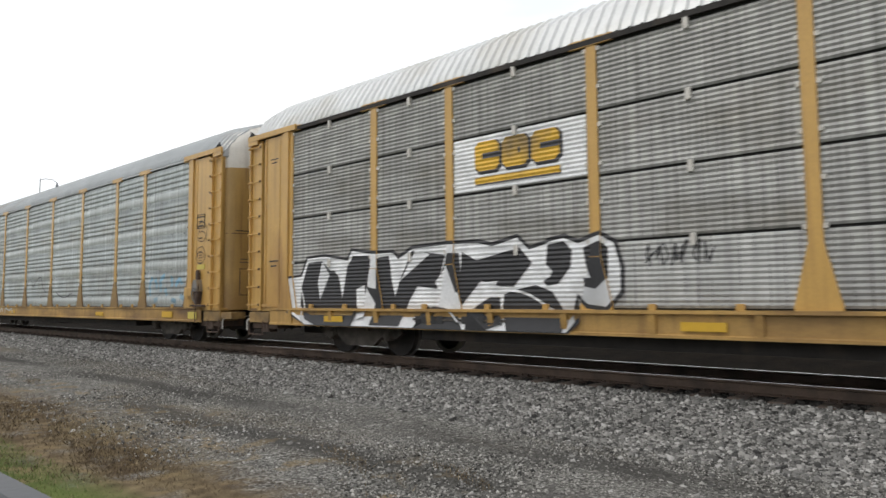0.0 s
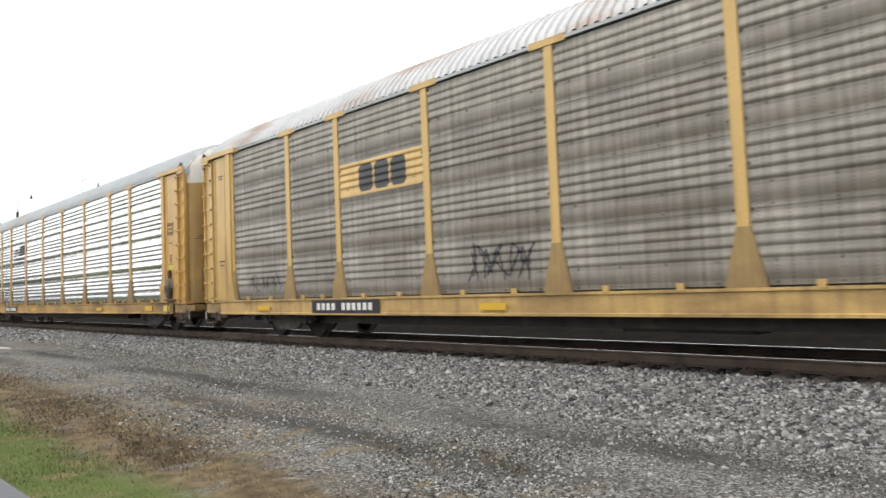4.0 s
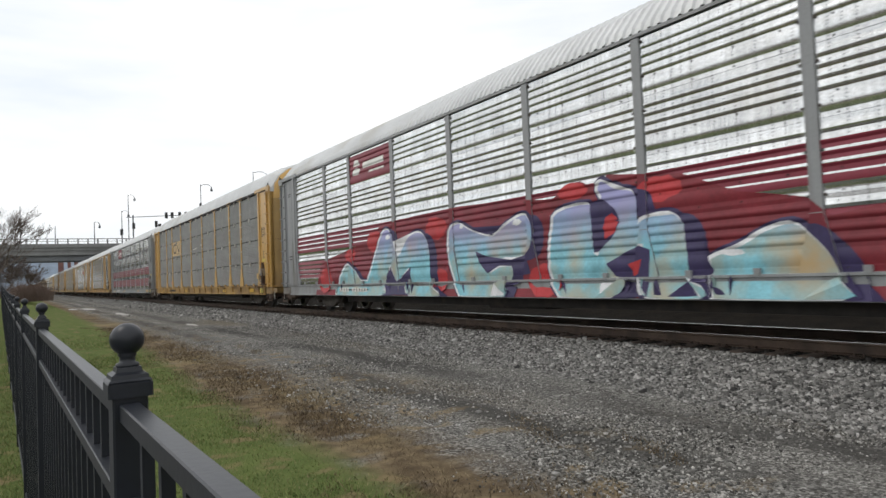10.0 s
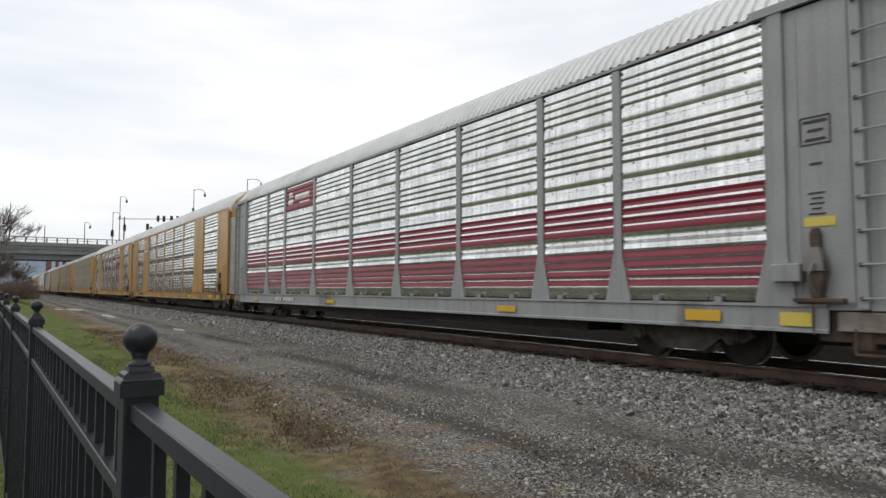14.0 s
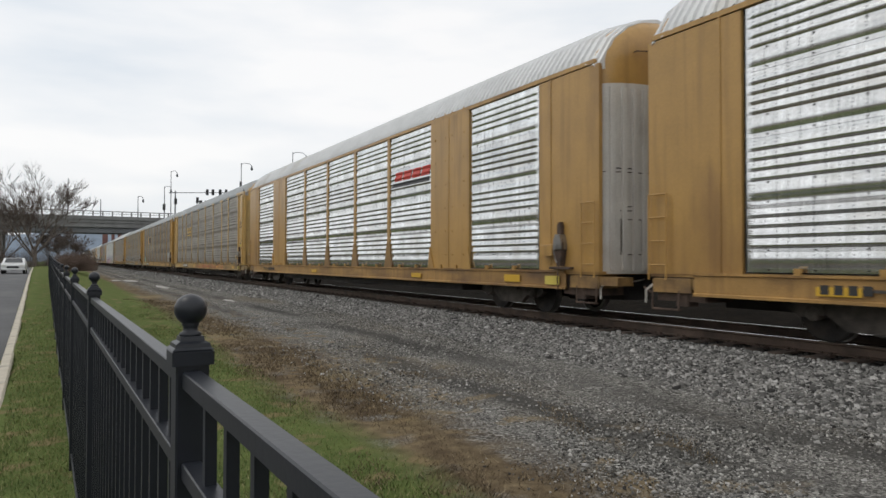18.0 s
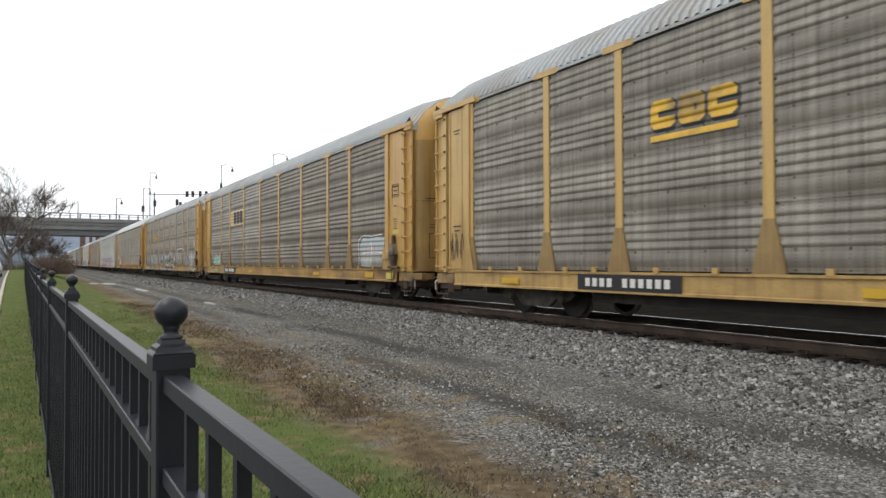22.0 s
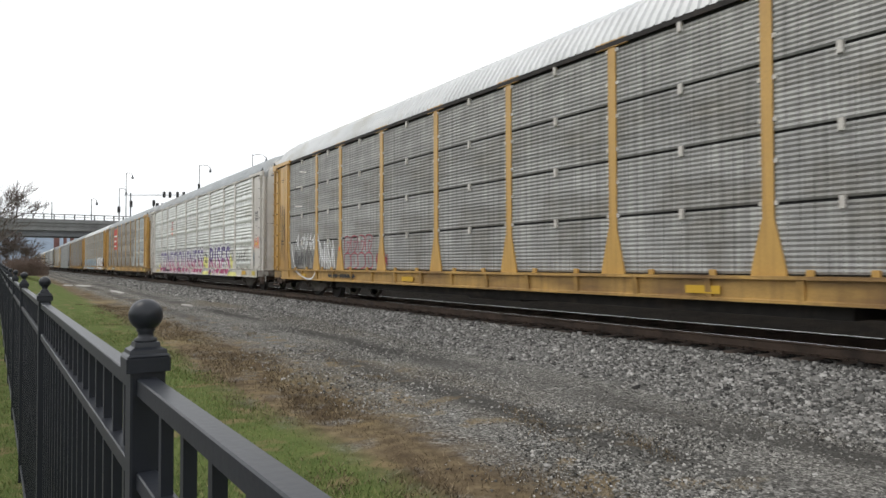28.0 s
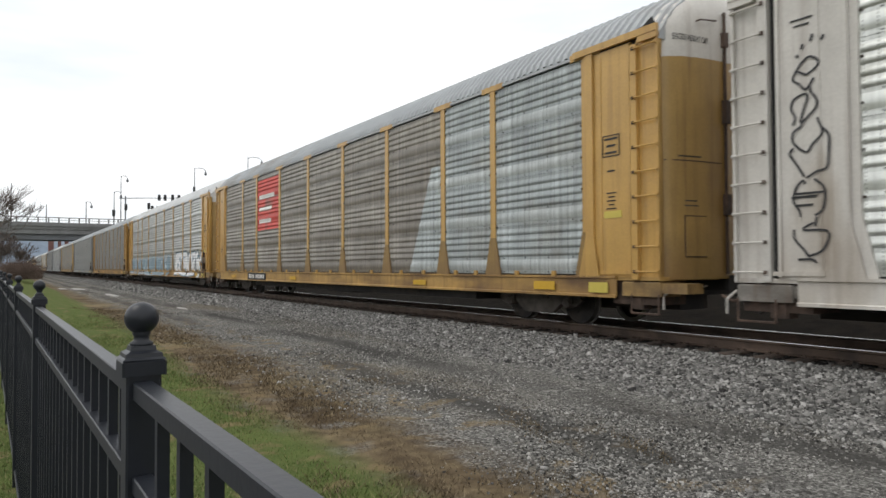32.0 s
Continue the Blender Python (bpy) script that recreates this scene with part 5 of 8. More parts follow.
            if kind == "A":
                lad = shared(("ladder", dp.name, e), lambda: ladder_mesh(dp, e))
                part("ladder", lad, r, (-SIDE + 0.0, e * (half - 0.53), 0))
                part("ladder_backing", shared(("backing", dp.name), lambda: Build().box(-SIDE + 0.005, -SIDE + 0.04, -0.24, 0.24, 0.92, EAVE - 0.02).mesh("ladder_backing", dp)), r, (0, e * (half - 0.28), 0))
            else:
                part("ladder", shared(("short", dp.name), lambda: Build().box(-SIDE - 0.12, -SIDE - 0.10, -0.20, -0.17, 0.85, 2.3).box(-SIDE - 0.12, -SIDE - 0.10, 0.17, 0.20, 0.85, 2.3)
                     .rod((-SIDE - 0.11, -0.19, 1.1), (-SIDE - 0.11, 0.19, 1.1), 0.014).rod((-SIDE - 0.11, -0.19, 1.5), (-SIDE - 0.11, 0.19, 1.5), 0.014)
                     .rod((-SIDE - 0.11, -0.19, 1.9), (-SIDE - 0.11, 0.19, 1.9), 0.014).rod((-SIDE - 0.11, -0.19, 2.29), (-SIDE - 0.11, 0.19, 2.29), 0.014).mesh("ladder", dp)), r, (0, e * (half - 0.25), 0))
            d = part("end_door", shared(("end", ep.name, tp.name, rise), lambda: end_mesh(ep, tp, rise)), r, (0, e * (half - 0.1), 0))
            d.rotation_euler[2] = 0 if e > 0 else math.pi
            if index < 17:
                # The hatch's shadow is drawn as a slightly larger rust-brown plate.
                for name, key, x0, x1, z0, z1, proud, material in (
                        ("door_seam", "seam", 0.25, 1.44, 2.862, 2.880, 0.006, M["rust"]), ("door_hatch", ep.name, 0.66, 1.10, 1.30, 1.95, 0.022, ep), ("hatch_shadow", "rim", 0.64, 1.12, 1.28, 1.97, 0.008, M["rust"]),
                        ("small_print", "a", 0.75, 1.22, 2.93, 2.955, 0.006, M["truck"]), ("small_print", "b", 0.85, 1.10, 2.20, 2.22, 0.006, M["truck"]), ("small_print", "c", 0.82, 1.12, 2.12, 2.14, 0.006, M["truck"])):
                    part(name, shared(("on_door", name, key), lambda: door_strip(name, x0, x1, z0, z1, proud, material)), d)
                if kind == "B":
                    for x in (0.28, 0.52, 0.76, 1.0, 1.24):
                        part("door_fold", shared(("fold", x), lambda: door_strip("door_fold", x, x + 0.10, 0.98, EAVE - 0.46, 0.045, ep)), d)
                part("lock_rod", shared("lock_rod", lambda: Build().rod((0.16, 0.30, 1.0), (0.16, 0.30, EAVE + 0.5), 0.028, 8).box(0.10, 0.22, 0.25, 0.36, 3.55, 3.95)
                     .box(0.10, 0.22, 0.25, 0.36, 2.0, 2.35).box(0.10, 0.22, 0.25, 0.34, EAVE - 0.1, EAVE + 0.15).mesh("lock_rod", M["rust"])), d)
                part("grab_iron", shared("grab_iron", lambda: Build().pipe([(0.42, 0.25, EAVE + 0.32), (0.42, 0.33, EAVE + 0.30), (0.80, 0.30, EAVE + 0.26), (0.80, 0.21, EAVE + 0.26)], 0.014)
                     .mesh("grab_iron", M["rust"])), d)
            if e < 0 and index in (2, 4, 5, 12, 14, 15):
                part("height_notice", shared("notice", notice_mesh), d, (0, 0, 0))
            c = part("coupler", shared("coupler", coupler_mesh), r, (0, e * (half + 0.02), 0))
            c.rotation_euler[2] = 0 if e > 0 else math.pi
            part("end_sill", shared(("end_sill", frame_paint), lambda: Build().box(-SIDE - 0.03, -SIDE + 0.5, -0.42, 0.40, 0.64, 0.88, bevel=0.02).box(-SIDE + 0.0, -SIDE + 0.4, -0.9, -0.42, 0.70, 0.86)
                 .mesh("end_sill", M.get(frame_paint + "_end_sill", M["white_end_sill"]))), r, (0, e * (half - 0.46), 0), "short rust-eaten end sill")
            part("jacking_pad", shared("jacking_pad", lambda: Build().box(-SIDE + 0.05, -SIDE + 0.7, -0.5, 0.5, 0.50, 0.90).box(-SIDE + 0.02, -SIDE + 0.3, -0.16, 0.10, 0.42, 0.66, bevel=0.03)
                 .pipe([(-SIDE + 0.1, 0.5, 0.70), (-SIDE + 0.12, 0.72, 0.62), (-SIDE + 0.2, 0.95, 0.70)], 0.02).mesh("jacking_pad", M["rust"])), r, (0, e * (half - 0.62), 0))
            part("end_step", shared("step", lambda: Build().pipe([(-SIDE - 0.03, -0.28, 0.68), (-SIDE - 0.04, -0.28, 0.36), (-SIDE - 0.04, 0.28, 0.36), (-SIDE - 0.03, 0.28, 0.68)], 0.016)
                 .box(-SIDE - 0.05, -SIDE + 0.02, -0.28, 0.28, 0.345, 0.372).mesh("end_step", M["rust"])), r, (0, e * (half - 0.36), 0))
            part("cut_lever", shared("cut_lever", lambda: Build().pipe([(-SIDE + 0.15, 0.0, 0.78), (-1.0, 0.10, 0.72), (-0.3, 0.16, 0.80)], 0.016).pipe([(-SIDE + 0.15, 0.0, 0.78), (-SIDE + 0.05, 0.10, 0.66), (-SIDE + 0.07, 0.12, 0.44)], 0.02)
                 .mesh("cut_lever", M["white_paint"])), r, (0, e * (half + 0.05), 0))
            # trucks
            g = part("truck", shared("bolster", lambda: Build().box(-1.0, 1.0, -0.2, 0.2, 0.38, 0.62, bevel=0.03).mesh("truck", M["truck"])), r, (0, e * 10.15, 0), "dusty two-axle truck")
            fr = shared("side_frame", side_frame_mesh)
            part("side_frame", fr, g)
            part("side_frame", fr, g).rotation_euler[2] = math.pi
            for ax in (-0.88, 0.88):
                w = part("wheelset", shared("wheelset", wheelset_mesh), g, (0, ax, 0.42))
                WHEELS.append((w, ax, index))
        if brake:
            hand_brake(r, (-SIDE - 0.03, -(half - 1.06), 0), paint)
        if detail:
            plated = style == "ribbed" and frame_paint.startswith("yellow")
            self.bar_row("fleet_mark", 7.0 if kind == "A" else 9.6, 0.785, 0.17 if plated else 0.14, plate=plated, material="white_mark" if plated or frame_paint == "grey_paint" else "black_mark")
            self.flat("reflector", "reflector", -11.2, 0.70, -10.6, 0.86)
            for y in (-6.2, 2.8, 10.4) if index != 5 else ():
                self.flat("reflector", "reflector", y - 0.3, 0.70, y + 0.3, 0.82)
            self.flat("warning_label", "tag_yellow", -12.55, 0.68, -12.1, 0.86)
            lug = shared(("lug", frame_paint), lambda: Build().box(-SIDE - 0.085, -SIDE - 0.04, -0.05, 0.05, 0.96, 1.06).mesh("sill_lug", paint))
            for y0, y1 in bays:
                part("sill_lug", lug, r, (0, y0 + (y1 - y0) * 0.3, 0))
                part("sill_lug", lug, r, (0, y0 + (y1 - y0) * 0.7, 0))

    def flat(self, name, material, a0, z0, a1, z1, depth=None):
        d = -SIDE - (0.079 if z1 < DECK else 0.05) if depth is None else depth
        key = ("flat", name, material, round(a1 - a0, 3), round(z1 - z0, 3), round(d, 3))
        me = shared(key, lambda: Build().box(d - 0.004, d + 0.004, -(a1 - a0) / 2, (a1 - a0) / 2, -(z1 - z0) / 2, (z1 - z0) / 2).mesh(name, M[material]))
        return part(name, me, self.root, (0, (a0 + a1) / 2, (z0 + z1) / 2))

    def bar_row(self, name, a, z, high, plate=False, material="white_mark"):
        """Unreadable or private numbers as plain bars on the sill, on a black plate."""
        d = -SIDE - 0.079
        ground = "black_plate" if plate else "truck"
        back = (d - 0.003, d + 0.003, -1.15, 1.25, -0.145, 0.145) if plate else (d + 0.001, d + 0.003, -1.0, 1.1, -0.02, 0.02)
        mark = part(name, shared(("plate", ground), lambda: Build().box(*back).mesh(name, M[ground])), self.root, (0, a, z))
        bar = shared(("bar", material, high), lambda: Build().box(d - 0.008, d - 0.002, -0.058, 0.058, -high * 0.45, high * 0.45).mesh("bar", M[material]))
        for k in range(11):
            if k != 4:
                part("bar", bar, mark, (0, 0.98 - 0.185 * k, 0))
        return mark

    def shape(self, name, material, polys, lift=0.004, label="", over_posts=False):
        """Painted forms of one colour on the side sheets, each from a polygon in (along, up)."""
        for k, p in enumerate(polys):
            p = [(a, max(z, 0.612)) for a, z in p]
            self.patch(name, material, p, [list(range(len(p)))], lift + 0.0003 * (k % 6), label, over_posts)

    def patch(self, name, material, v, f, lift, label="", over_posts=False):
        me = conform(v, f, self.style, lift)
        me.materials.append(M[material])
        ob = part(name, me, self.root, label=label)
        if over_posts:
            lo, hi = min(a for a, z in v), max(a for a, z in v)
            for y in (POSTS_A if self.kind == "A" else POSTS_B):
                if lo < y + 0.26 and hi > y - 0.26:
                    for upper in (True, False):
                        on = post_paint(v, f, y, upper, lift)
                        if on is not None:
                            on.materials.append(M[material])
                            part("post_paint", on, ob)
        return ob


def post_paint(v, f, y, upper, lift):
    """The share of a flat pattern that lies on one side post, above or on its flared foot."""
    bm = bmesh.new()
    vs = [bm.verts.new((0, a, z)) for a, z in v]
    for q in f:
        try:
            bm.faces.new([vs[i] for i in q])
        except ValueError:
            pass
    bmesh.ops.triangulate(bm, faces=bm.faces[:])
    knee = DECK + 0.77
    if upper:
        planes = [((0, y - 0.084, 0), (0, -1, 0)), ((0, y + 0.084, 0), (0, 1, 0)), ((0, 0, knee + 0.012), (0, 0, -1)), ((0, 0, EAVE), (0, 0, 1))]
    else:
        planes = [((0, y - 0.26, DECK + 0.05), (0, -0.72, 0.17)), ((0, y + 0.26, DECK + 0.05), (0, 0.72, 0.17)), ((0, 0, knee), (0, 0, 1)), ((0, 0, DECK - 0.02), (0, 0, -1)),
                  ((0, y - 0.258, 0), (0, -1, 0)), ((0, y + 0.258, 0), (0, 1, 0))]
    for co, no in planes:
        bmesh.ops.bisect_plane(bm, geom=bm.verts[:] + bm.edges[:] + bm.faces[:], dist=1e-5, plane_co=co, plane_no=no, clear_outer=True)
    if not bm.faces:
        bm.free()
        return None
    for w in bm.verts:
        w.co.x = -SIDE - (0.034 if upper else 0.044) - lift * 0.6
    me = bpy.data.meshes.new("post_paint")
    bm.to_mesh(me)
    bm.free()
    return me


WHEELS = []
CARS = []


# ---- paint on the wagons ----
def zoned(name, low, high, z0, z1, patch=None, patch_amount=0.0):
    """Spray paint that fades from one colour to another over a height, with mottled overspray."""
    m = mat(name, low, 0.5, 0, 0.18, 2.0, 20, patch, patch_amount, (1.2, 1.2, 1.2))
    n, l = m.node_tree.nodes, m.node_tree.links
    b = n["Principled BSDF"]
    src = b.inputs["Base Color"].links[0].from_socket
    co = n.new("ShaderNodeTexCoord")
    sep = n.new("ShaderNodeSeparateXYZ")
    l.new(co.outputs["Object"], sep.inputs[0])
    t = n.new("ShaderNodeTexNoise")
    t.inputs["Scale"].default_value = 2.5
    l.new(co.outputs["Object"], t.inputs["Vector"])
    a = n.new("ShaderNodeMath")
    a.operation = "MULTIPLY_ADD"
    a.inputs[1].default_value = 0.5
    l.new(t.outputs["Fac"], a.inputs[0])
    l.new(sep.outputs["Z"], a.inputs[2])
    r = n.new("ShaderNodeMapRange")
    r.inputs["From Min"].default_value, r.inputs["From Max"].default_value = z0 + 0.25, z1 + 0.25
    l.new(a.outputs[0], r.inputs["Value"])
    x = n.new("ShaderNodeMixRGB")
    l.new(r.outputs[0], x.inputs["Fac"])
    l.new(src, x.inputs["Color1"])
    x.inputs["Color2"].default_value = (*high, 1)
    l.new(x.outputs[0], b.inputs["Base Color"])
    return m


M["spray_bands"] = zoned("purple_to_pink_spray_paint", (0.42, 0.07, 0.17), (0.085, 0.06, 0.20), 1.15, 1.55)
M["spray_frost"] = zoned("white_to_pink_spray_paint", (0.66, 0.60, 0.62), (0.72, 0.72, 0.72), 0.9, 1.4)
M["spray_multi"] = zoned("pale_blue_and_lilac_spray_paint", (0.22, 0.52, 0.60), (0.33, 0.33, 0.58), 1.4, 2.4, (0.50, 0.36, 0.19), 0.62)
M["spray_faded_blue"] = mat("faded_blue_spray_paint", (0.17, 0.33, 0.45), 0.55, 0, 0.25, 2, 20, (0.34, 0.40, 0.42), 0.5)
M["spray_haze"] = mat("thin_grey_spray_paint", (0.32, 0.32, 0.315), 0.55, 0, 0.2, 2, 20, (0.20, 0.20, 0.195), 0.6)
M["spray_crimson"] = mat("crimson_spray_paint", (0.30, 0.03, 0.055), 0.5, 0, 0.2, 2, 20)
M["tag_amber"] = mat("amber_placard_paint", (0.66, 0.42, 0.03), 0.45, 0, 0.10)
M["spray_bright_red"] = mat("bright_red_spray_paint", (0.44, 0.03, 0.035), 0.5, 0, 0.15, 2, 20)
M["spray_umber"] = mat("dark_umber_spray_paint", (0.03, 0.026, 0.024), 0.5, 0, 0.3, 3, 20, (0.08, 0.07, 0.06), 0.2)
M["spray_fade"] = zoned("white_to_blue_grey_spray_paint", (0.27, 0.265, 0.23), (0.38, 0.43, 0.45), 1.2, 1.7, (0.44, 0.46, 0.44), 0.3)

# cut-out forms of spray-can lettering, in a unit square
FORMS = (
    ((0, 0), (0.22, 0), (0.30, 0.5), (0.42, 0), (0.62, 0), (0.72, 0.52), (0.80, 0), (1.0, 0.05), (0.92, 1.0), (0.62, 0.92), (0.52, 0.55), (0.40, 1.0), (0.05, 0.95)),
    ((0.05, 0), (0.95, 0.0), (1.0, 0.30), (0.45, 0.28), (0.95, 0.62), (0.98, 1.0), (0.10, 0.96), (0.0, 0.68), (0.55, 0.72), (0.08, 0.36)),
    ((0.35, 0), (0.68, 0), (0.66, 0.45), (1.0, 1.0), (0.70, 1.0), (0.50, 0.66), (0.28, 1.02), (0, 0.9), (0.34, 0.44)),
    ((0, 0), (1, 0.04), (0.94, 0.28), (0.34, 0.26), (0.34, 0.42), (0.86, 0.46), (0.82, 0.66), (0.36, 0.64), (0.38, 0.78), (1.0, 0.82), (0.96, 1.04), (0.02, 1.0)),
    ((0.0, 0.1), (0.2, 0), (0.85, 0), (1.0, 0.2), (0.92, 0.8), (0.72, 1.0), (0.2, 1.0), (0, 0.85), (0.08, 0.5)),
    ((0, 0), (0.3, 0), (0.36, 0.4), (0.72, -0.08), (1.05, 0.0), (0.62, 0.55), (1.0, 1.0), (0.72, 1.06), (0.36, 0.7), (0.30, 1.0), (0.02, 1.05)),
)
CUTS = (((0.30, 0.30), (0.62, 0.42), (0.36, 0.60)), ((0.44, 0.16), (0.72, 0.20), (0.55, 0.36)), ((0.20, 0.70), (0.55, 0.80), (0.30, 0.88)), ((0.62, 0.60), (0.85, 0.75), (0.68, 0.90)))


def grown(poly, k):
    """The outline pushed outwards by k along its normals."""
    n = len(poly)
    turn = 1 if sum(poly[i - 1][0] * poly[i][1] - poly[i][0] * poly[i - 1][1] for i in range(n)) > 0 else -1
    out = []
    for i in range(n):
        (ax, ay), (bx, by), (cx, cy) = poly[i - 1], poly[i], poly[(i + 1) % n]
        d0, d1 = math.hypot(bx - ax, by - ay) or 1, math.hypot(cx - bx, cy - by) or 1
        nx, ny = (by - ay) / d0 + (cy - by) / d1, -(bx - ax) / d0 - (cx - bx) / d1
        d = max(math.hypot(nx, ny), 0.8)
        out.append((bx + turn * nx / d * k, by + turn * ny / d * k))
    return out


def graffiti(car, a0, a1, z0, z1, count, fill, halo, edge, seed, cuts=True, slant=0.15, order=None, halo_width=0.07, edge_width=0.12, depth=0.0, over=False):
    """A row of sprayed letter-like forms along the side, from a0 to a1 (towards the rolling end), each with a halo and an outline."""
    r = random.Random(seed)
    w = (a0 - a1) / count
    edges, halos, fills, cut = [], [], [], []
    for i in range(count):
        form = FORMS[order[i] if order else r.randrange(len(FORMS))]
        lo, hi = z0 + r.uniform(0, 0.10), z1 - r.uniform(0, 0.18)
        left, width = a0 - w * i - r.uniform(-0.08, 0.05) * w, w * r.uniform(0.92, 1.1)

        def put(p):
            u, v = p[0] + r.uniform(-0.04, 0.04), p[1] + r.uniform(-0.03, 0.03)
            z = lo + (hi - lo) * v
            return (left - width * u - slant * (v - 0.5) * width, z)
        poly = [put(p) for p in form]
        fills.append(poly)
        halos.append(grown(poly, halo_width))
        edges.append(grown(poly, edge_width))
        if cuts:
            for c in r.sample(CUTS, 2):
                cut.append([put(p) for p in c])
    if edge:
        car.shape("graffiti_outline", edge, edges, 0.004 + depth, over_posts=over)
    if halo:
        car.shape("graffiti_halo", halo, halos, 0.007 + depth, over_posts=over)
    car.shape("graffiti_letter", fill, fills, 0.010 + depth, over_posts=over)
    if cut and halo:
        car.shape("graffiti_highlight", halo, cut, 0.013 + depth)


def smooth(line, n=5):
    """A run of points rounded into a flowing line."""
    if len(line) < 3:
        return list(line)
    p = [line[0]] + list(line) + [line[-1]]
    out = []
    for i in range(1, len(p) - 2):
        for k in range(n):
            t = k / n
            out.append(tuple(0.5 * (2 * p[i][c] + (p[i + 1][c] - p[i - 1][c]) * t + (2 * p[i - 1][c] - 5 * p[i][c] + 4 * p[i + 1][c] - p[i + 2][c]) * t * t
                                    + (3 * p[i][c] - p[i - 1][c] - 3 * p[i + 1][c] + p[i + 2][c]) * t ** 3) for c in (0, 1)))
    return out + [line[-1]]


def ribbon(line, width, taper=False):
    v, f = [], []
    n = len(line)
    for i, (a, z) in enumerate(line):
        (a0, z0), (a1, z1) = line[max(i - 1, 0)], line[min(i + 1, n - 1)]
        d = math.hypot(a1 - a0, z1 - z0) or 1
        w = width / 2 * ((0.25 + 0.75 * math.sin(math.pi * (i + 0.5) / n)) if taper else 1)
        v += [(a - (z1 - z0) / d * w, max(z + (a1 - a0) / d * w, 0.612)), (a + (z1 - z0) / d * w, max(z - (a1 - a0) / d * w, 0.612))]
    return v, [(2 * i, 2 * i + 1, 2 * i + 3, 2 * i + 2) for i in range(n - 1)]


def strokes(car, name, material, lines, width, lift=0.008, taper=False, over=False, n=5):
    """Sprayed or lettered lines, each a flowing run of (along, up) points."""
    for k, line in enumerate(lines):
        v, f = ribbon(smooth(line, n), width, taper)
        car.patch(name, material, v, f, lift + 0.0004 * (k % 5), over_posts=over)


def scribble(car, material, a0, a1, z0, z1, seed, marks=5, width=0.03):
    r = random.Random(seed)
    w = (a0 - a1) / marks
    lines = []
    for i in range(marks):
        c = a0 - w * (i + 0.5)
        lines.append([(c + r.uniform(-0.55, 0.55) * w, z0 + (z1 - z0) * ((k * 3) % 5) / 4 + r.uniform(-0.1, 0.1) * (z1 - z0)) for k in range(6)])
    strokes(car, "scrawl", material, lines, width * 0.8)


def lettering(car, text, material, a_left, a_right, z0, z1, fatten=0.0, lift=0.01, name="lettering"):
    """Readable words on the side, in the built-in font, stretched to their length and height."""
    pts, faces = font_mesh(text, fatten)
    placed = [(a_left + (a_right - a_left) * x, z0 + (z1 - z0) * y) for x, y in pts]
    # each letter is a piece of its own
    home = list(range(len(placed)))

    def root(k):
        while home[k] != k:
            k = home[k]
        return k
    for f in faces:
        for k in f[1:]:
            home[root(k)] = root(f[0])
    letters = {}
    for f in faces:
        letters.setdefault(root(f[0]), []).append(f)
    for group in letters.values():
        used = sorted({k for f in group for k in f})
        at = {k: n for n, k in enumerate(used)}
        car.patch(name, material, [placed[k] for k in used], [[at[k] for k in f] for f in group], lift, over_posts=True)


def box_poly(a0, z0, a1, z1):
    return [(a0, z0), (a1, z0), (a1, z1), (a0, z1)]


def emblem(car, a0, a1, z0, z1, material, shade="decal_black", bar=True):
    """A railway company's mark as three plain slabs over a bar."""
    w = (a0 - a1) / 3.25
    h = z1 - z0
    base = z0 + (0.30 * h if bar else 0)
    top, slabs, dark, core = z1, [], [], []
    for k in range(3):
        l = a0 - k * w * 1.12
        c = 0.16 * w
        slab = [(l - c, base), (l - w + c, base), (l - w, base + c), (l - w, top - c), (l - w + c, top), (l - c, top), (l, top - c), (l, base + c)]
        slabs.append(slab)
        dark.append([(p[0] - 0.035, p[1] - 0.035) for p in grown(slab, 0.03)])
        m = (base + top) / 2
        core.append(box_poly(l - 0.32 * w - 0.3 * w * (k == 1), m - 0.07 * h, l - 1.0 * w + 0.3 * w * (k == 1), m + 0.07 * h))
    if bar:
        slabs.append(box_poly(a0, z0, a1, z0 + 0.15 * h))
        dark.append(box_poly(a0 - 0.02, z0 - 0.03, a1 - 0.02, z0 + 0.13 * h))
    if shade:
        car.shape("company_mark_shadow", shade, dark, 0.004)
    car.shape("company_mark", material, slabs, 0.007)
    if shade:
        car.shape("company_mark_slot", shade, core, 0.009)


def bay_of(car, a0, a1, z0, z1, material, name="painted_field"):
    car.shape(name, material, [box_poly(a0, z0, a1, z1)], 0.003)


def stencil(car, end, z, high, rows, framed=False, width=0.34, base=12.62):
    """Small print on the end panels: rows of plain bars, some in a painted frame."""
    b = Build()
    x0, x1 = -SIDE - 0.041, -SIDE - 0.034
    for k in range(rows):
        zz = z - high * (k + 0.5) / rows
        w = width * (0.5, 0.34, 0.44, 0.28)[k % 4] * (0.8 if framed else 1)
        b.box(x0, x1, -w, w, zz - high / rows * 0.14, zz + high / rows * 0.14)
    if framed:
        for q in (z, z - high):
            b.box(x0, x1, -width / 2, width / 2, q - 0.008, q + 0.008)
        for q in (-width / 2, width / 2):
            b.box(x0, x1, q - 0.008, q + 0.008, z - high, z)
    part("small_print", shared(("print", rows, width, framed, round(z, 2)), lambda: b.mesh("small_print", M["black_mark"])), car.root, (0, end * base, 0))


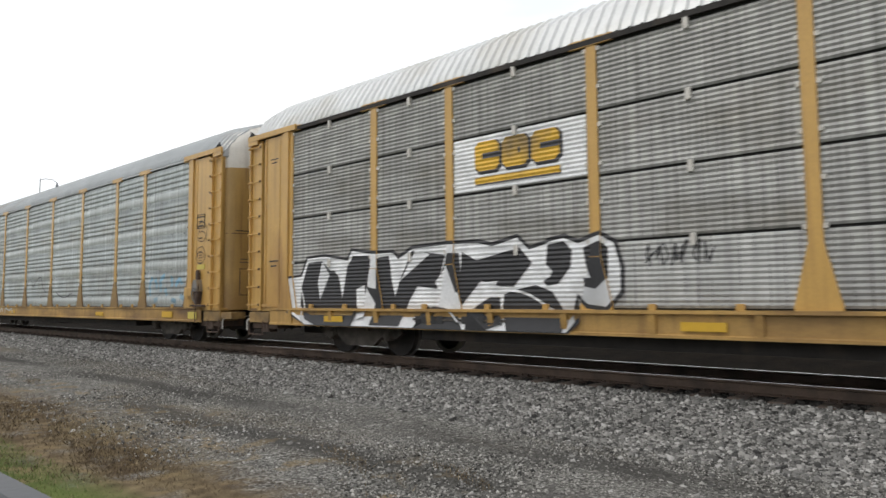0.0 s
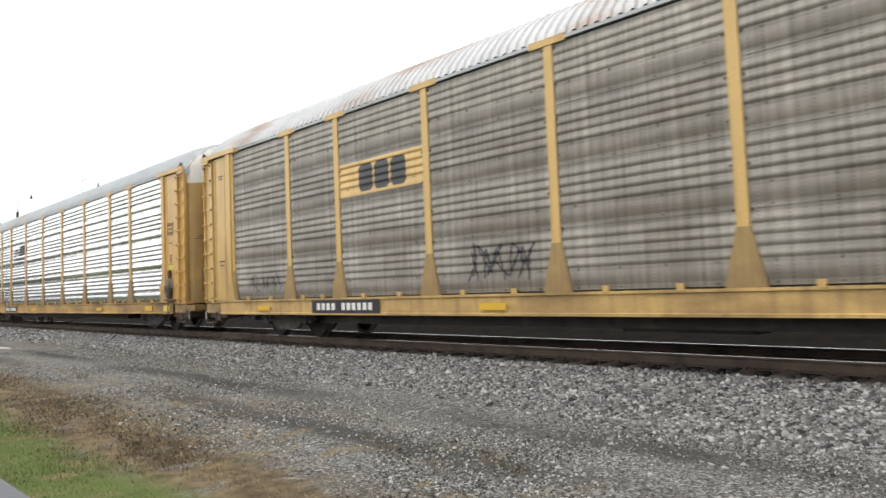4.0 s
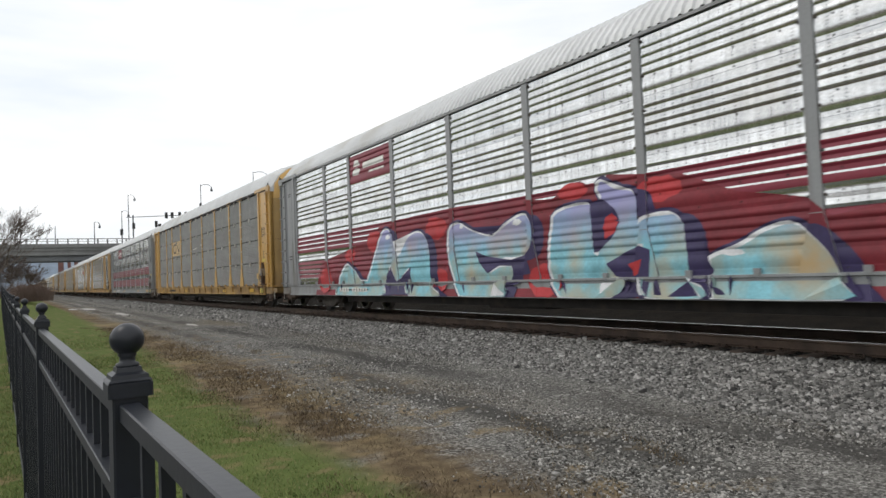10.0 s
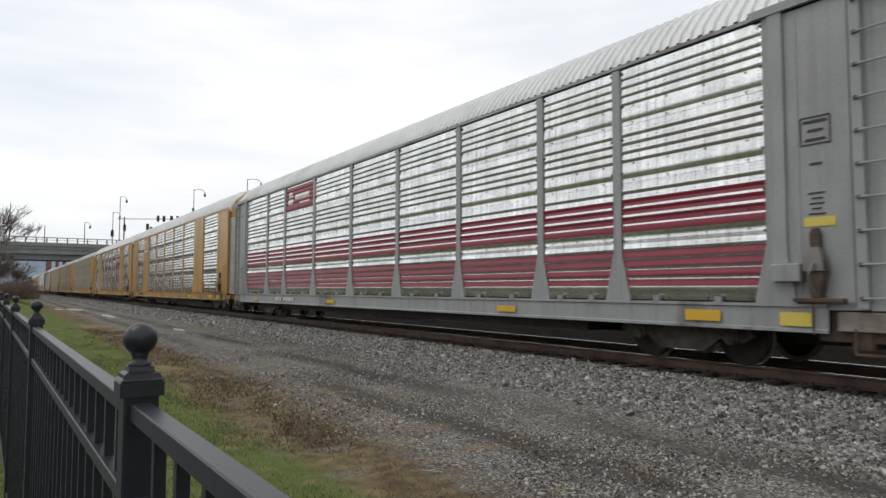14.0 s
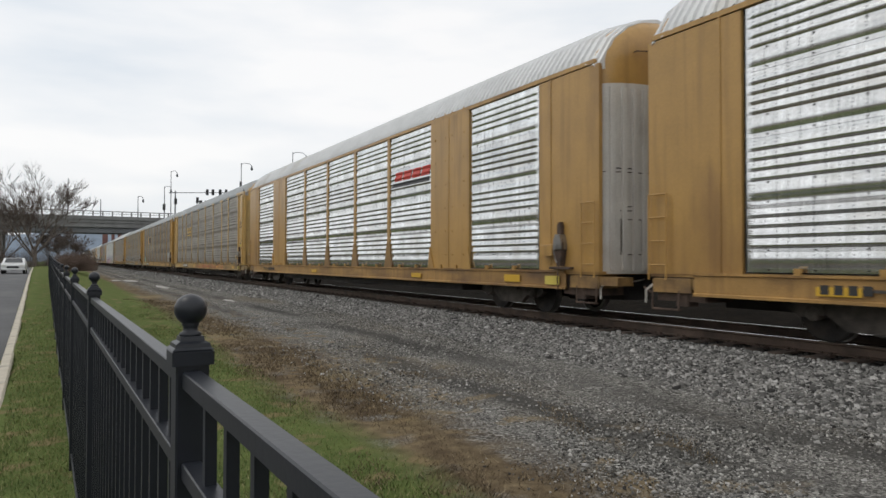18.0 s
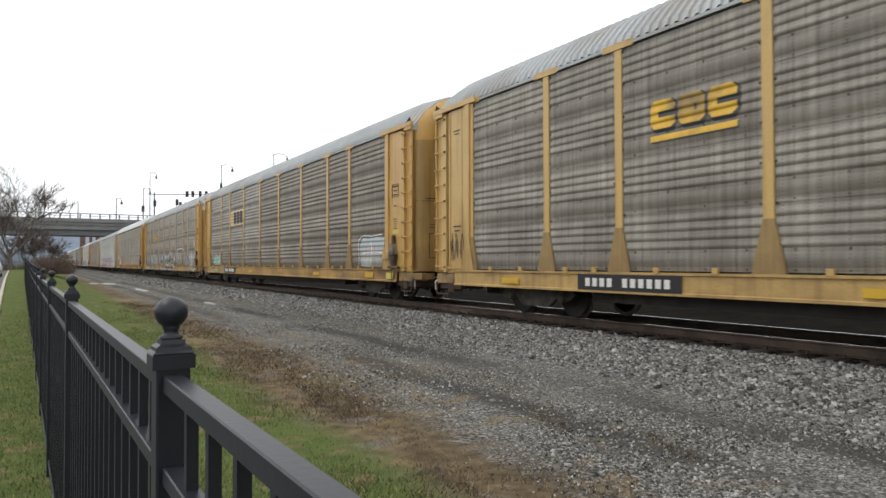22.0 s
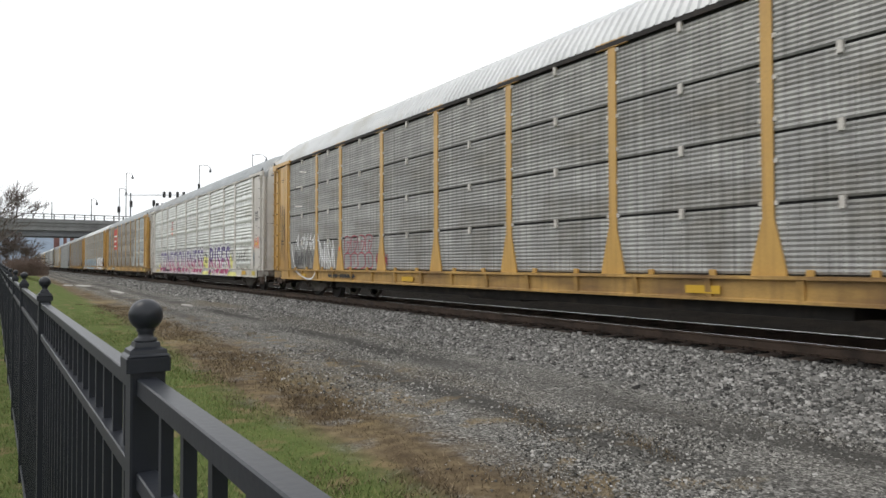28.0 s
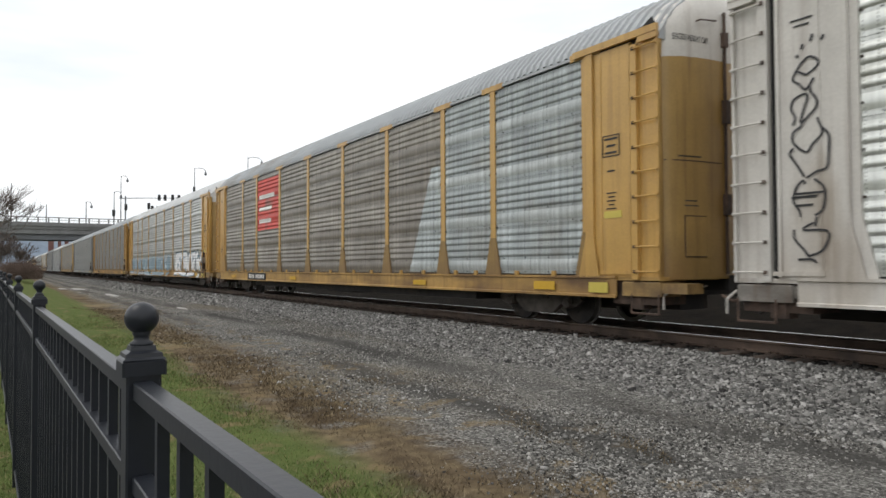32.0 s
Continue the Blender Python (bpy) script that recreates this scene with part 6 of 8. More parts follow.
def add(*args, **more):
    c = Car(*args, **more)
    CARS.append(c)
    if c.kind == "A" and more.get("detail", True):
        stencil(c, -1, 3.42, 0.36, 3, True, 0.38)
        stencil(c, -1, 2.85, 0.10, 1, False, 0.16)
        stencil(c, -1, 2.45, 0.34, 5, False, 0.22)
        stencil(c, 1, 2.10, 0.22, 2, False, 0.34)
        stencil(c, 1, 4.45, 0.16, 2, False, 0.30)
        c.flat("warning_label", "tag_yellow", -12.85, 1.98, -12.45, 2.10, -SIDE - 0.037)
    return c


# ---- the wagons, in the order in which they pass ----
c = add(0, "yellow-framed auto carrier with grey waved sheets and black graffiti", "yellow", "mid_grey", "roof", style="waved")
bay_of(c, 7.12, 4.48, 2.99, 3.92, "spray_white")
emblem(c, 6.65, 4.95, 3.1, 3.82, "decal_yellow")
CLOUD = [(12.02, 1.64), (11.41, 1.69), (11.37, 2.05), (10.79, 2.08), (10.74, 1.9), (10.02, 1.96), (9.9, 2.15), (9.3, 2.06), (8.69, 2.05), (8.5, 1.89), (8.28, 1.93), (8.17, 2.1), (7.41, 2.01),
         (7.28, 2.13), (6.6, 2.11), (6.3, 2.04), (5.79, 2.15), (5.42, 1.82), (5.21, 2.04), (4.91, 2.09), (4.67, 1.99), (4.3, 2.09), (4.06, 1.95), (3.96, 1.59), (3.97, 1.23), (4.2, 1.0), (4.51, 1.04),
         (4.69, 1.2), (4.79, 1.04), (4.68, 0.79), (4.85, 0.61), (11.35, 0.61), (12.0, 0.91)]
c.shape("graffiti_outline", "spray_black", [grown(CLOUD, 0.05)], 0.004, over_posts=True)
c.shape("graffiti_ground", "spray_white", [grown(CLOUD, -0.02)], 0.008, over_posts=True)
c.shape("graffiti_letter", "spray_black", [
    [(11.32, 1.95), (10.84, 1.97), (10.9, 1.26), (10.56, 1.75), (10.14, 1.79), (10.11, 1.34), (9.85, 2.03), (9.22, 2.0), (9.35, 1.47), (9.68, 1.2), (9.64, 0.95), (9.85, 0.62), (11.0, 0.62), (11.35, 0.74), (11.6, 1.03), (11.56, 1.45)],
    [(9.11, 1.97), (8.8, 1.98), (8.69, 1.19), (8.17, 2.05), (7.35, 1.93), (7.55, 1.33), (8.03, 1.39), (8.25, 1.11), (8.47, 0.65), (9.3, 0.65), (9.11, 1.03), (9.43, 1.41)],
    [(7.28, 1.96), (7.02, 1.94), (6.97, 1.27), (7.29, 1.23), (7.48, 1.52)],
    [(7.83, 1.03), (7.29, 0.99), (6.98, 0.75), (6.92, 0.62), (8.1, 0.62), (7.97, 0.78)],
    [(6.96, 1.96), (6.63, 1.8), (5.74, 1.97), (5.5, 1.71), (5.86, 1.34), (6.14, 1.35), (6.19, 1.47), (6.54, 1.45), (6.97, 1.04), (7.03, 1.23)],
    [(6.05, 1.22), (5.86, 1.28), (5.43, 1.36), (5.13, 1.25), (4.89, 0.91), (4.92, 0.63), (5.98, 0.63), (6.09, 0.99)],
    [(6.79, 0.94), (6.37, 1.17), (6.14, 1.17), (6.13, 0.72), (6.4, 0.63), (6.85, 0.63)]], 0.012, over_posts=True)
c.shape("graffiti_letter", "spray_black", [
    [(5.21, 1.98), (4.91, 2.02), (4.77, 1.87), (4.8, 1.62), (5.02, 1.37), (5.23, 1.34), (5.3, 1.42), (5.07, 1.52), (5.24, 1.68)],
    [(4.58, 1.9), (4.3, 1.99), (4.17, 1.88), (4.18, 1.44), (4.37, 1.28), (4.55, 1.32), (4.59, 1.45), (4.36, 1.44), (4.36, 1.56), (4.54, 1.65)]], 0.012, over_posts=True)
WHITE_GAPS = [
    [(10.84, 1.97), (10.59, 1.66), (10.91, 1.16), (10.99, 1.52)], [(9.32, 2.02), (9.14, 2.01), (9.13, 1.35), (9.37, 1.4)], [(8.76, 1.93), (8.54, 1.79), (8.51, 1.47), (8.62, 1.2), (8.73, 1.58)], [(8.01, 1.37), (7.51, 1.25), (7.7, 0.99), (8.23, 1.1)],
    [(6.55, 1.42), (6.19, 1.44), (6.31, 1.19), (6.64, 1.03)], [(10.46, 1.77), (10.03, 1.78), (10.17, 1.18), (10.28, 1.62)], [(9.74, 1.36), (9.49, 1.43), (9.44, 0.82), (9.71, 0.76)], [(7.59, 1.45), (7.31, 1.74), (7.19, 1.24), (6.99, 1.05), (7.32, 1.0)],
    [(8.08, 2.06), (7.72, 1.96), (8.61, 1.42), (8.42, 1.57)]]
c.shape("graffiti_highlight", "spray_white", WHITE_GAPS, 0.0145, over_posts=True)
strokes(c, "graffiti_edge", "spray_white", [[(11.6, 1.45), (11.45, 1.05), (11.5, 0.7)], [(6.1, 1.3), (5.6, 1.22), (5.1, 0.95)], [(7.0, 0.75), (7.3, 1.0), (7.7, 1.05)]], 0.04, 0.0165, False, True)
c.shape("clean_field", "clean_grey", [box_poly(3.9, 1.05, 1.6, 1.95)], 0.0025)
scribble(c, "spray_black", 3.6, 2.6, 1.6, 1.9, 2, 6, 0.025)
graffiti(c, 0.4, -6.5, 0.7, 2.05, 5, "spray_lilac", "spray_white", "spray_purple", 14)

c = add(1, "yellow-framed auto carrier with blue-grey galvanized sheets", "yellow", "blue_grey", "roof_grey")
strokes(c, "sprayed_outline", "spray_faded_blue", [
    [(-9.72, 1.3), (-9.68, 1.62), (-9.84, 1.84)], [(-10.02, 1.8), (-10.14, 1.5)], [(-9.95, 1.16), (-10.2, 1.22)], [(-10.38, 1.4), (-10.36, 1.74), (-10.6, 1.88)],
    [(-10.62, 1.5), (-10.74, 1.3)], [(-11.0, 1.84), (-11.05, 1.55)], [(-11.02, 1.2), (-11.3, 1.14)], [(-11.25, 1.56), (-11.45, 1.74), (-11.62, 1.6)], [(-11.5, 1.3), (-11.75, 1.2)]], 0.13, 0.006)
strokes(c, "sprayed_outline", "spray_black", [[(9.2, 1.5), (8.6, 1.25), (8.0, 1.6), (7.6, 1.3)], [(6.8, 1.3), (6.2, 1.7), (5.6, 1.4), (5.0, 1.65)], [(1.3, 1.75), (0.9, 2.05), (0.5, 1.75), (0.2, 1.95), (-0.3, 2.1), (-0.6, 1.7), (-1.0, 1.5)], [(-2.0, 1.5), (-2.8, 1.3), (-3.6, 1.45)]], 0.028)
strokes(c, "sprayed_outline", "spray_grey", [[(5.0, 0.72), (4.8, 0.9), (4.5, 0.7), (4.2, 0.9), (4.0, 0.72)], [(3.8, 0.72), (3.6, 0.9), (3.2, 0.8), (2.9, 0.9), (2.7, 0.7)]], 0.05)
strokes(c, "sprayed_outline", "spray_blue", [[(12.8, 4.55), (12.7, 4.75), (12.45, 4.78), (12.3, 4.6), (12.5, 4.5), (12.8, 4.55)], [(12.66, 4.5), (12.64, 3.9), (12.68, 3.35)], [(12.4, 4.5), (12.42, 3.9), (12.36, 3.35)], [(12.85, 3.3), (12.65, 3.36), (12.4, 3.3), (12.22, 3.36)]], 0.045)
strokes(c, "scrawl", "spray_black", [[(12.55 + 0.14 * math.cos(k), 2.95 + 0.16 * math.sin(k)), (12.55 + 0.34 * math.cos(k + 0.1), 2.95 + 0.36 * math.sin(k))] for k in (0.2, 0.6, 1.0, 1.5, 2.0, 2.4, 2.8, 3.3, 3.8, 4.4, 5.0, 5.6)], 0.022)
strokes(c, "scrawl", "spray_black", [[(-12.72 - 0.24 * math.cos(1.3 * k), 2.72 + 0.05 * k + 0.2 * math.sin(1.3 * k)) for k in range(9)], [(-12.66 - 0.24 * math.cos(1.5 * k), 2.22 + 0.03 * k + 0.2 * math.sin(1.5 * k)) for k in range(8)]], 0.018)
strokes(c, "scrawl", "spray_black", [[(12.85, 2.1), (12.6, 2.0), (12.3, 2.12)]], 0.02)

c = add(2, "pale yellow auto carrier with grimy brown-grey sheets", "yellow_pale", "brown_grey", "roof_rust")
bay_of(c, 7.13, 4.46, 3.14, 3.86, "yellow_pale")
emblem(c, 6.45, 4.95, 3.2, 3.78, "decal_black", None, bar=False)
scribble(c, "spray_black", 3.5, 1.8, 1.25, 1.85, 31, 5, 0.04)
scribble(c, "spray_black", 11.2, 9.6, 1.2, 1.6, 32, 6, 0.025)

c = add(3, "yellow-framed auto carrier with bright galvanized sheets", "yellow", "silver", "roof_grey")
c.shape("company_mark", "decal_black", [[(5.7, 3.45), (5.3, 3.45), (5.1, 3.95), (5.45, 3.95)], [(5.25, 3.45), (4.95, 3.45), (4.75, 3.95), (5.02, 3.95)], [(4.92, 3.47), (4.5, 3.47), (4.42, 3.95), (4.8, 3.95)]], 0.006)
strokes(c, "company_mark_bars", "decal_black", [[(6.6, 3.42 + 0.09 * k), (5.8 - 0.07 * k, 3.52 + 0.09 * k)] for k in range(4)], 0.04)
strokes(c, "company_name_bar", "decal_black", [[(6.65, 3.28), (4.5, 3.28)]], 0.09)

c = add(4, "yellow-framed auto carrier with dull galvanized sheets", "yellow", "silver_dull", "roof_grey")
emblem(c, 6.4, 4.8, 3.16, 3.8, "decal_yellow")


def maroon_stripes(car):
    for z in (1.27, 1.43, 1.59, 1.74, 2.18, 2.32, 2.48, 2.63):
        bay_of(car, 12.0, -12.0, z - 0.055, z + 0.055, "maroon", "painted_stripe")
    bay_of(car, 7.13, 4.47, 4.05, 4.9, "maroon", "company_field")
    car.shape("company_mark", "decal_white", [[(6.9, 4.28), (6.5, 4.28), (6.35, 4.42), (6.6, 4.50), (6.9, 4.45)], [(6.85, 4.55), (6.4, 4.55), (6.5, 4.72), (6.75, 4.75)], box_poly(6.2, 4.42, 4.85, 4.6), box_poly(5.8, 4.25, 4.85, 4.31)], 0.007)


c = add(5, "grey auto carrier with maroon stripes and bright graffiti", "grey_paint", "silver", "roof", top="grey_paint", bracket=False)
maroon_stripes(c)
def blot(a, z, w, h, seed):
    r = random.Random(seed)
    return [(a + w * math.cos(k * math.pi / 9) * r.uniform(0.85, 1.1), z + h * math.sin(k * math.pi / 9) * r.uniform(0.85, 1.1)) for k in range(18)]


c.shape("graffiti_ground", "spray_red", [[(10.07, 1.04), (9.73, 1.65), (8.79, 1.85), (7.89, 1.68), (7.38, 2.04), (6.92, 1.92), (6.01, 2.24), (5.16, 2.61), (3.32, 2.7), (2.51, 2.56), (1.17, 2.73), (0.13, 2.69), (-1.25, 2.61), (-1.4, 0.62), (10.1, 0.62)],
                                         [(-1.25, 2.61), (-2.15, 2.51), (-2.45, 2.71), (-2.91, 2.77), (-3.4, 2.54), (-3.58, 2.79), (-4.27, 2.7), (-4.48, 2.57), (-5.16, 2.58), (-5.26, 2.27), (-6.09, 2.18), (-6.3, 1.98), (-6.67, 2.07), (-7.11, 1.98), (-7.41, 1.7),
                                          (-8.09, 1.8), (-8.48, 1.87), (-8.77, 1.82), (-9.1, 1.73), (-9.0, 0.62), (-1.4, 0.62)]], 0.003, over_posts=True)
c.shape("graffiti_ground", "spray_bright_red", [blot(9.3, 1.1, 0.5, 0.45, 1), blot(7.3, 1.85, 0.4, 0.2, 2), blot(5.6, 2.2, 0.5, 0.3, 3), blot(2.2, 2.3, 0.5, 0.3, 4), blot(-1.9, 0.95, 0.5, 0.35, 5), blot(-2.7, 2.6, 0.4, 0.16, 6), blot(-4.7, 2.4, 0.45, 0.22, 7),
                                                blot(-9.9, 1.0, 0.8, 0.40, 8), blot(2.0, 1.0, 0.35, 0.3, 9)], 0.006, over_posts=True)
LETTERS = (
    ((8.34, 0.62), (8.08, 1.21), (7.51, 1.58), (6.97, 1.38), (6.55, 1.06), (6.12, 1.05), (5.19, 2.27), (4.78, 2.48), (4.49, 2.28), (4.17, 1.71), (3.71, 2.1), (3.18, 2.27), (2.73, 2.17), (2.49, 1.72), (2.46, 0.96), (1.97, 0.62), (3.5, 0.62),
     (3.67, 0.97), (3.49, 1.41), (4.23, 1.01), (4.6, 1.45), (4.99, 0.9), (5.09, 0.62)),
    ((1.12, 0.62), (1.39, 1.09), (1.62, 1.68), (1.55, 2.18), (1.15, 2.34), (0.55, 2.11), (-0.18, 1.95), (-0.66, 2.15), (-1.23, 2.32), (-1.49, 2.15), (-1.52, 1.78), (-1.34, 1.51), (-0.83, 1.43), (-0.03, 1.53), (0.53, 1.68), (0.36, 1.34),
     (0.05, 1.11), (-0.37, 1.27), (-0.82, 1.25), (-0.8, 0.99), (-0.27, 0.9), (-0.61, 0.62)),
    ((-2.33, 0.62), (-2.05, 1.03), (-2.02, 1.51), (-2.11, 1.92), (-2.27, 2.26), (-3.14, 2.33), (-3.21, 2.01), (-3.19, 1.67), (-3.29, 1.39), (-3.74, 1.69), (-3.88, 1.95), (-3.78, 2.18), (-3.44, 2.41), (-3.36, 2.6), (-3.49, 2.7), (-3.8, 2.52),
     (-4.18, 2.43), (-4.27, 2.15), (-4.21, 1.87), (-4.43, 1.96), (-4.92, 1.99), (-5.17, 1.8), (-5.25, 1.45), (-5.22, 1.02), (-5.29, 0.87), (-5.5, 0.80), (-5.48, 0.62), (-4.45, 0.62), (-4.28, 0.83), (-4.38, 1.19), (-4.5, 1.44), (-4.26, 1.51),
     (-3.95, 1.42), (-3.47, 1.22), (-3.69, 1.0), (-4.0, 0.92), (-3.66, 0.62)),
    ((-5.66, 0.62), (-5.66, 0.96), (-5.70, 1.05), (-5.60, 1.23), (-6.1, 1.39), (-6.49, 1.58), (-6.9, 1.66), (-7.17, 1.47), (-7.42, 1.17), (-7.54, 0.85), (-7.56, 0.62)),
)
LETTERS = [smooth(p + p[:1], 3)[:-1] for p in LETTERS]
c.shape("graffiti_shadow", "spray_purple", [[(a - 0.30, z - 0.06) for a, z in grown(p, 0.02)] for p in LETTERS], 0.009, over_posts=True)
c.shape("graffiti_outline", "spray_purple", [grown(p, 0.085) for p in LETTERS], 0.013, over_posts=True)
c.shape("graffiti_halo", "spray_white", [[(a + 0.045, z + 0.015) for a, z in grown(p, 0.015)] for p in LETTERS], 0.017, over_posts=True)
c.shape("graffiti_letter", "spray_multi", [grown(p, -0.02) for p in LETTERS], 0.021, over_posts=True)
c.shape("graffiti_counter", "spray_bright_red", [[(-3.53, 2.04), (-3.69, 2.1), (-3.84, 1.96), (-3.72, 1.75), (-3.5, 1.65), (-3.47, 1.88)], [(-4.01, 1.2), (-4.31, 1.27), (-4.23, 1.04), (-4.15, 0.99)]], 0.025, over_posts=True)
c.shape("graffiti_counter", "spray_purple", [
    [(0.50, 1.64), (0.0, 1.50), (-0.8, 1.40), (-1.3, 1.48), (-1.45, 1.1), (-0.85, 1.02), (-0.85, 1.27), (-0.37, 1.29), (0.05, 1.13), (0.33, 1.34)], [(4.95, 1.0), (4.6, 1.42), (4.3, 1.05), (4.1, 0.65), (5.05, 0.65)],
    [(3.5, 1.38), (3.66, 0.97), (3.5, 0.65), (4.1, 0.65), (4.2, 1.0)], [(-3.16, 2.33), (-3.21, 2.01), (-3.19, 1.67), (-3.29, 1.42), (-3.7, 1.7), (-3.86, 1.95), (-3.76, 2.17), (-3.46, 2.38)],
    [(-4.26, 1.5), (-3.95, 1.4), (-3.5, 1.22), (-3.7, 1.0), (-4.0, 0.92), (-3.7, 0.65), (-4.42, 0.65), (-4.3, 0.83), (-4.4, 1.19), (-4.5, 1.42)],
    [(-5.17, 1.75), (-5.25, 1.45), (-5.22, 1.02), (-5.29, 0.88), (-5.55, 0.88), (-5.66, 1.05), (-5.58, 1.2), (-5.5, 1.6)]], 0.0228, over_posts=True)
c.shape("graffiti_highlight", "spray_white", [blot(-1.05, 2.17, 0.16, 0.07, 31), blot(4.72, 2.25, 0.14, 0.08, 32), blot(1.0, 2.25, 0.08, 0.06, 33), blot(-6.0, 1.3, 0.18, 0.05, 34)], 0.0262, over_posts=True)

c = add(6, "yellow-framed auto carrier with dark grey waved sheets", "yellow", "dark_grey", "roof", style="waved", top="yellow")
bay_of(c, 7.12, 4.48, 3.06, 3.96, "yellow_pale", "company_field")
strokes(c, "company_mark", "decal_black", [[(5.95, 3.82), (6.6, 3.76), (6.75, 3.6), (6.72, 3.38), (6.55, 3.26), (6.0, 3.30)], [(5.95, 3.30), (5.9, 3.80), (5.6, 3.82), (5.2, 3.36), (4.95, 3.36), (4.9, 3.9)]], 0.13, 0.008)
strokes(c, "company_name_bar", "decal_black", [[(5.75, 3.16), (4.95, 3.16)]], 0.05)
c.shape("orange_dot", "orange", [[(7.23 + 0.09 * math.cos(i), 1.32 + 0.09 * math.sin(i)) for i in [2 * math.pi * k / 12 for k in range(12)]]], 0.085)
strokes(c, "scratch", "white_mark", [[(0.8, 3.2), (-0.2, 3.24)], [(-1.0, 3.35), (-1.3, 3.36)]], 0.05)

c = add(7, "grey auto carrier with clean maroon stripes on silver", "grey_paint", "silver", "roof", top="white_paint", bracket=False)
maroon_stripes(c)

c = add(8, "ochre auto carrier with wide panels and silver sheets", "ochre", "silver", "roof", kind="B", end_paint="white_paint", top="ochre")
strokes(c, "company_mark", "decal_white", [[(8.3, 4.68), (8.75, 4.62), (8.9, 4.5), (8.88, 4.3), (8.72, 4.18), (8.35, 4.2)], [(8.3, 4.2), (8.25, 4.66), (8.05, 4.7), (7.75, 4.25), (7.55, 4.25), (7.5, 4.72)]], 0.11, 0.055)
strokes(c, "company_name_bar", "decal_white", [[(8.85, 3.93), (7.5, 3.93)]], 0.10, 0.055)

c = add(9, "ochre auto carrier with wide panels, silver sheets and red company mark", "ochre", "silver", "roof", kind="B", end_paint="white_paint", top="ochre")
c.shape("company_mark", "decal_red", [[(-4.6 - 0.58 * k, 3.58), (-5.1 - 0.58 * k, 3.58), (-5.22 - 0.58 * k, 3.84), (-4.72 - 0.58 * k, 3.84)] for k in range(4)], 0.006)
c.shape("company_mark_bar", "decal_black", [[(-4.35, 3.40), (-6.85, 3.40), (-6.85, 3.52), (-4.55, 3.52)]], 0.006)

c = add(10, "pale yellow auto carrier with grimy grey sheets", "yellow_pale", "brown_grey", "roof_grey", top="yellow")
emblem(c, 6.5, 4.85, 3.16, 3.84, "decal_yellow")
scribble(c, "spray_black", 12.95, 12.3, 1.2, 1.9, 61, 3, 0.03)
scribble(c, "decal_red", 1.5, -8.0, 0.66, 0.9, 62, 16, 0.03)

c = add(11, "yellow-framed auto carrier with grimy brown-grey sheets", "yellow", "brown_grey", "roof_grey", top="yellow",
        mixed_sheets=lambda q, k: "brown_dark" if q < 5 or k == 0 else None)
bay_of(c, 7.13, 4.47, 3.14, 3.92, "yellow_pale")
emblem(c, 6.4, 4.6, 3.2, 3.86, "decal_black", None, bar=False)
for z0, z1 in ((4.05, 4.55), (2.22, 2.38)):
    c.flat("yellow_placard", "tag_amber", 12.38, z0, 12.86, z1, -SIDE - 0.037)
    for k in range(3 if z1 > 4 else 1):
        c.flat("placard_line", "black_mark", 12.46, z1 - 0.13 - 0.12 * k, 12.78, z1 - 0.09 - 0.12 * k, -SIDE - 0.043)
c.shape("white_overpaint", "spray_fade", [[(-10.15, 1.05), (-11.0, 1.02), (-11.85, 1.05), (-11.92, 1.4), (-11.8, 1.6), (-11.85, 1.9), (-11.3, 1.94), (-10.7, 1.90), (-10.3, 1.94), (-10.05, 1.7), (-10.18, 1.4)]], 0.005)
strokes(c, "sprayed_outline", "spray_white", [[(-10.0, 1.05), (-10.0, 1.5), (-9.95, 1.75), (-10.2, 2.0), (-11.0, 1.98), (-11.7, 2.02)], [(-10.9, 1.1), (-10.95, 1.5), (-10.9, 1.85)], [(-10.3, 1.45), (-11.0, 1.5), (-11.8, 1.46)]], 0.03, 0.009)
strokes(c, "sprayed_outline", "decal_red", [[(-10.5 - 0.3 * k, 1.25 + 0.2 * (k % 2)), (-10.6 - 0.3 * k, 1.7)] for k in range(4)], 0.03)
graffiti(c, 11.1, 9.35, 1.05, 1.62, 5, "spray_green", None, "spray_white", 71, cuts=False, halo_width=0.03, edge_width=0.05)
strokes(c, "sprayed_outline", "spray_green", [[(9.3, 1.2), (8.8, 0.8), (8.5, 0.66)], [(11.3, 0.75), (9.5, 0.72)]], 0.08, 0.012)

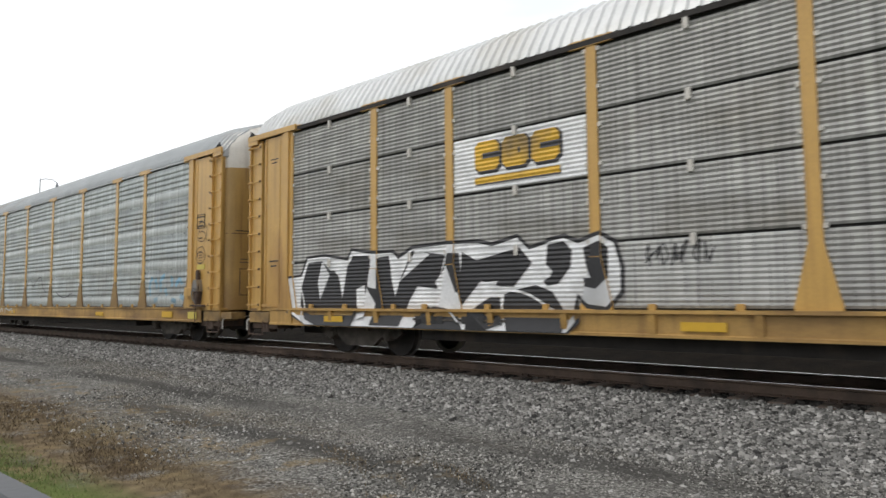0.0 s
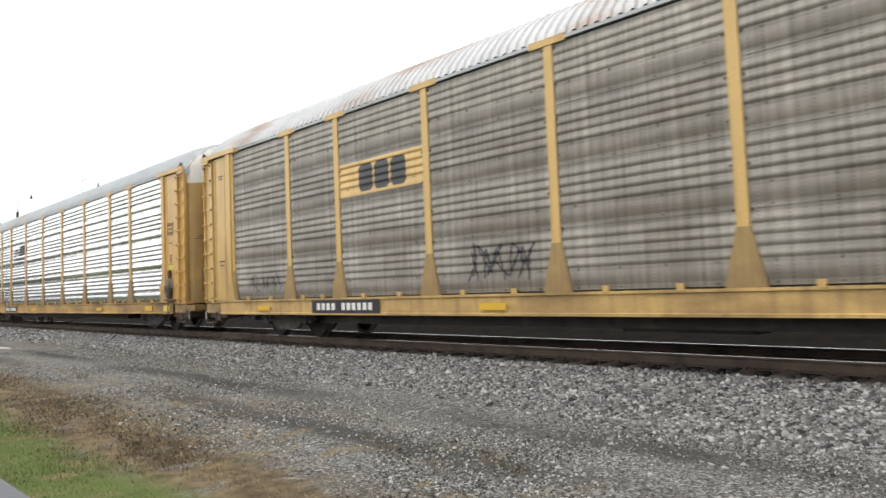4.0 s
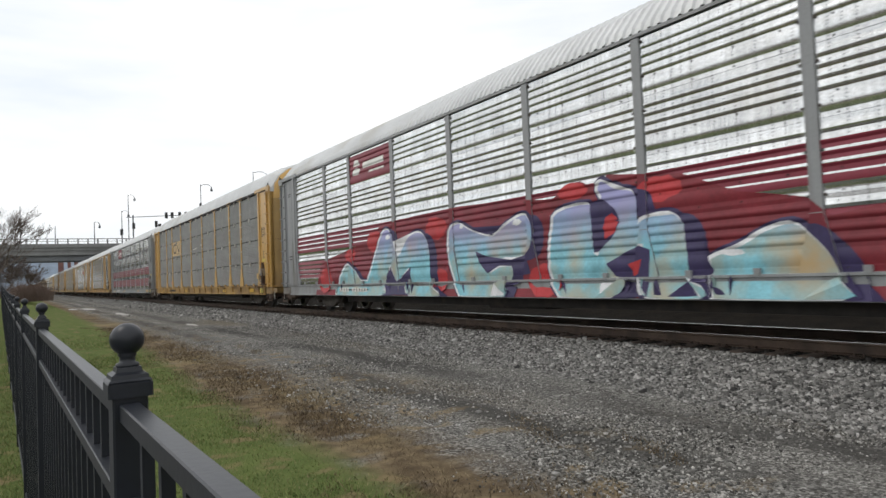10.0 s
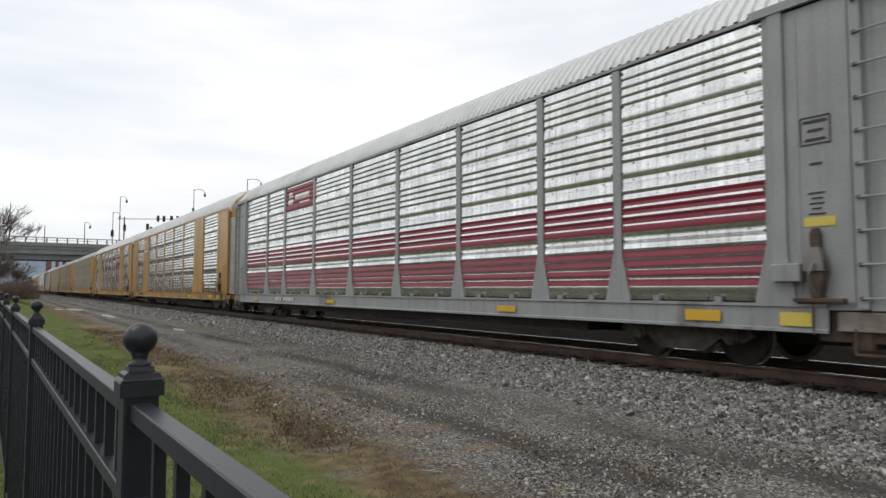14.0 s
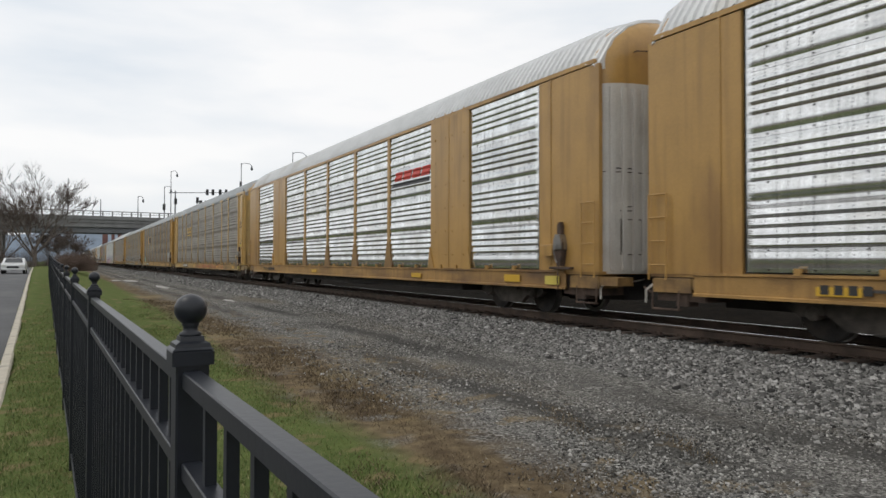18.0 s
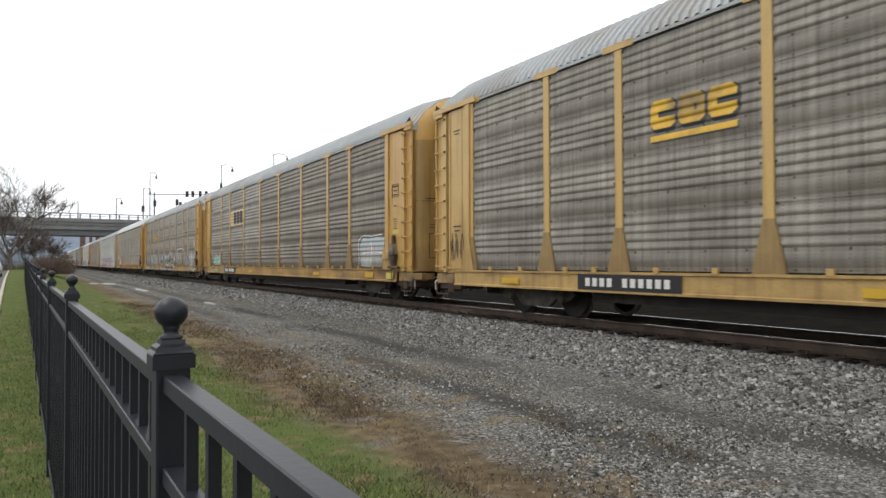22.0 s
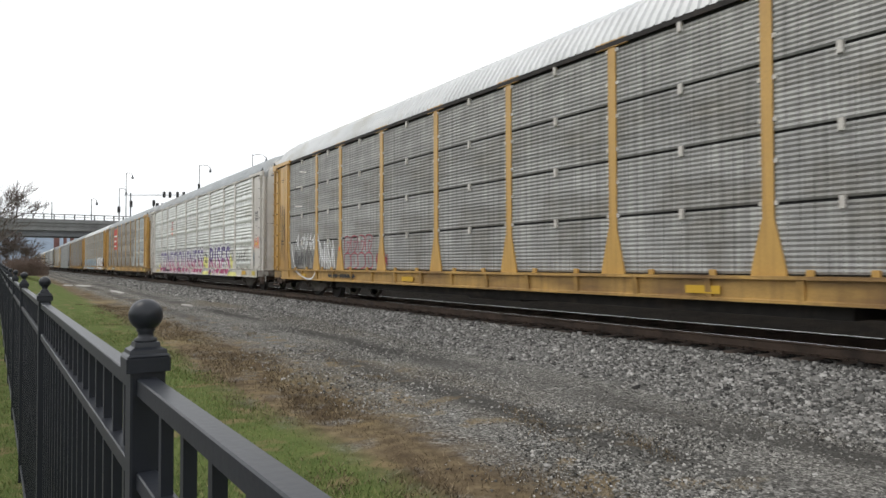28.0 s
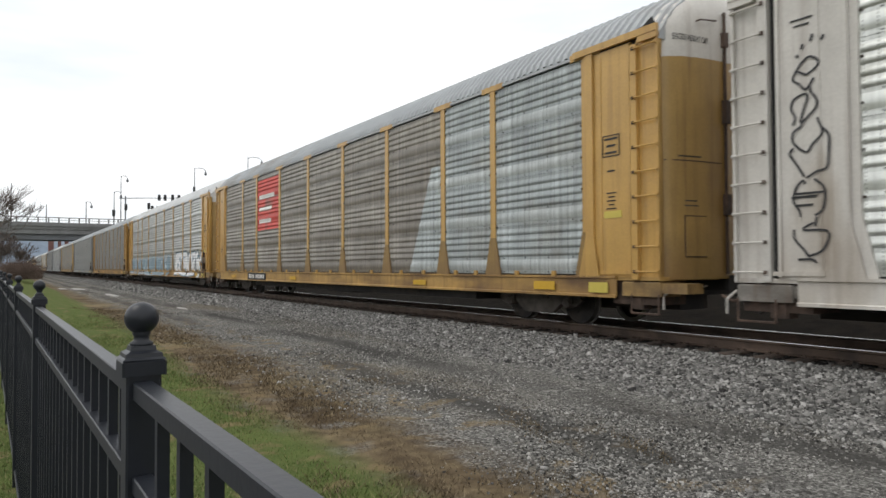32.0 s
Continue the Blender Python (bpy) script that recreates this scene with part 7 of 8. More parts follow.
c = add(12, "yellow-framed auto carrier with weathered sheets and pale graffiti", "yellow", "brown_grey", "roof_grey")
emblem(c, 6.65, 4.95, 3.06, 3.70, "decal_yellow")
c.shape("graffiti_ground", "spray_fade", [
    [(4.49, 1.27), (3.56, 1.34), (3.43, 1.8), (2.95, 1.5), (2.33, 1.46), (1.8, 2.0), (1.45, 1.53), (1.06, 1.77), (0.44, 1.81), (0.19, 1.44), (-0.75, 1.59), (-1.28, 1.86), (-1.58, 2.03), (-1.7, 1.71), (-2.1, 2.01), (-2.36, 1.63),
     (-2.8, 1.99), (-2.85, 1.42), (-3.4, 1.9), (-3.35, 1.59), (-3.95, 1.86), (-4.3, 1.85), (-3.81, 1.48), (-4.15, 1.37), (-4.35, 1.38), (-4.02, 1.24), (-4.39, 1.14), (-4.14, 1.07), (-4.46, 0.92), (-4.02, 0.89), (-3.8, 0.62), (3.32, 0.62)],
    [(11.9, 1.5), (11.2, 1.75), (10.6, 1.5), (9.9, 1.8), (9.4, 1.5), (8.8, 1.9), (8.1, 1.7), (7.4, 2.05), (6.7, 1.8), (5.9, 2.0), (5.2, 1.6), (4.6, 1.3), (4.7, 0.62), (11.7, 0.62)]], 0.004, over_posts=True)
# dark flowing strokes of the large piece, then its light counters
strokes(c, "graffiti_stroke", "spray_umber", [
    [(3.43, 1.8), (3.5, 1.44), (3.5, 1.08), (3.19, 1.05), (2.95, 1.26), (2.5, 1.25), (2.37, 1.12), (2.61, 1.0), (3.07, 1.08)], [(3.19, 1.4), (2.61, 1.43), (2.12, 1.22), (2.07, 0.95)],
    [(1.87, 2.0), (1.7, 1.67), (1.83, 1.45), (2.06, 1.32)], [(1.45, 1.73), (1.6, 1.34), (1.17, 0.96), (0.98, 1.09)], [(1.16, 1.65), (0.93, 1.43), (0.71, 1.3), (0.44, 1.33)]], 0.14, 0.008, True, True)
strokes(c, "graffiti_stroke", "spray_umber", [
    [(0.39, 1.75), (0.19, 1.38), (0.02, 1.35), (-0.75, 1.56), (-1.03, 1.63)], [(0.62, 1.21), (0.19, 1.0), (0.03, 0.8)], [(-0.21, 1.06), (-0.6, 1.28), (-1.03, 1.36), (-1.41, 1.41)], [(-0.13, 1.03), (-0.52, 0.81), (-1.02, 0.62)],
    [(-1.95, 1.92), (-1.63, 1.5), (-1.3, 1.25), (-1.2, 0.98)], [(-1.64, 1.56), (-1.98, 1.65), (-2.01, 1.42), (-1.82, 1.32), (-1.7, 1.4)], [(-1.16, 0.66), (-1.43, 0.83), (-1.94, 0.89), (-2.29, 0.8)]], 0.18, 0.008, True, True)
strokes(c, "graffiti_stroke", "spray_umber", [
    [(-2.46, 1.0), (-2.44, 1.17), (-2.63, 1.23), (-2.92, 1.2), (-2.97, 1.09), (-2.74, 0.99)], [(-2.04, 1.64), (-2.3, 1.41), (-2.58, 1.57), (-2.75, 1.9), (-2.69, 1.62), (-2.74, 1.45), (-2.95, 1.42), (-3.45, 1.58), (-3.95, 1.86)],
    [(-3.54, 1.45), (-3.49, 1.34), (-3.63, 1.2), (-4.15, 1.14), (-4.37, 1.16)], [(-3.48, 0.8), (-3.53, 1.03), (-3.76, 1.14), (-4.06, 1.07), (-4.35, 0.95)], [(-2.68, 0.65), (-2.79, 0.81), (-3.05, 0.84), (-3.39, 0.67)], [(3.82, 0.93), (3.32, 0.73), (2.84, 0.62)]], 0.17, 0.008, True, True)
c.shape("graffiti_highlight", "spray_white", [[(-2.55, 1.03), (-2.6, 1.12), (-2.85, 1.12), (-2.88, 1.05), (-2.7, 1.0)], [(0.5, 1.05), (0.1, 1.1), (-0.05, 0.95), (0.2, 0.9)], [(-0.4, 1.05), (-0.9, 1.12), (-0.95, 1.0), (-0.6, 0.88)],
    [(2.9, 1.1), (2.6, 1.15), (2.5, 1.05), (2.8, 1.03)], [(-3.6, 0.9), (-4.05, 0.96), (-4.1, 0.86), (-3.65, 0.8)], [(-1.3, 1.0), (-1.65, 1.05), (-1.7, 0.92), (-1.35, 0.92)], [(-3.6, 1.6), (-4.0, 1.5), (-4.1, 1.42), (-3.7, 1.4)]], 0.011, over_posts=True)
for q, (top, wide) in enumerate(((1.75, 0.5), (1.6, 0.45), (1.8, 0.5))):
    a = 11.5 - 0.75 * q
    strokes(c, "graffiti_stroke", "spray_black", [[(a, 0.85), (a - 0.1, top), (a - wide, 0.9), (a - wide + 0.1, top - 0.1)], [(a + 0.1, 1.2), (a - wide, 1.35)]], 0.06, 0.009, False, True)
for q in range(5):
    a = 9.0 - 0.82 * q
    strokes(c, "graffiti_stroke", "spray_umber", [[(a, 1.9 - 0.1 * (q % 2)), (a - 0.15, 1.3), (a + 0.2, 0.9), (a - 0.4, 0.75)], [(a - 0.1, 1.25), (a - 0.5, 1.75), (a - 0.62, 1.2), (a - 0.5, 0.85)]], 0.10, 0.009, True, True)
    strokes(c, "graffiti_stroke", "spray_white", [[(a - 0.2, 1.75), (a - 0.3, 1.25), (a - 0.05, 0.95)]], 0.10, 0.012, True, True)
strokes(c, "sprayed_outline", "spray_white", [[(-4.7, 1.0), (-4.8, 1.9), (-5.6, 2.2), (-7.6, 2.15), (-8.0, 1.7), (-7.6, 1.0)], [(-5.4, 1.3), (-6.0, 1.9), (-6.6, 1.4), (-7.2, 1.8)]], 0.05)
graffiti(c, -8.8, -12.0, 0.65, 1.95, 4, "spray_haze", "spray_white", "spray_umber", 84, halo_width=0.04, edge_width=0.07, over=True)
strokes(c, "sprayed_outline", "spray_white", [[(-11.2, 2.2), (-11.5, 2.7), (-11.7, 2.25), (-11.9, 2.6), (-11.4, 2.15)]], 0.05)

c = add(13, "yellow-framed auto carrier with grey waved sheets and pink graffiti", "yellow", "mid_grey", "roof", style="waved")
c.shape("graffiti_ground", "spray_haze", [[(6.9, 1.06), (6.95, 1.5), (6.85, 2.0), (6.2, 1.95), (5.6, 2.02), (4.95, 2.0), (5.05, 1.6), (4.95, 1.3), (5.0, 1.05), (5.9, 1.0)]], 0.004)
for k in range(4):
    a = 6.92 - 0.5 * k
    strokes(c, "graffiti_stroke", "spray_crimson", [[(a, 1.55), (a - 0.02, 1.95), (a - 0.2, 2.02), (a - 0.42, 1.95), (a - 0.38, 1.7), (a - 0.22, 1.52)],
                                                   [(a - 0.02, 1.1), (a, 1.42), (a - 0.22, 1.5), (a - 0.44, 1.42), (a - 0.46, 1.1), (a - 0.2, 1.02)]], 0.04, 0.008)
    strokes(c, "graffiti_stroke", "spray_crimson", [[(a - 0.2, 1.6), (a - 0.22, 1.85), (a - 0.36, 1.8)], [(a - 0.24, 1.15), (a - 0.2, 1.38)]][:1 + k % 2], 0.035, 0.010)
scribble(c, "spray_crimson", 4.75, 4.0, 1.1, 1.45, 90, 4, 0.04)
scribble(c, "spray_black", 11.4, 9.6, 1.0, 1.65, 89, 7, 0.04)
c.shape("orange_dot", "orange", [[(7.23 + 0.07 * math.cos(i), 1.65 + 0.07 * math.sin(i)) for i in [2 * math.pi * k / 12 for k in range(12)]]], 0.044)
scribble(c, "spray_white", 11.3, 9.4, 1.7, 2.2, 93, 7, 0.05)
scribble(c, "spray_white", 8.9, 7.7, 1.0, 1.9, 94, 5, 0.05)
strokes(c, "sprayed_outline", "spray_white", [[(11.7, 1.9), (11.5, 1.3), (11.2, 1.0), (10.4, 0.72), (9.4, 0.70), (8.9, 1.5), (9.2, 2.3)]], 0.06)
strokes(c, "scratch", "white_mark", [[(10.9, 4.55), (10.2, 4.45)], [(11.2, 4.0), (10.6, 3.98)], [(11.3, 3.3), (10.6, 3.26)]], 0.05)
scribble(c, "spray_black", 12.95, 12.35, 1.4, 3.6, 95, 3, 0.03)

c = add(14, "white-framed auto carrier with pale sheets and purple graffiti lettering", "white_paint", "pale_sheet", "roof_grey", bracket=True, brake=False)
c.shape("graffiti_ground", "spray_yellow", [[(11.2, 0.62), (10.3, 1.0), (9.9, 1.25), (9.5, 0.7)], [(-3.1, 0.62), (-9.7, 0.62), (-9.2, 1.1), (-8.4, 1.75), (-7.8, 1.3), (-3.6, 1.2), (-3.2, 1.6), (-2.9, 1.1)]], 0.003)
for words, a0, a1, top in (("CONSCIOUSNESS", 9.55, -3.0, 2.05), ("RISES", -4.45, -8.4, 2.1)):
    lettering(c, words, "spray_purple", a0 + 0.11, a1 - 0.11, 0.57, top + 0.11, 0.095, 0.006, "graffiti_outline")
    lettering(c, words, "spray_frost", a0 + 0.08, a1 - 0.08, 0.60, top + 0.08, 0.075, 0.010, "graffiti_halo")
    lettering(c, words, "spray_bands", a0, a1, 0.70, top - 0.04, 0.014, 0.014, "graffiti_letter")
lettering(c, "2", "spray_black", -3.4, -3.95, 1.25, 1.75, 0.0, 0.012, "graffiti_letter")
c.shape("round_sign", "decal_red", [box_poly(5.85, 3.55, 5.35, 3.95)], 0.006)
lettering(c, "125", "decal_white", 5.80, 5.40, 3.62, 3.84, 0.01, 0.010, "sign_numeral")
c.shape("round_sign_base", "orange", [box_poly(5.9, 3.42, 5.3, 3.52), [(5.75, 3.1), (5.45, 3.1), (5.45, 3.28), (5.75, 3.28)]], 0.006)
strokes(c, "scrawl", "spray_black", [
    [(12.56, 3.65), (12.42, 3.73), (12.41, 3.81), (12.51, 3.88), (12.61, 3.83), (12.69, 3.73), (12.74, 3.62), (12.65, 3.54), (12.57, 3.46), (12.46, 3.59)], [(12.68, 3.72), (12.56, 3.65)],
    [(12.75, 3.01), (12.72, 3.11), (12.77, 3.25), (12.72, 3.36), (12.57, 3.4), (12.56, 3.32), (12.61, 3.18), (12.64, 3.03), (12.53, 3.11), (12.44, 3.2), (12.43, 3.3), (12.50, 3.41), (12.52, 3.5)], [(12.63, 3.03), (12.65, 2.97), (12.74, 2.92), (12.75, 2.78), (12.58, 2.63), (12.49, 2.73), (12.38, 2.83), (12.38, 2.93), (12.43, 3.06)],
    [(12.38, 2.93), (12.29, 2.82), (12.29, 2.6), (12.32, 2.4), (12.45, 2.36), (12.58, 2.29)], [(12.75, 2.71), (12.80, 2.63), (12.72, 2.5), (12.61, 2.31)],
    [(12.60, 2.21), (12.63, 2.26), (12.72, 2.17), (12.76, 2.0), (12.68, 1.86), (12.67, 1.78)], [(12.48, 2.27), (12.35, 2.13), (12.37, 1.88), (12.48, 1.79)],
    [(12.73, 2.09), (12.37, 2.09)], [(12.46, 1.77), (12.48, 1.65)],
    [(12.50, 1.7), (12.64, 1.61), (12.32, 1.58), (12.38, 1.35), (12.57, 1.26)], [(12.76, 1.62), (12.75, 1.49), (12.63, 1.35), (12.57, 1.26)],
    [(12.71, 1.22), (12.52, 1.22), (12.47, 1.17)]], 0.030, 0.008)
strokes(c, "scrawl", "spray_black", [[(12.62, 4.0), (12.6, 4.07)], [(12.5, 4.08), (12.47, 4.17)], [(12.36, 4.06), (12.33, 4.12)], [(12.66, 3.9), (12.69, 3.94)]], 0.035, 0.008)
scribble(c, "spray_black", -8.6, -11.0, 1.25, 1.75, 102, 6, 0.03)
scribble(c, "orange", -12.35, -13.0, 1.85, 2.3, 103, 3, 0.045)
scribble(c, "spray_blue", -12.1, -12.4, 1.15, 1.75, 104, 2, 0.05)

c = add(15, "yellow-framed auto carrier with a red square on grey sheets", "yellow", "brown_grey", "roof_grey",
        mixed_sheets=lambda q, k: "blue_grey" if q in (0, 1) else None, brake=False)
bay_of(c, 7.1, 4.5, 2.68, 4.76, "decal_red", "company_field")
for z, a in ((4.05, 5.0), (3.55, 5.3), (3.05, 5.4)):
    strokes(c, "company_name_bar", "decal_white", [[(6.85, z), (a, z)]], 0.16)
c.shape("white_overpaint", "blue_grey", [[(-5.6, 1.02), (-6.7, 3.6), (-7.1, 3.6), (-7.1, 1.02)]], 0.004)

c = add(16, "yellow-framed auto carrier with pale sheets and blue graffiti", "yellow", "silver_dull", "roof")
graffiti(c, 12.5, -3.5, 0.7, 1.9, 7, "spray_blue", "spray_grey", "spray_blue", 111)
graffiti(c, -5.2, -12.2, 0.65, 2.1, 4, "spray_white", "spray_blue", "spray_black", 112)
add(17, "ochre auto carrier with dark grey sheets", "ochre", "dark_grey", "roof_grey")
add(18, "grey auto carrier with weathered grey sheets", "grey_paint", "mid_grey", "roof_grey")
for i in range(19, 30):
    add(i, "distant auto carrier with weathered sheets", ("grey_paint", "yellow_pale", "grey_paint")[i % 3], ("brown_grey", "mid_grey", "mid_grey")[i % 3], "roof_grey" if i % 2 else "roof", detail=False)


# ---- the bridge and what stands on it ----
def bridge():
    b = thing("road_bridge", "grey concrete and steel road bridge over the railway", "bridge", (0, 190, 0))
    part("girder", Build().box(-140, 120, -0.4, 0.0, 10.75, 11.6).box(-140, 120, -0.15, 0.25, 9.6, 10.85).mesh("girder", M["concrete"]), b)
    for k in range(5):
        part("girder", Build().box(-140, 120, 0.6 + 2.4 * k, 1.0 + 2.4 * k, 8.3, 11.5).box(-140, 120, 0.4 + 2.4 * k, 1.2 + 2.4 * k, 8.2, 8.35).mesh("girder", M["girder"]), b, label="dark steel girder")
    part("deck", Build().box(-140, 120, -0.7, 13.0, 11.5, 12.4, bevel=0.05).mesh("deck", M["concrete"]), b)
    rail = Build().box(-140, 120, -0.55, -0.40, 13.5, 13.7).box(-140, 120, -0.55, -0.42, 12.95, 13.05)
    part("handrail", rail.mesh("handrail", M["concrete"]), b)
    post = Build().box(-0.16, 0.16, -0.6, -0.35, 12.4, 13.65).mesh("parapet_post", M["concrete"])
    for k in range(50):
        part("parapet_post", post, b, (-40 + 2.2 * k, 0, 0))
    pier = Build().prism([(-1.4, 0.0), (1.4, 0.0), (1.4, 12.0), (-1.4, 12.0)], 0, -0.8, 0.8).mesh("pier", M["concrete"])
    cap = Build().prism([(-1.6, 7.6), (13.2, 7.6), (13.2, 8.3), (-1.6, 8.3)], 0, -1.0, 1.0).mesh("pier_cap", M["concrete"])
    for x in (-13.5, 19.6, 48, -44):
        part("pier_cap", cap, b, (x, 0, 0))
        for y in (1.0, 10.0):
            part("pier", Build().rod((0, 0, -1.0), (0, 0, 7.7), 0.75, 14).mesh("pier", M["concrete"]), b, (x, y, 0))


bridge()


def second_bridge():
    b = thing("old_bridge_piers", "row of red-brown masonry bridge piers", "bridge piers", (0, 262, 0))
    for x, w in ((12.4, 1.6), (14.9, 0.9), (17.0, 1.1), (19.8, 1.1), (22.6, 1.2), (25.4, 1.2), (28.4, 1.2)):
        part("pier", Build().box(-w / 2, w / 2, -1.2, 1.2, -1.0, 13.0, bevel=0.1).mesh("pier", M["pillar"]), b, (x, 0, 0))
    part("beam", Build().box(9, 60, -1.5, 1.5, 13.0, 14.0).mesh("beam", M["girder"]), b)


second_bridge()


def street_lamp(x, y, base, top, arm, label="grey steel street lamp with a drooping arm"):
    t = thing("street_lamp", label, "street lamp", (x, y, 0), "lamps along the bridge road")
    part("pole", Build().rod((0, 0, base), (0, 0, top), 0.13, 8, r2=0.08).mesh("pole", M["pole"]), t)
    if arm:
        h = 0.08 * abs(arm)
        part("arm", Build().pipe([(0, 0, top - 0.3), (arm * 0.3, 0, top + 0.05), (arm * 0.75, 0, top), (arm, 0, top - 0.5)], 0.06).mesh("arm", M["pole"]), t)
        part("lamp_head", Build().lathe([(0.05, 0.0), (0.12, -0.3), (0.28, -0.7), (0.28, -1.0), (0.1, -1.15)], (arm, 0, top - 0.4), sides=10).mesh("lamp_head", M["pole"]), t)


street_lamp(24.4, 189.5, 12.4, 24.9, 1.5)
street_lamp(35.5, 158, 0.2, 23.8, 2.4)
street_lamp(43.4, 144, 0.2, 25.0, 3.0)
street_lamp(23.0, 191, 12.4, 20.9, 1.6)
street_lamp(16.5, 189.6, 12.4, 17.8, 1.2)
street_lamp(7.95, 190.5, 12.4, 16.8, 0)
street_lamp(0.7, 192, 12.4, 21.8, 0)
street_lamp(37.9, 12.9, 0.2, 16.0, 0, "pale grey steel pole across the tracks")


def traffic_lights():
    t = thing("traffic_light_mast", "steel traffic light mast with a long signal arm", "traffic light", (24.2, 180, 0))
    part("pole", Build().rod((0, 0, 0.2), (0, 0, 18.8), 0.16, 8).mesh("pole", M["pole"]), t)
    part("arm", Build().rod((-1.5, 0, 18.2), (15.0, 0, 19.1), 0.09, 8).mesh("arm", M["pole"]), t)
    head = Build().box(-0.32, 0.32, -0.2, 0.2, -0.75, 0.75, bevel=0.04)
    for z in (-0.48, 0.0, 0.48):
        head.lathe([(0.2, -0.22), (0.2, -0.42)], (0, 0, z), axis=1, sides=10)
    head = head.mesh("signal_head", M["signal_black"])
    for x, z in ((7.7, 18.8), (9.1, 18.85), (10.9, 18.95), (12.4, 19.0), (5.3, 16.6), (6.1, 15.9), (7.4, 15.9), (0.1, 16.1), (-2.6, 14.6)):
        h = part("signal_head", head, t, (x, 0, z))
        part("lens", Build().lathe([(0.16, -0.25), (0.16, -0.23)], (0, 0, 0.48), axis=1, sides=10).mesh("lens", M["signal_red"]), h)
    part("lower_arm", Build().rod((5.2, 0, 0.2), (5.2, 0, 17.2), 0.08, 6).rod((-2.6, 0, 0.2), (-2.6, 0, 14.2), 0.08, 6).mesh("lower_arm", M["pole"]), t)
    part("signal_box", Build().rod((11.2, -22, 0.2), (11.2, -22, 19.5), 0.28, 8).mesh("signal_box", M["signal_black"]), t)


traffic_lights()


# ---- trees, shrubs and the hill ----
def limbs(b, rng, p, d, length, r, depth):
    q = p + d * length
    b.rod(p, q, r, 5 if depth > 3 else 3, 0 if depth > 2 else 1, r * 0.62)
    if depth == 0:
        return
    for k in range(3 if depth > 1 else 5):
        turn = Vector((rng.uniform(-1, 1), rng.uniform(-1, 1), rng.uniform(-0.45, 0.75)))
        nd = (d + turn * 0.62).normalized()
        limbs(b, rng, p + d * length * rng.uniform(0.5, 1.0), nd, length * rng.uniform(0.62, 0.86), max(r * 0.56, 0.020), depth - 1)


def bare_tree(x, y, height, seed, label):
    """A leafless tree that forks low into several stems, with a wide crown of fine twigs."""
    rng = random.Random(seed)
    t = thing("bare_tree", label, "tree", (x, y, -0.7), "bare trees by the road")
    trunk = Build().rod((0, 0, 0), (0.01 * height, 0, height * 0.20), 0.017 * height, 10, r2=0.012 * height)
    part("trunk", trunk.mesh("trunk", M["bark"]), t)
    crown = Build()
    for k in range(7):
        a = k * 0.9 + rng.uniform(-0.3, 0.3)
        lean = rng.uniform(0.35, 0.95)
        d = Vector((math.cos(a) * lean, math.sin(a) * lean, rng.uniform(0.8, 1.1))).normalized()
        limbs(crown, rng, Vector((0, 0, height * rng.uniform(0.10, 0.19))), d, height * rng.uniform(0.20, 0.27), 0.0075 * height, 5)
    part("crown", crown.mesh("crown", M["bark"], M["twig"]), t)


bare_tree(-4.6, 138, 22, 1, "wide bare grey-brown tree before the bridge")
bare_tree(-9.5, 142, 16, 2, "tall bare tree beside the road")
bare_tree(-2.0, 150, 10, 3, "slender bare tree near the bridge")
bare_tree(-16, 120, 14, 4, "bare grey roadside tree beyond the kerb")
bare_tree(0.6, 128, 7.5, 6, "small bare tree by the fence end")


def brush(name, label, spots, seed, material, n, h):
    b = Build()
    r = random.Random(seed)
    for x, y, z, w, hh in spots:
        for k in range(n):
            a, q = r.uniform(0, 6.28), math.sqrt(r.random()) * w
            p = Vector((x + q * math.cos(a), y + q * math.sin(a), z))
            top = p + Vector((r.uniform(-0.4, 0.4), r.uniform(-0.4, 0.4), hh * r.uniform(0.5, 1.0) * (1 - 0.4 * q / w)))
            b.rod(p, top, 0.02, 3, 0, 0.006)
            for s in range(4):
                m = p.lerp(top, r.uniform(0.3, 0.95))
                b.rod(m, m + Vector((r.uniform(-0.35, 0.35), r.uniform(-0.35, 0.35), r.uniform(0.05, 0.4))), 0.009, 3, 0, 0.003)
    return thing(name, label, "shrub", kind="stuff", me=b.mesh(name, material))


brush("russet_hedge", "low russet brush beyond the end of the lawn", [(0.1 + 0.5 * (k % 4), 62 + 2.2 * (k // 4), 0.3, 0.9, 1.9) for k in range(28)], 3, M["shrub"], 40, 1.6)
brush("bridge_brush", "tangled bare brush below the bridge", [(-13 + 1.5 * k, 140 + 6 * (k % 3), -0.7, 2.4, 6.5 - 0.2 * k) for k in range(12)], 4, M["twig"], 90, 4)
brush("far_side_brush", "bare brown brush beyond the tracks", [(19 + 3 * (k % 2), -10 + 4 * k, 0.25, 1.6, 1.6) for k in range(40)], 5, M["shrub"], 26, 1.5)


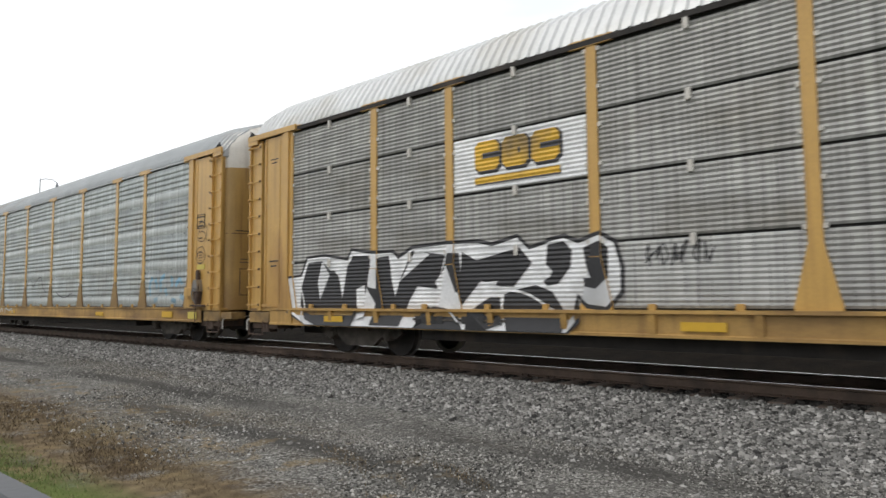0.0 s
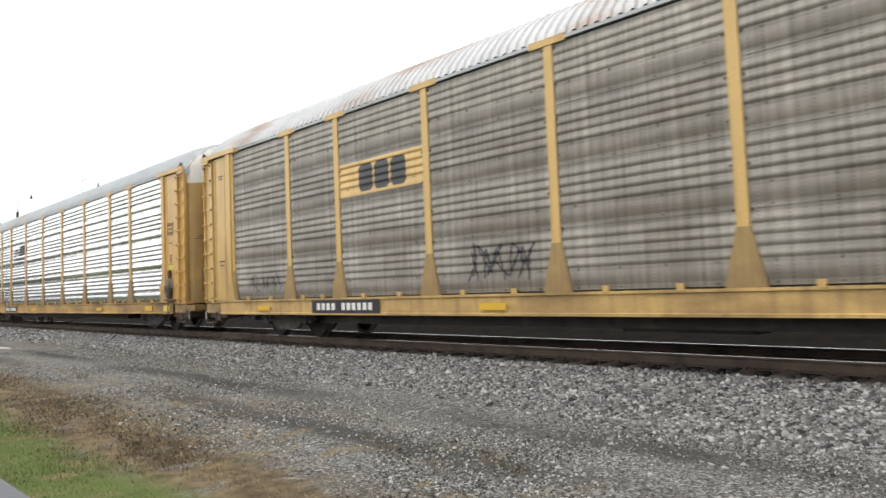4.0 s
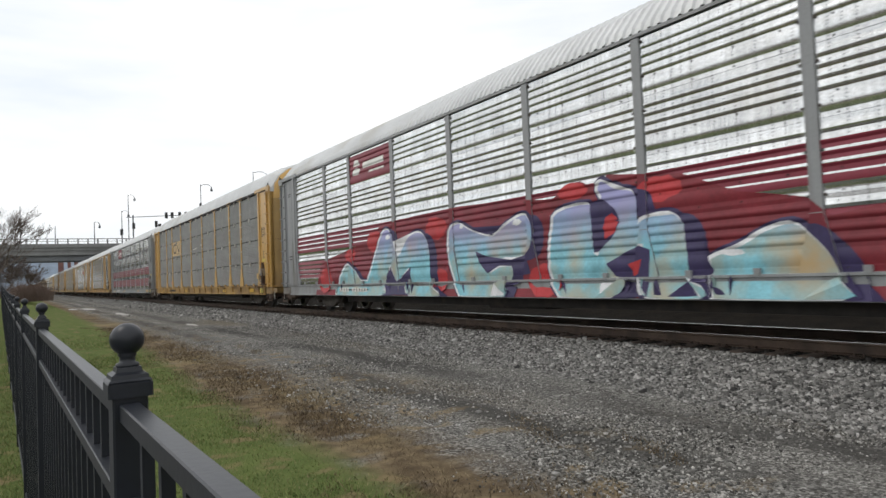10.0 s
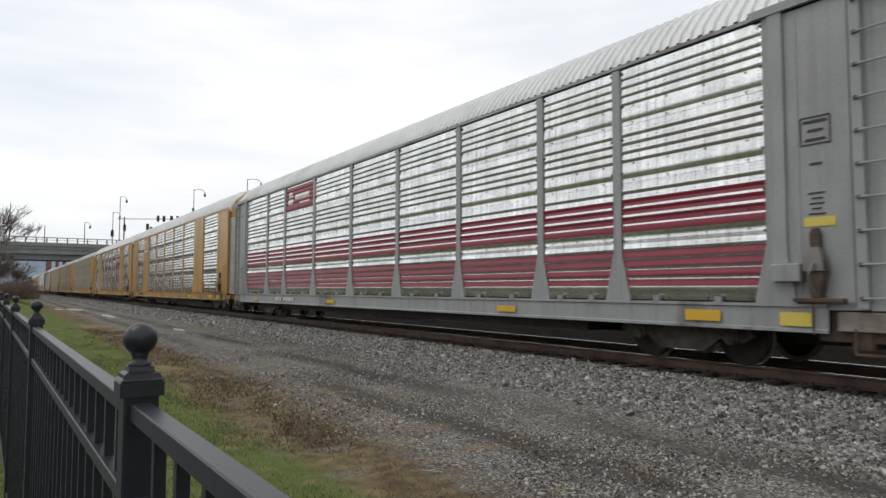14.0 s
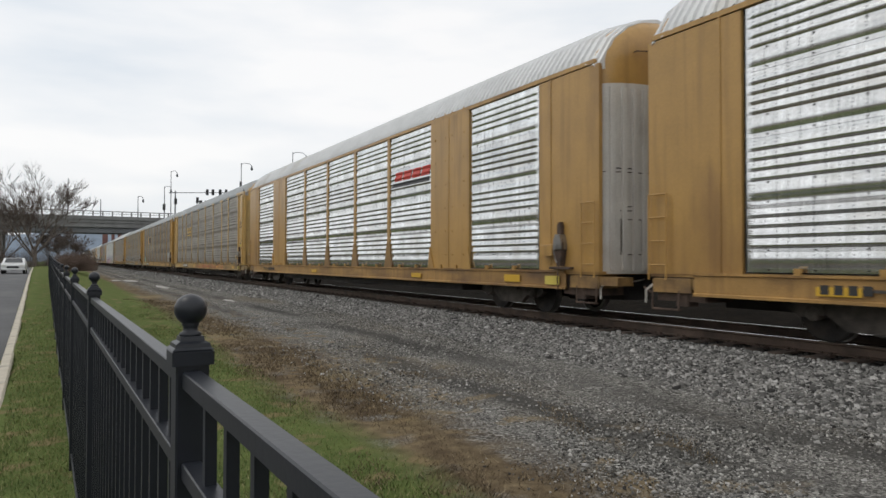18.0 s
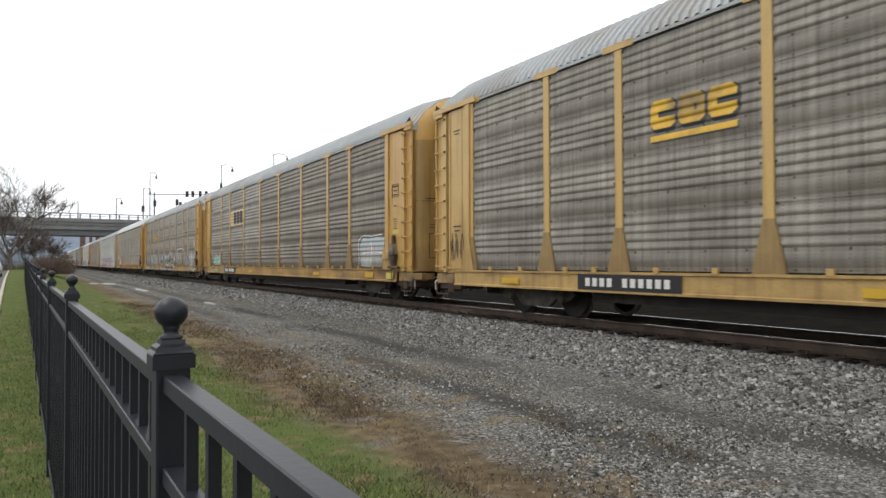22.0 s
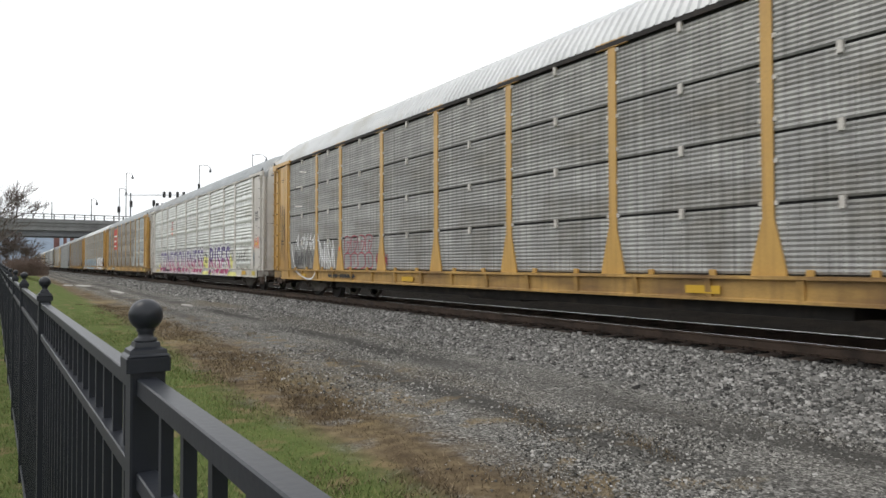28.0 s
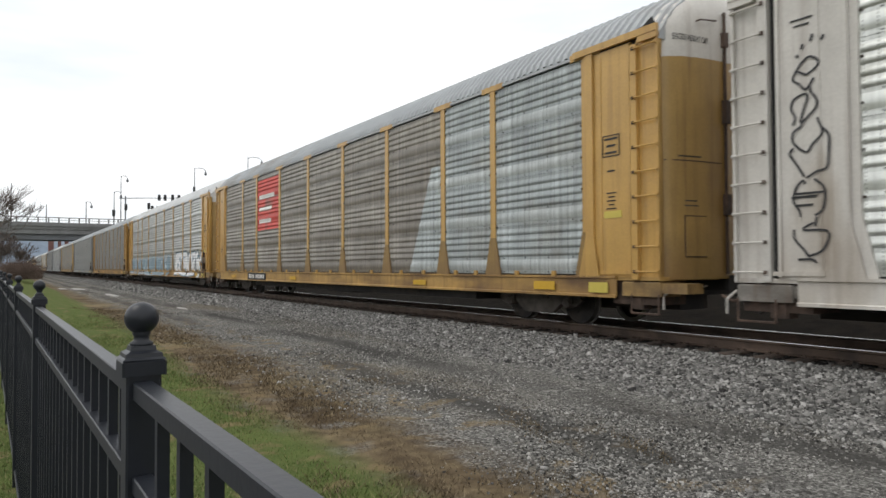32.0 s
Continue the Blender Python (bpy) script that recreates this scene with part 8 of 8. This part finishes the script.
def hill_ridge(name, label, rows, seed, material):
    """A long wooded ridge: a sheet with a ragged skyline."""
    v, f = [], []
    n = 160
    for j, (depth, share) in enumerate(((0, 0.0), (0.25, 0.45), (0.5, 0.8), (0.8, 1.0), (1.2, 0.6))):
        for i in range(n + 1):
            u = i / n
            x = rows[0][0] + (rows[1][0] - rows[0][0]) * u
            y = rows[0][1] + (rows[1][1] - rows[0][1]) * u
            dx, dy = rows[2]
            k = noise.noise(Vector((u * 6, j, seed))) * 0.35 + noise.noise(Vector((u * 60, j * 3, seed))) * 0.05
            v.append((x + dx * depth, y + dy * depth, -2 + rows[3] * share * (0.9 + k)))
    for j in range(4):
        f += [(j * (n + 1) + i, j * (n + 1) + i + 1, (j + 1) * (n + 1) + i + 1, (j + 1) * (n + 1) + i) for i in range(n)]
    thing(name, label, "hill", kind="structure", me=mesh_of(name, v, f, material, smooth=True))


hill_ridge("backdrop", "wooded hill in the distance, tinted blue for haze", ((-520, 860), (420, 860), (0, 160), 40), 2.0, M["hill"])
M["wood"] = mat("leafless_wood", (0.13, 0.115, 0.10), 1.0, 0, 0.3, 0.05, 0.6, (0.08, 0.075, 0.07), 0.4, (0.15, 0.15, 0.05))
hill_ridge("wooded_slope", "leafless wooded slope across the tracks", ((150, -400), (190, 700), (60, 0), 17), 5.0, M["wood"])
# Unseen rise, added to darken what the lower side sheets reflect.
hill_ridge("wooded_rise", "unseen dark rise added for the side sheets to reflect", ((-75, 420), (-75, -300), (-50, 0), 25), 7.0, M["wood"])
thing("far_barrier", "pale concrete barrier across the tracks", "barrier", kind="structure",
      me=Build().box(60, 60.5, -150, 400, 0.0, 2.2, bevel=0.05).mesh("far_barrier", M["concrete"]))


# ---- the parked car ----
def parked_car(x, y):
    c = thing("parked_car", "white saloon car parked on the road", "car", (x, y, -0.63 + swell(x, y)))
    side = [(-2.25, 0.35), (-2.25, 0.75), (-2.1, 0.92), (-1.1, 1.0), (-0.45, 1.40), (0.9, 1.42), (1.6, 1.05), (2.2, 0.98), (2.28, 0.55), (2.2, 0.35)]
    b = Build()
    v = []
    for s, k in ((-0.9, 0.0), (-0.78, 1.0), (0.78, 1.0), (0.9, 0.0)):
        for yy, zz in side:
            v.append((s * (1 - 0.16 * max(0, zz - 0.9) / 0.5), yy, zz))
    n = len(side)
    for j in range(3):
        b.add(v, [(j * n + i, j * n + (i + 1) % n, (j + 1) * n + (i + 1) % n, (j + 1) * n + i) for i in range(n)])
    b.add(v, [tuple(range(n)), tuple(range(4 * n - 1, 3 * n - 1, -1))])
    part("body", b.mesh("body", M["car_body"]), c)
    part("windscreen", Build().add([(-0.68, -1.13, 1.0), (0.68, -1.13, 1.0), (0.60, -0.50, 1.38), (-0.60, -0.50, 1.38)], [(0, 1, 2, 3)]).mesh("windscreen", M["car_glass"]), c, (0, -0.02, 0.012))
    part("grille", Build().box(-0.45, 0.45, -2.29, -2.24, 0.50, 0.68).mesh("grille", M["rubber"]), c)
    for s in (-0.66, 0.66):
        part("headlight", Build().box(s - 0.17, s + 0.17, -2.28, -2.2, 0.66, 0.82, bevel=0.02).mesh("headlight", M["lens"]), c)
        for yy in (-1.4, 1.4):
            w = part("wheel", Build().lathe([(0.2, -0.1), (0.32, -0.1), (0.34, 0), (0.32, 0.1), (0.2, 0.1)], (0, 0, 0), axis=0, sides=18).mesh("wheel", M["rubber"]), c, (s * 1.22, yy, 0.33))
            part("hub_cap", Build().lathe([(0.05, 0.02), (0.2, 0.0)], (0.1 * (1 if s > 0 else -1), 0, 0), axis=0, sides=12).mesh("hub_cap", M["car_body"]), w)
    part("bumper", Build().box(-0.88, 0.88, -2.32, -2.2, 0.36, 0.52, bevel=0.04).mesh("bumper", M["car_body"]), c)


parked_car(-3.9, 72)


# ---- what moves ----
def motions():
    steps = [0.5 * i for i in range(65)]
    for c in CARS:
        y0 = c.root.location.y
        walk(c.root, [(t, pose(TRACK_X, y0 - travelled(t), 0)) for t in steps])
    turns = [i / FPS for i in range(32 * FPS + 1)]
    for w, ax, index in WHEELS:
        if 0 <= index <= 15:
            walk(w, [(t, pose(0, ax, 0.42, math.degrees(travelled(t) / 0.42))) for t in turns])


motions()
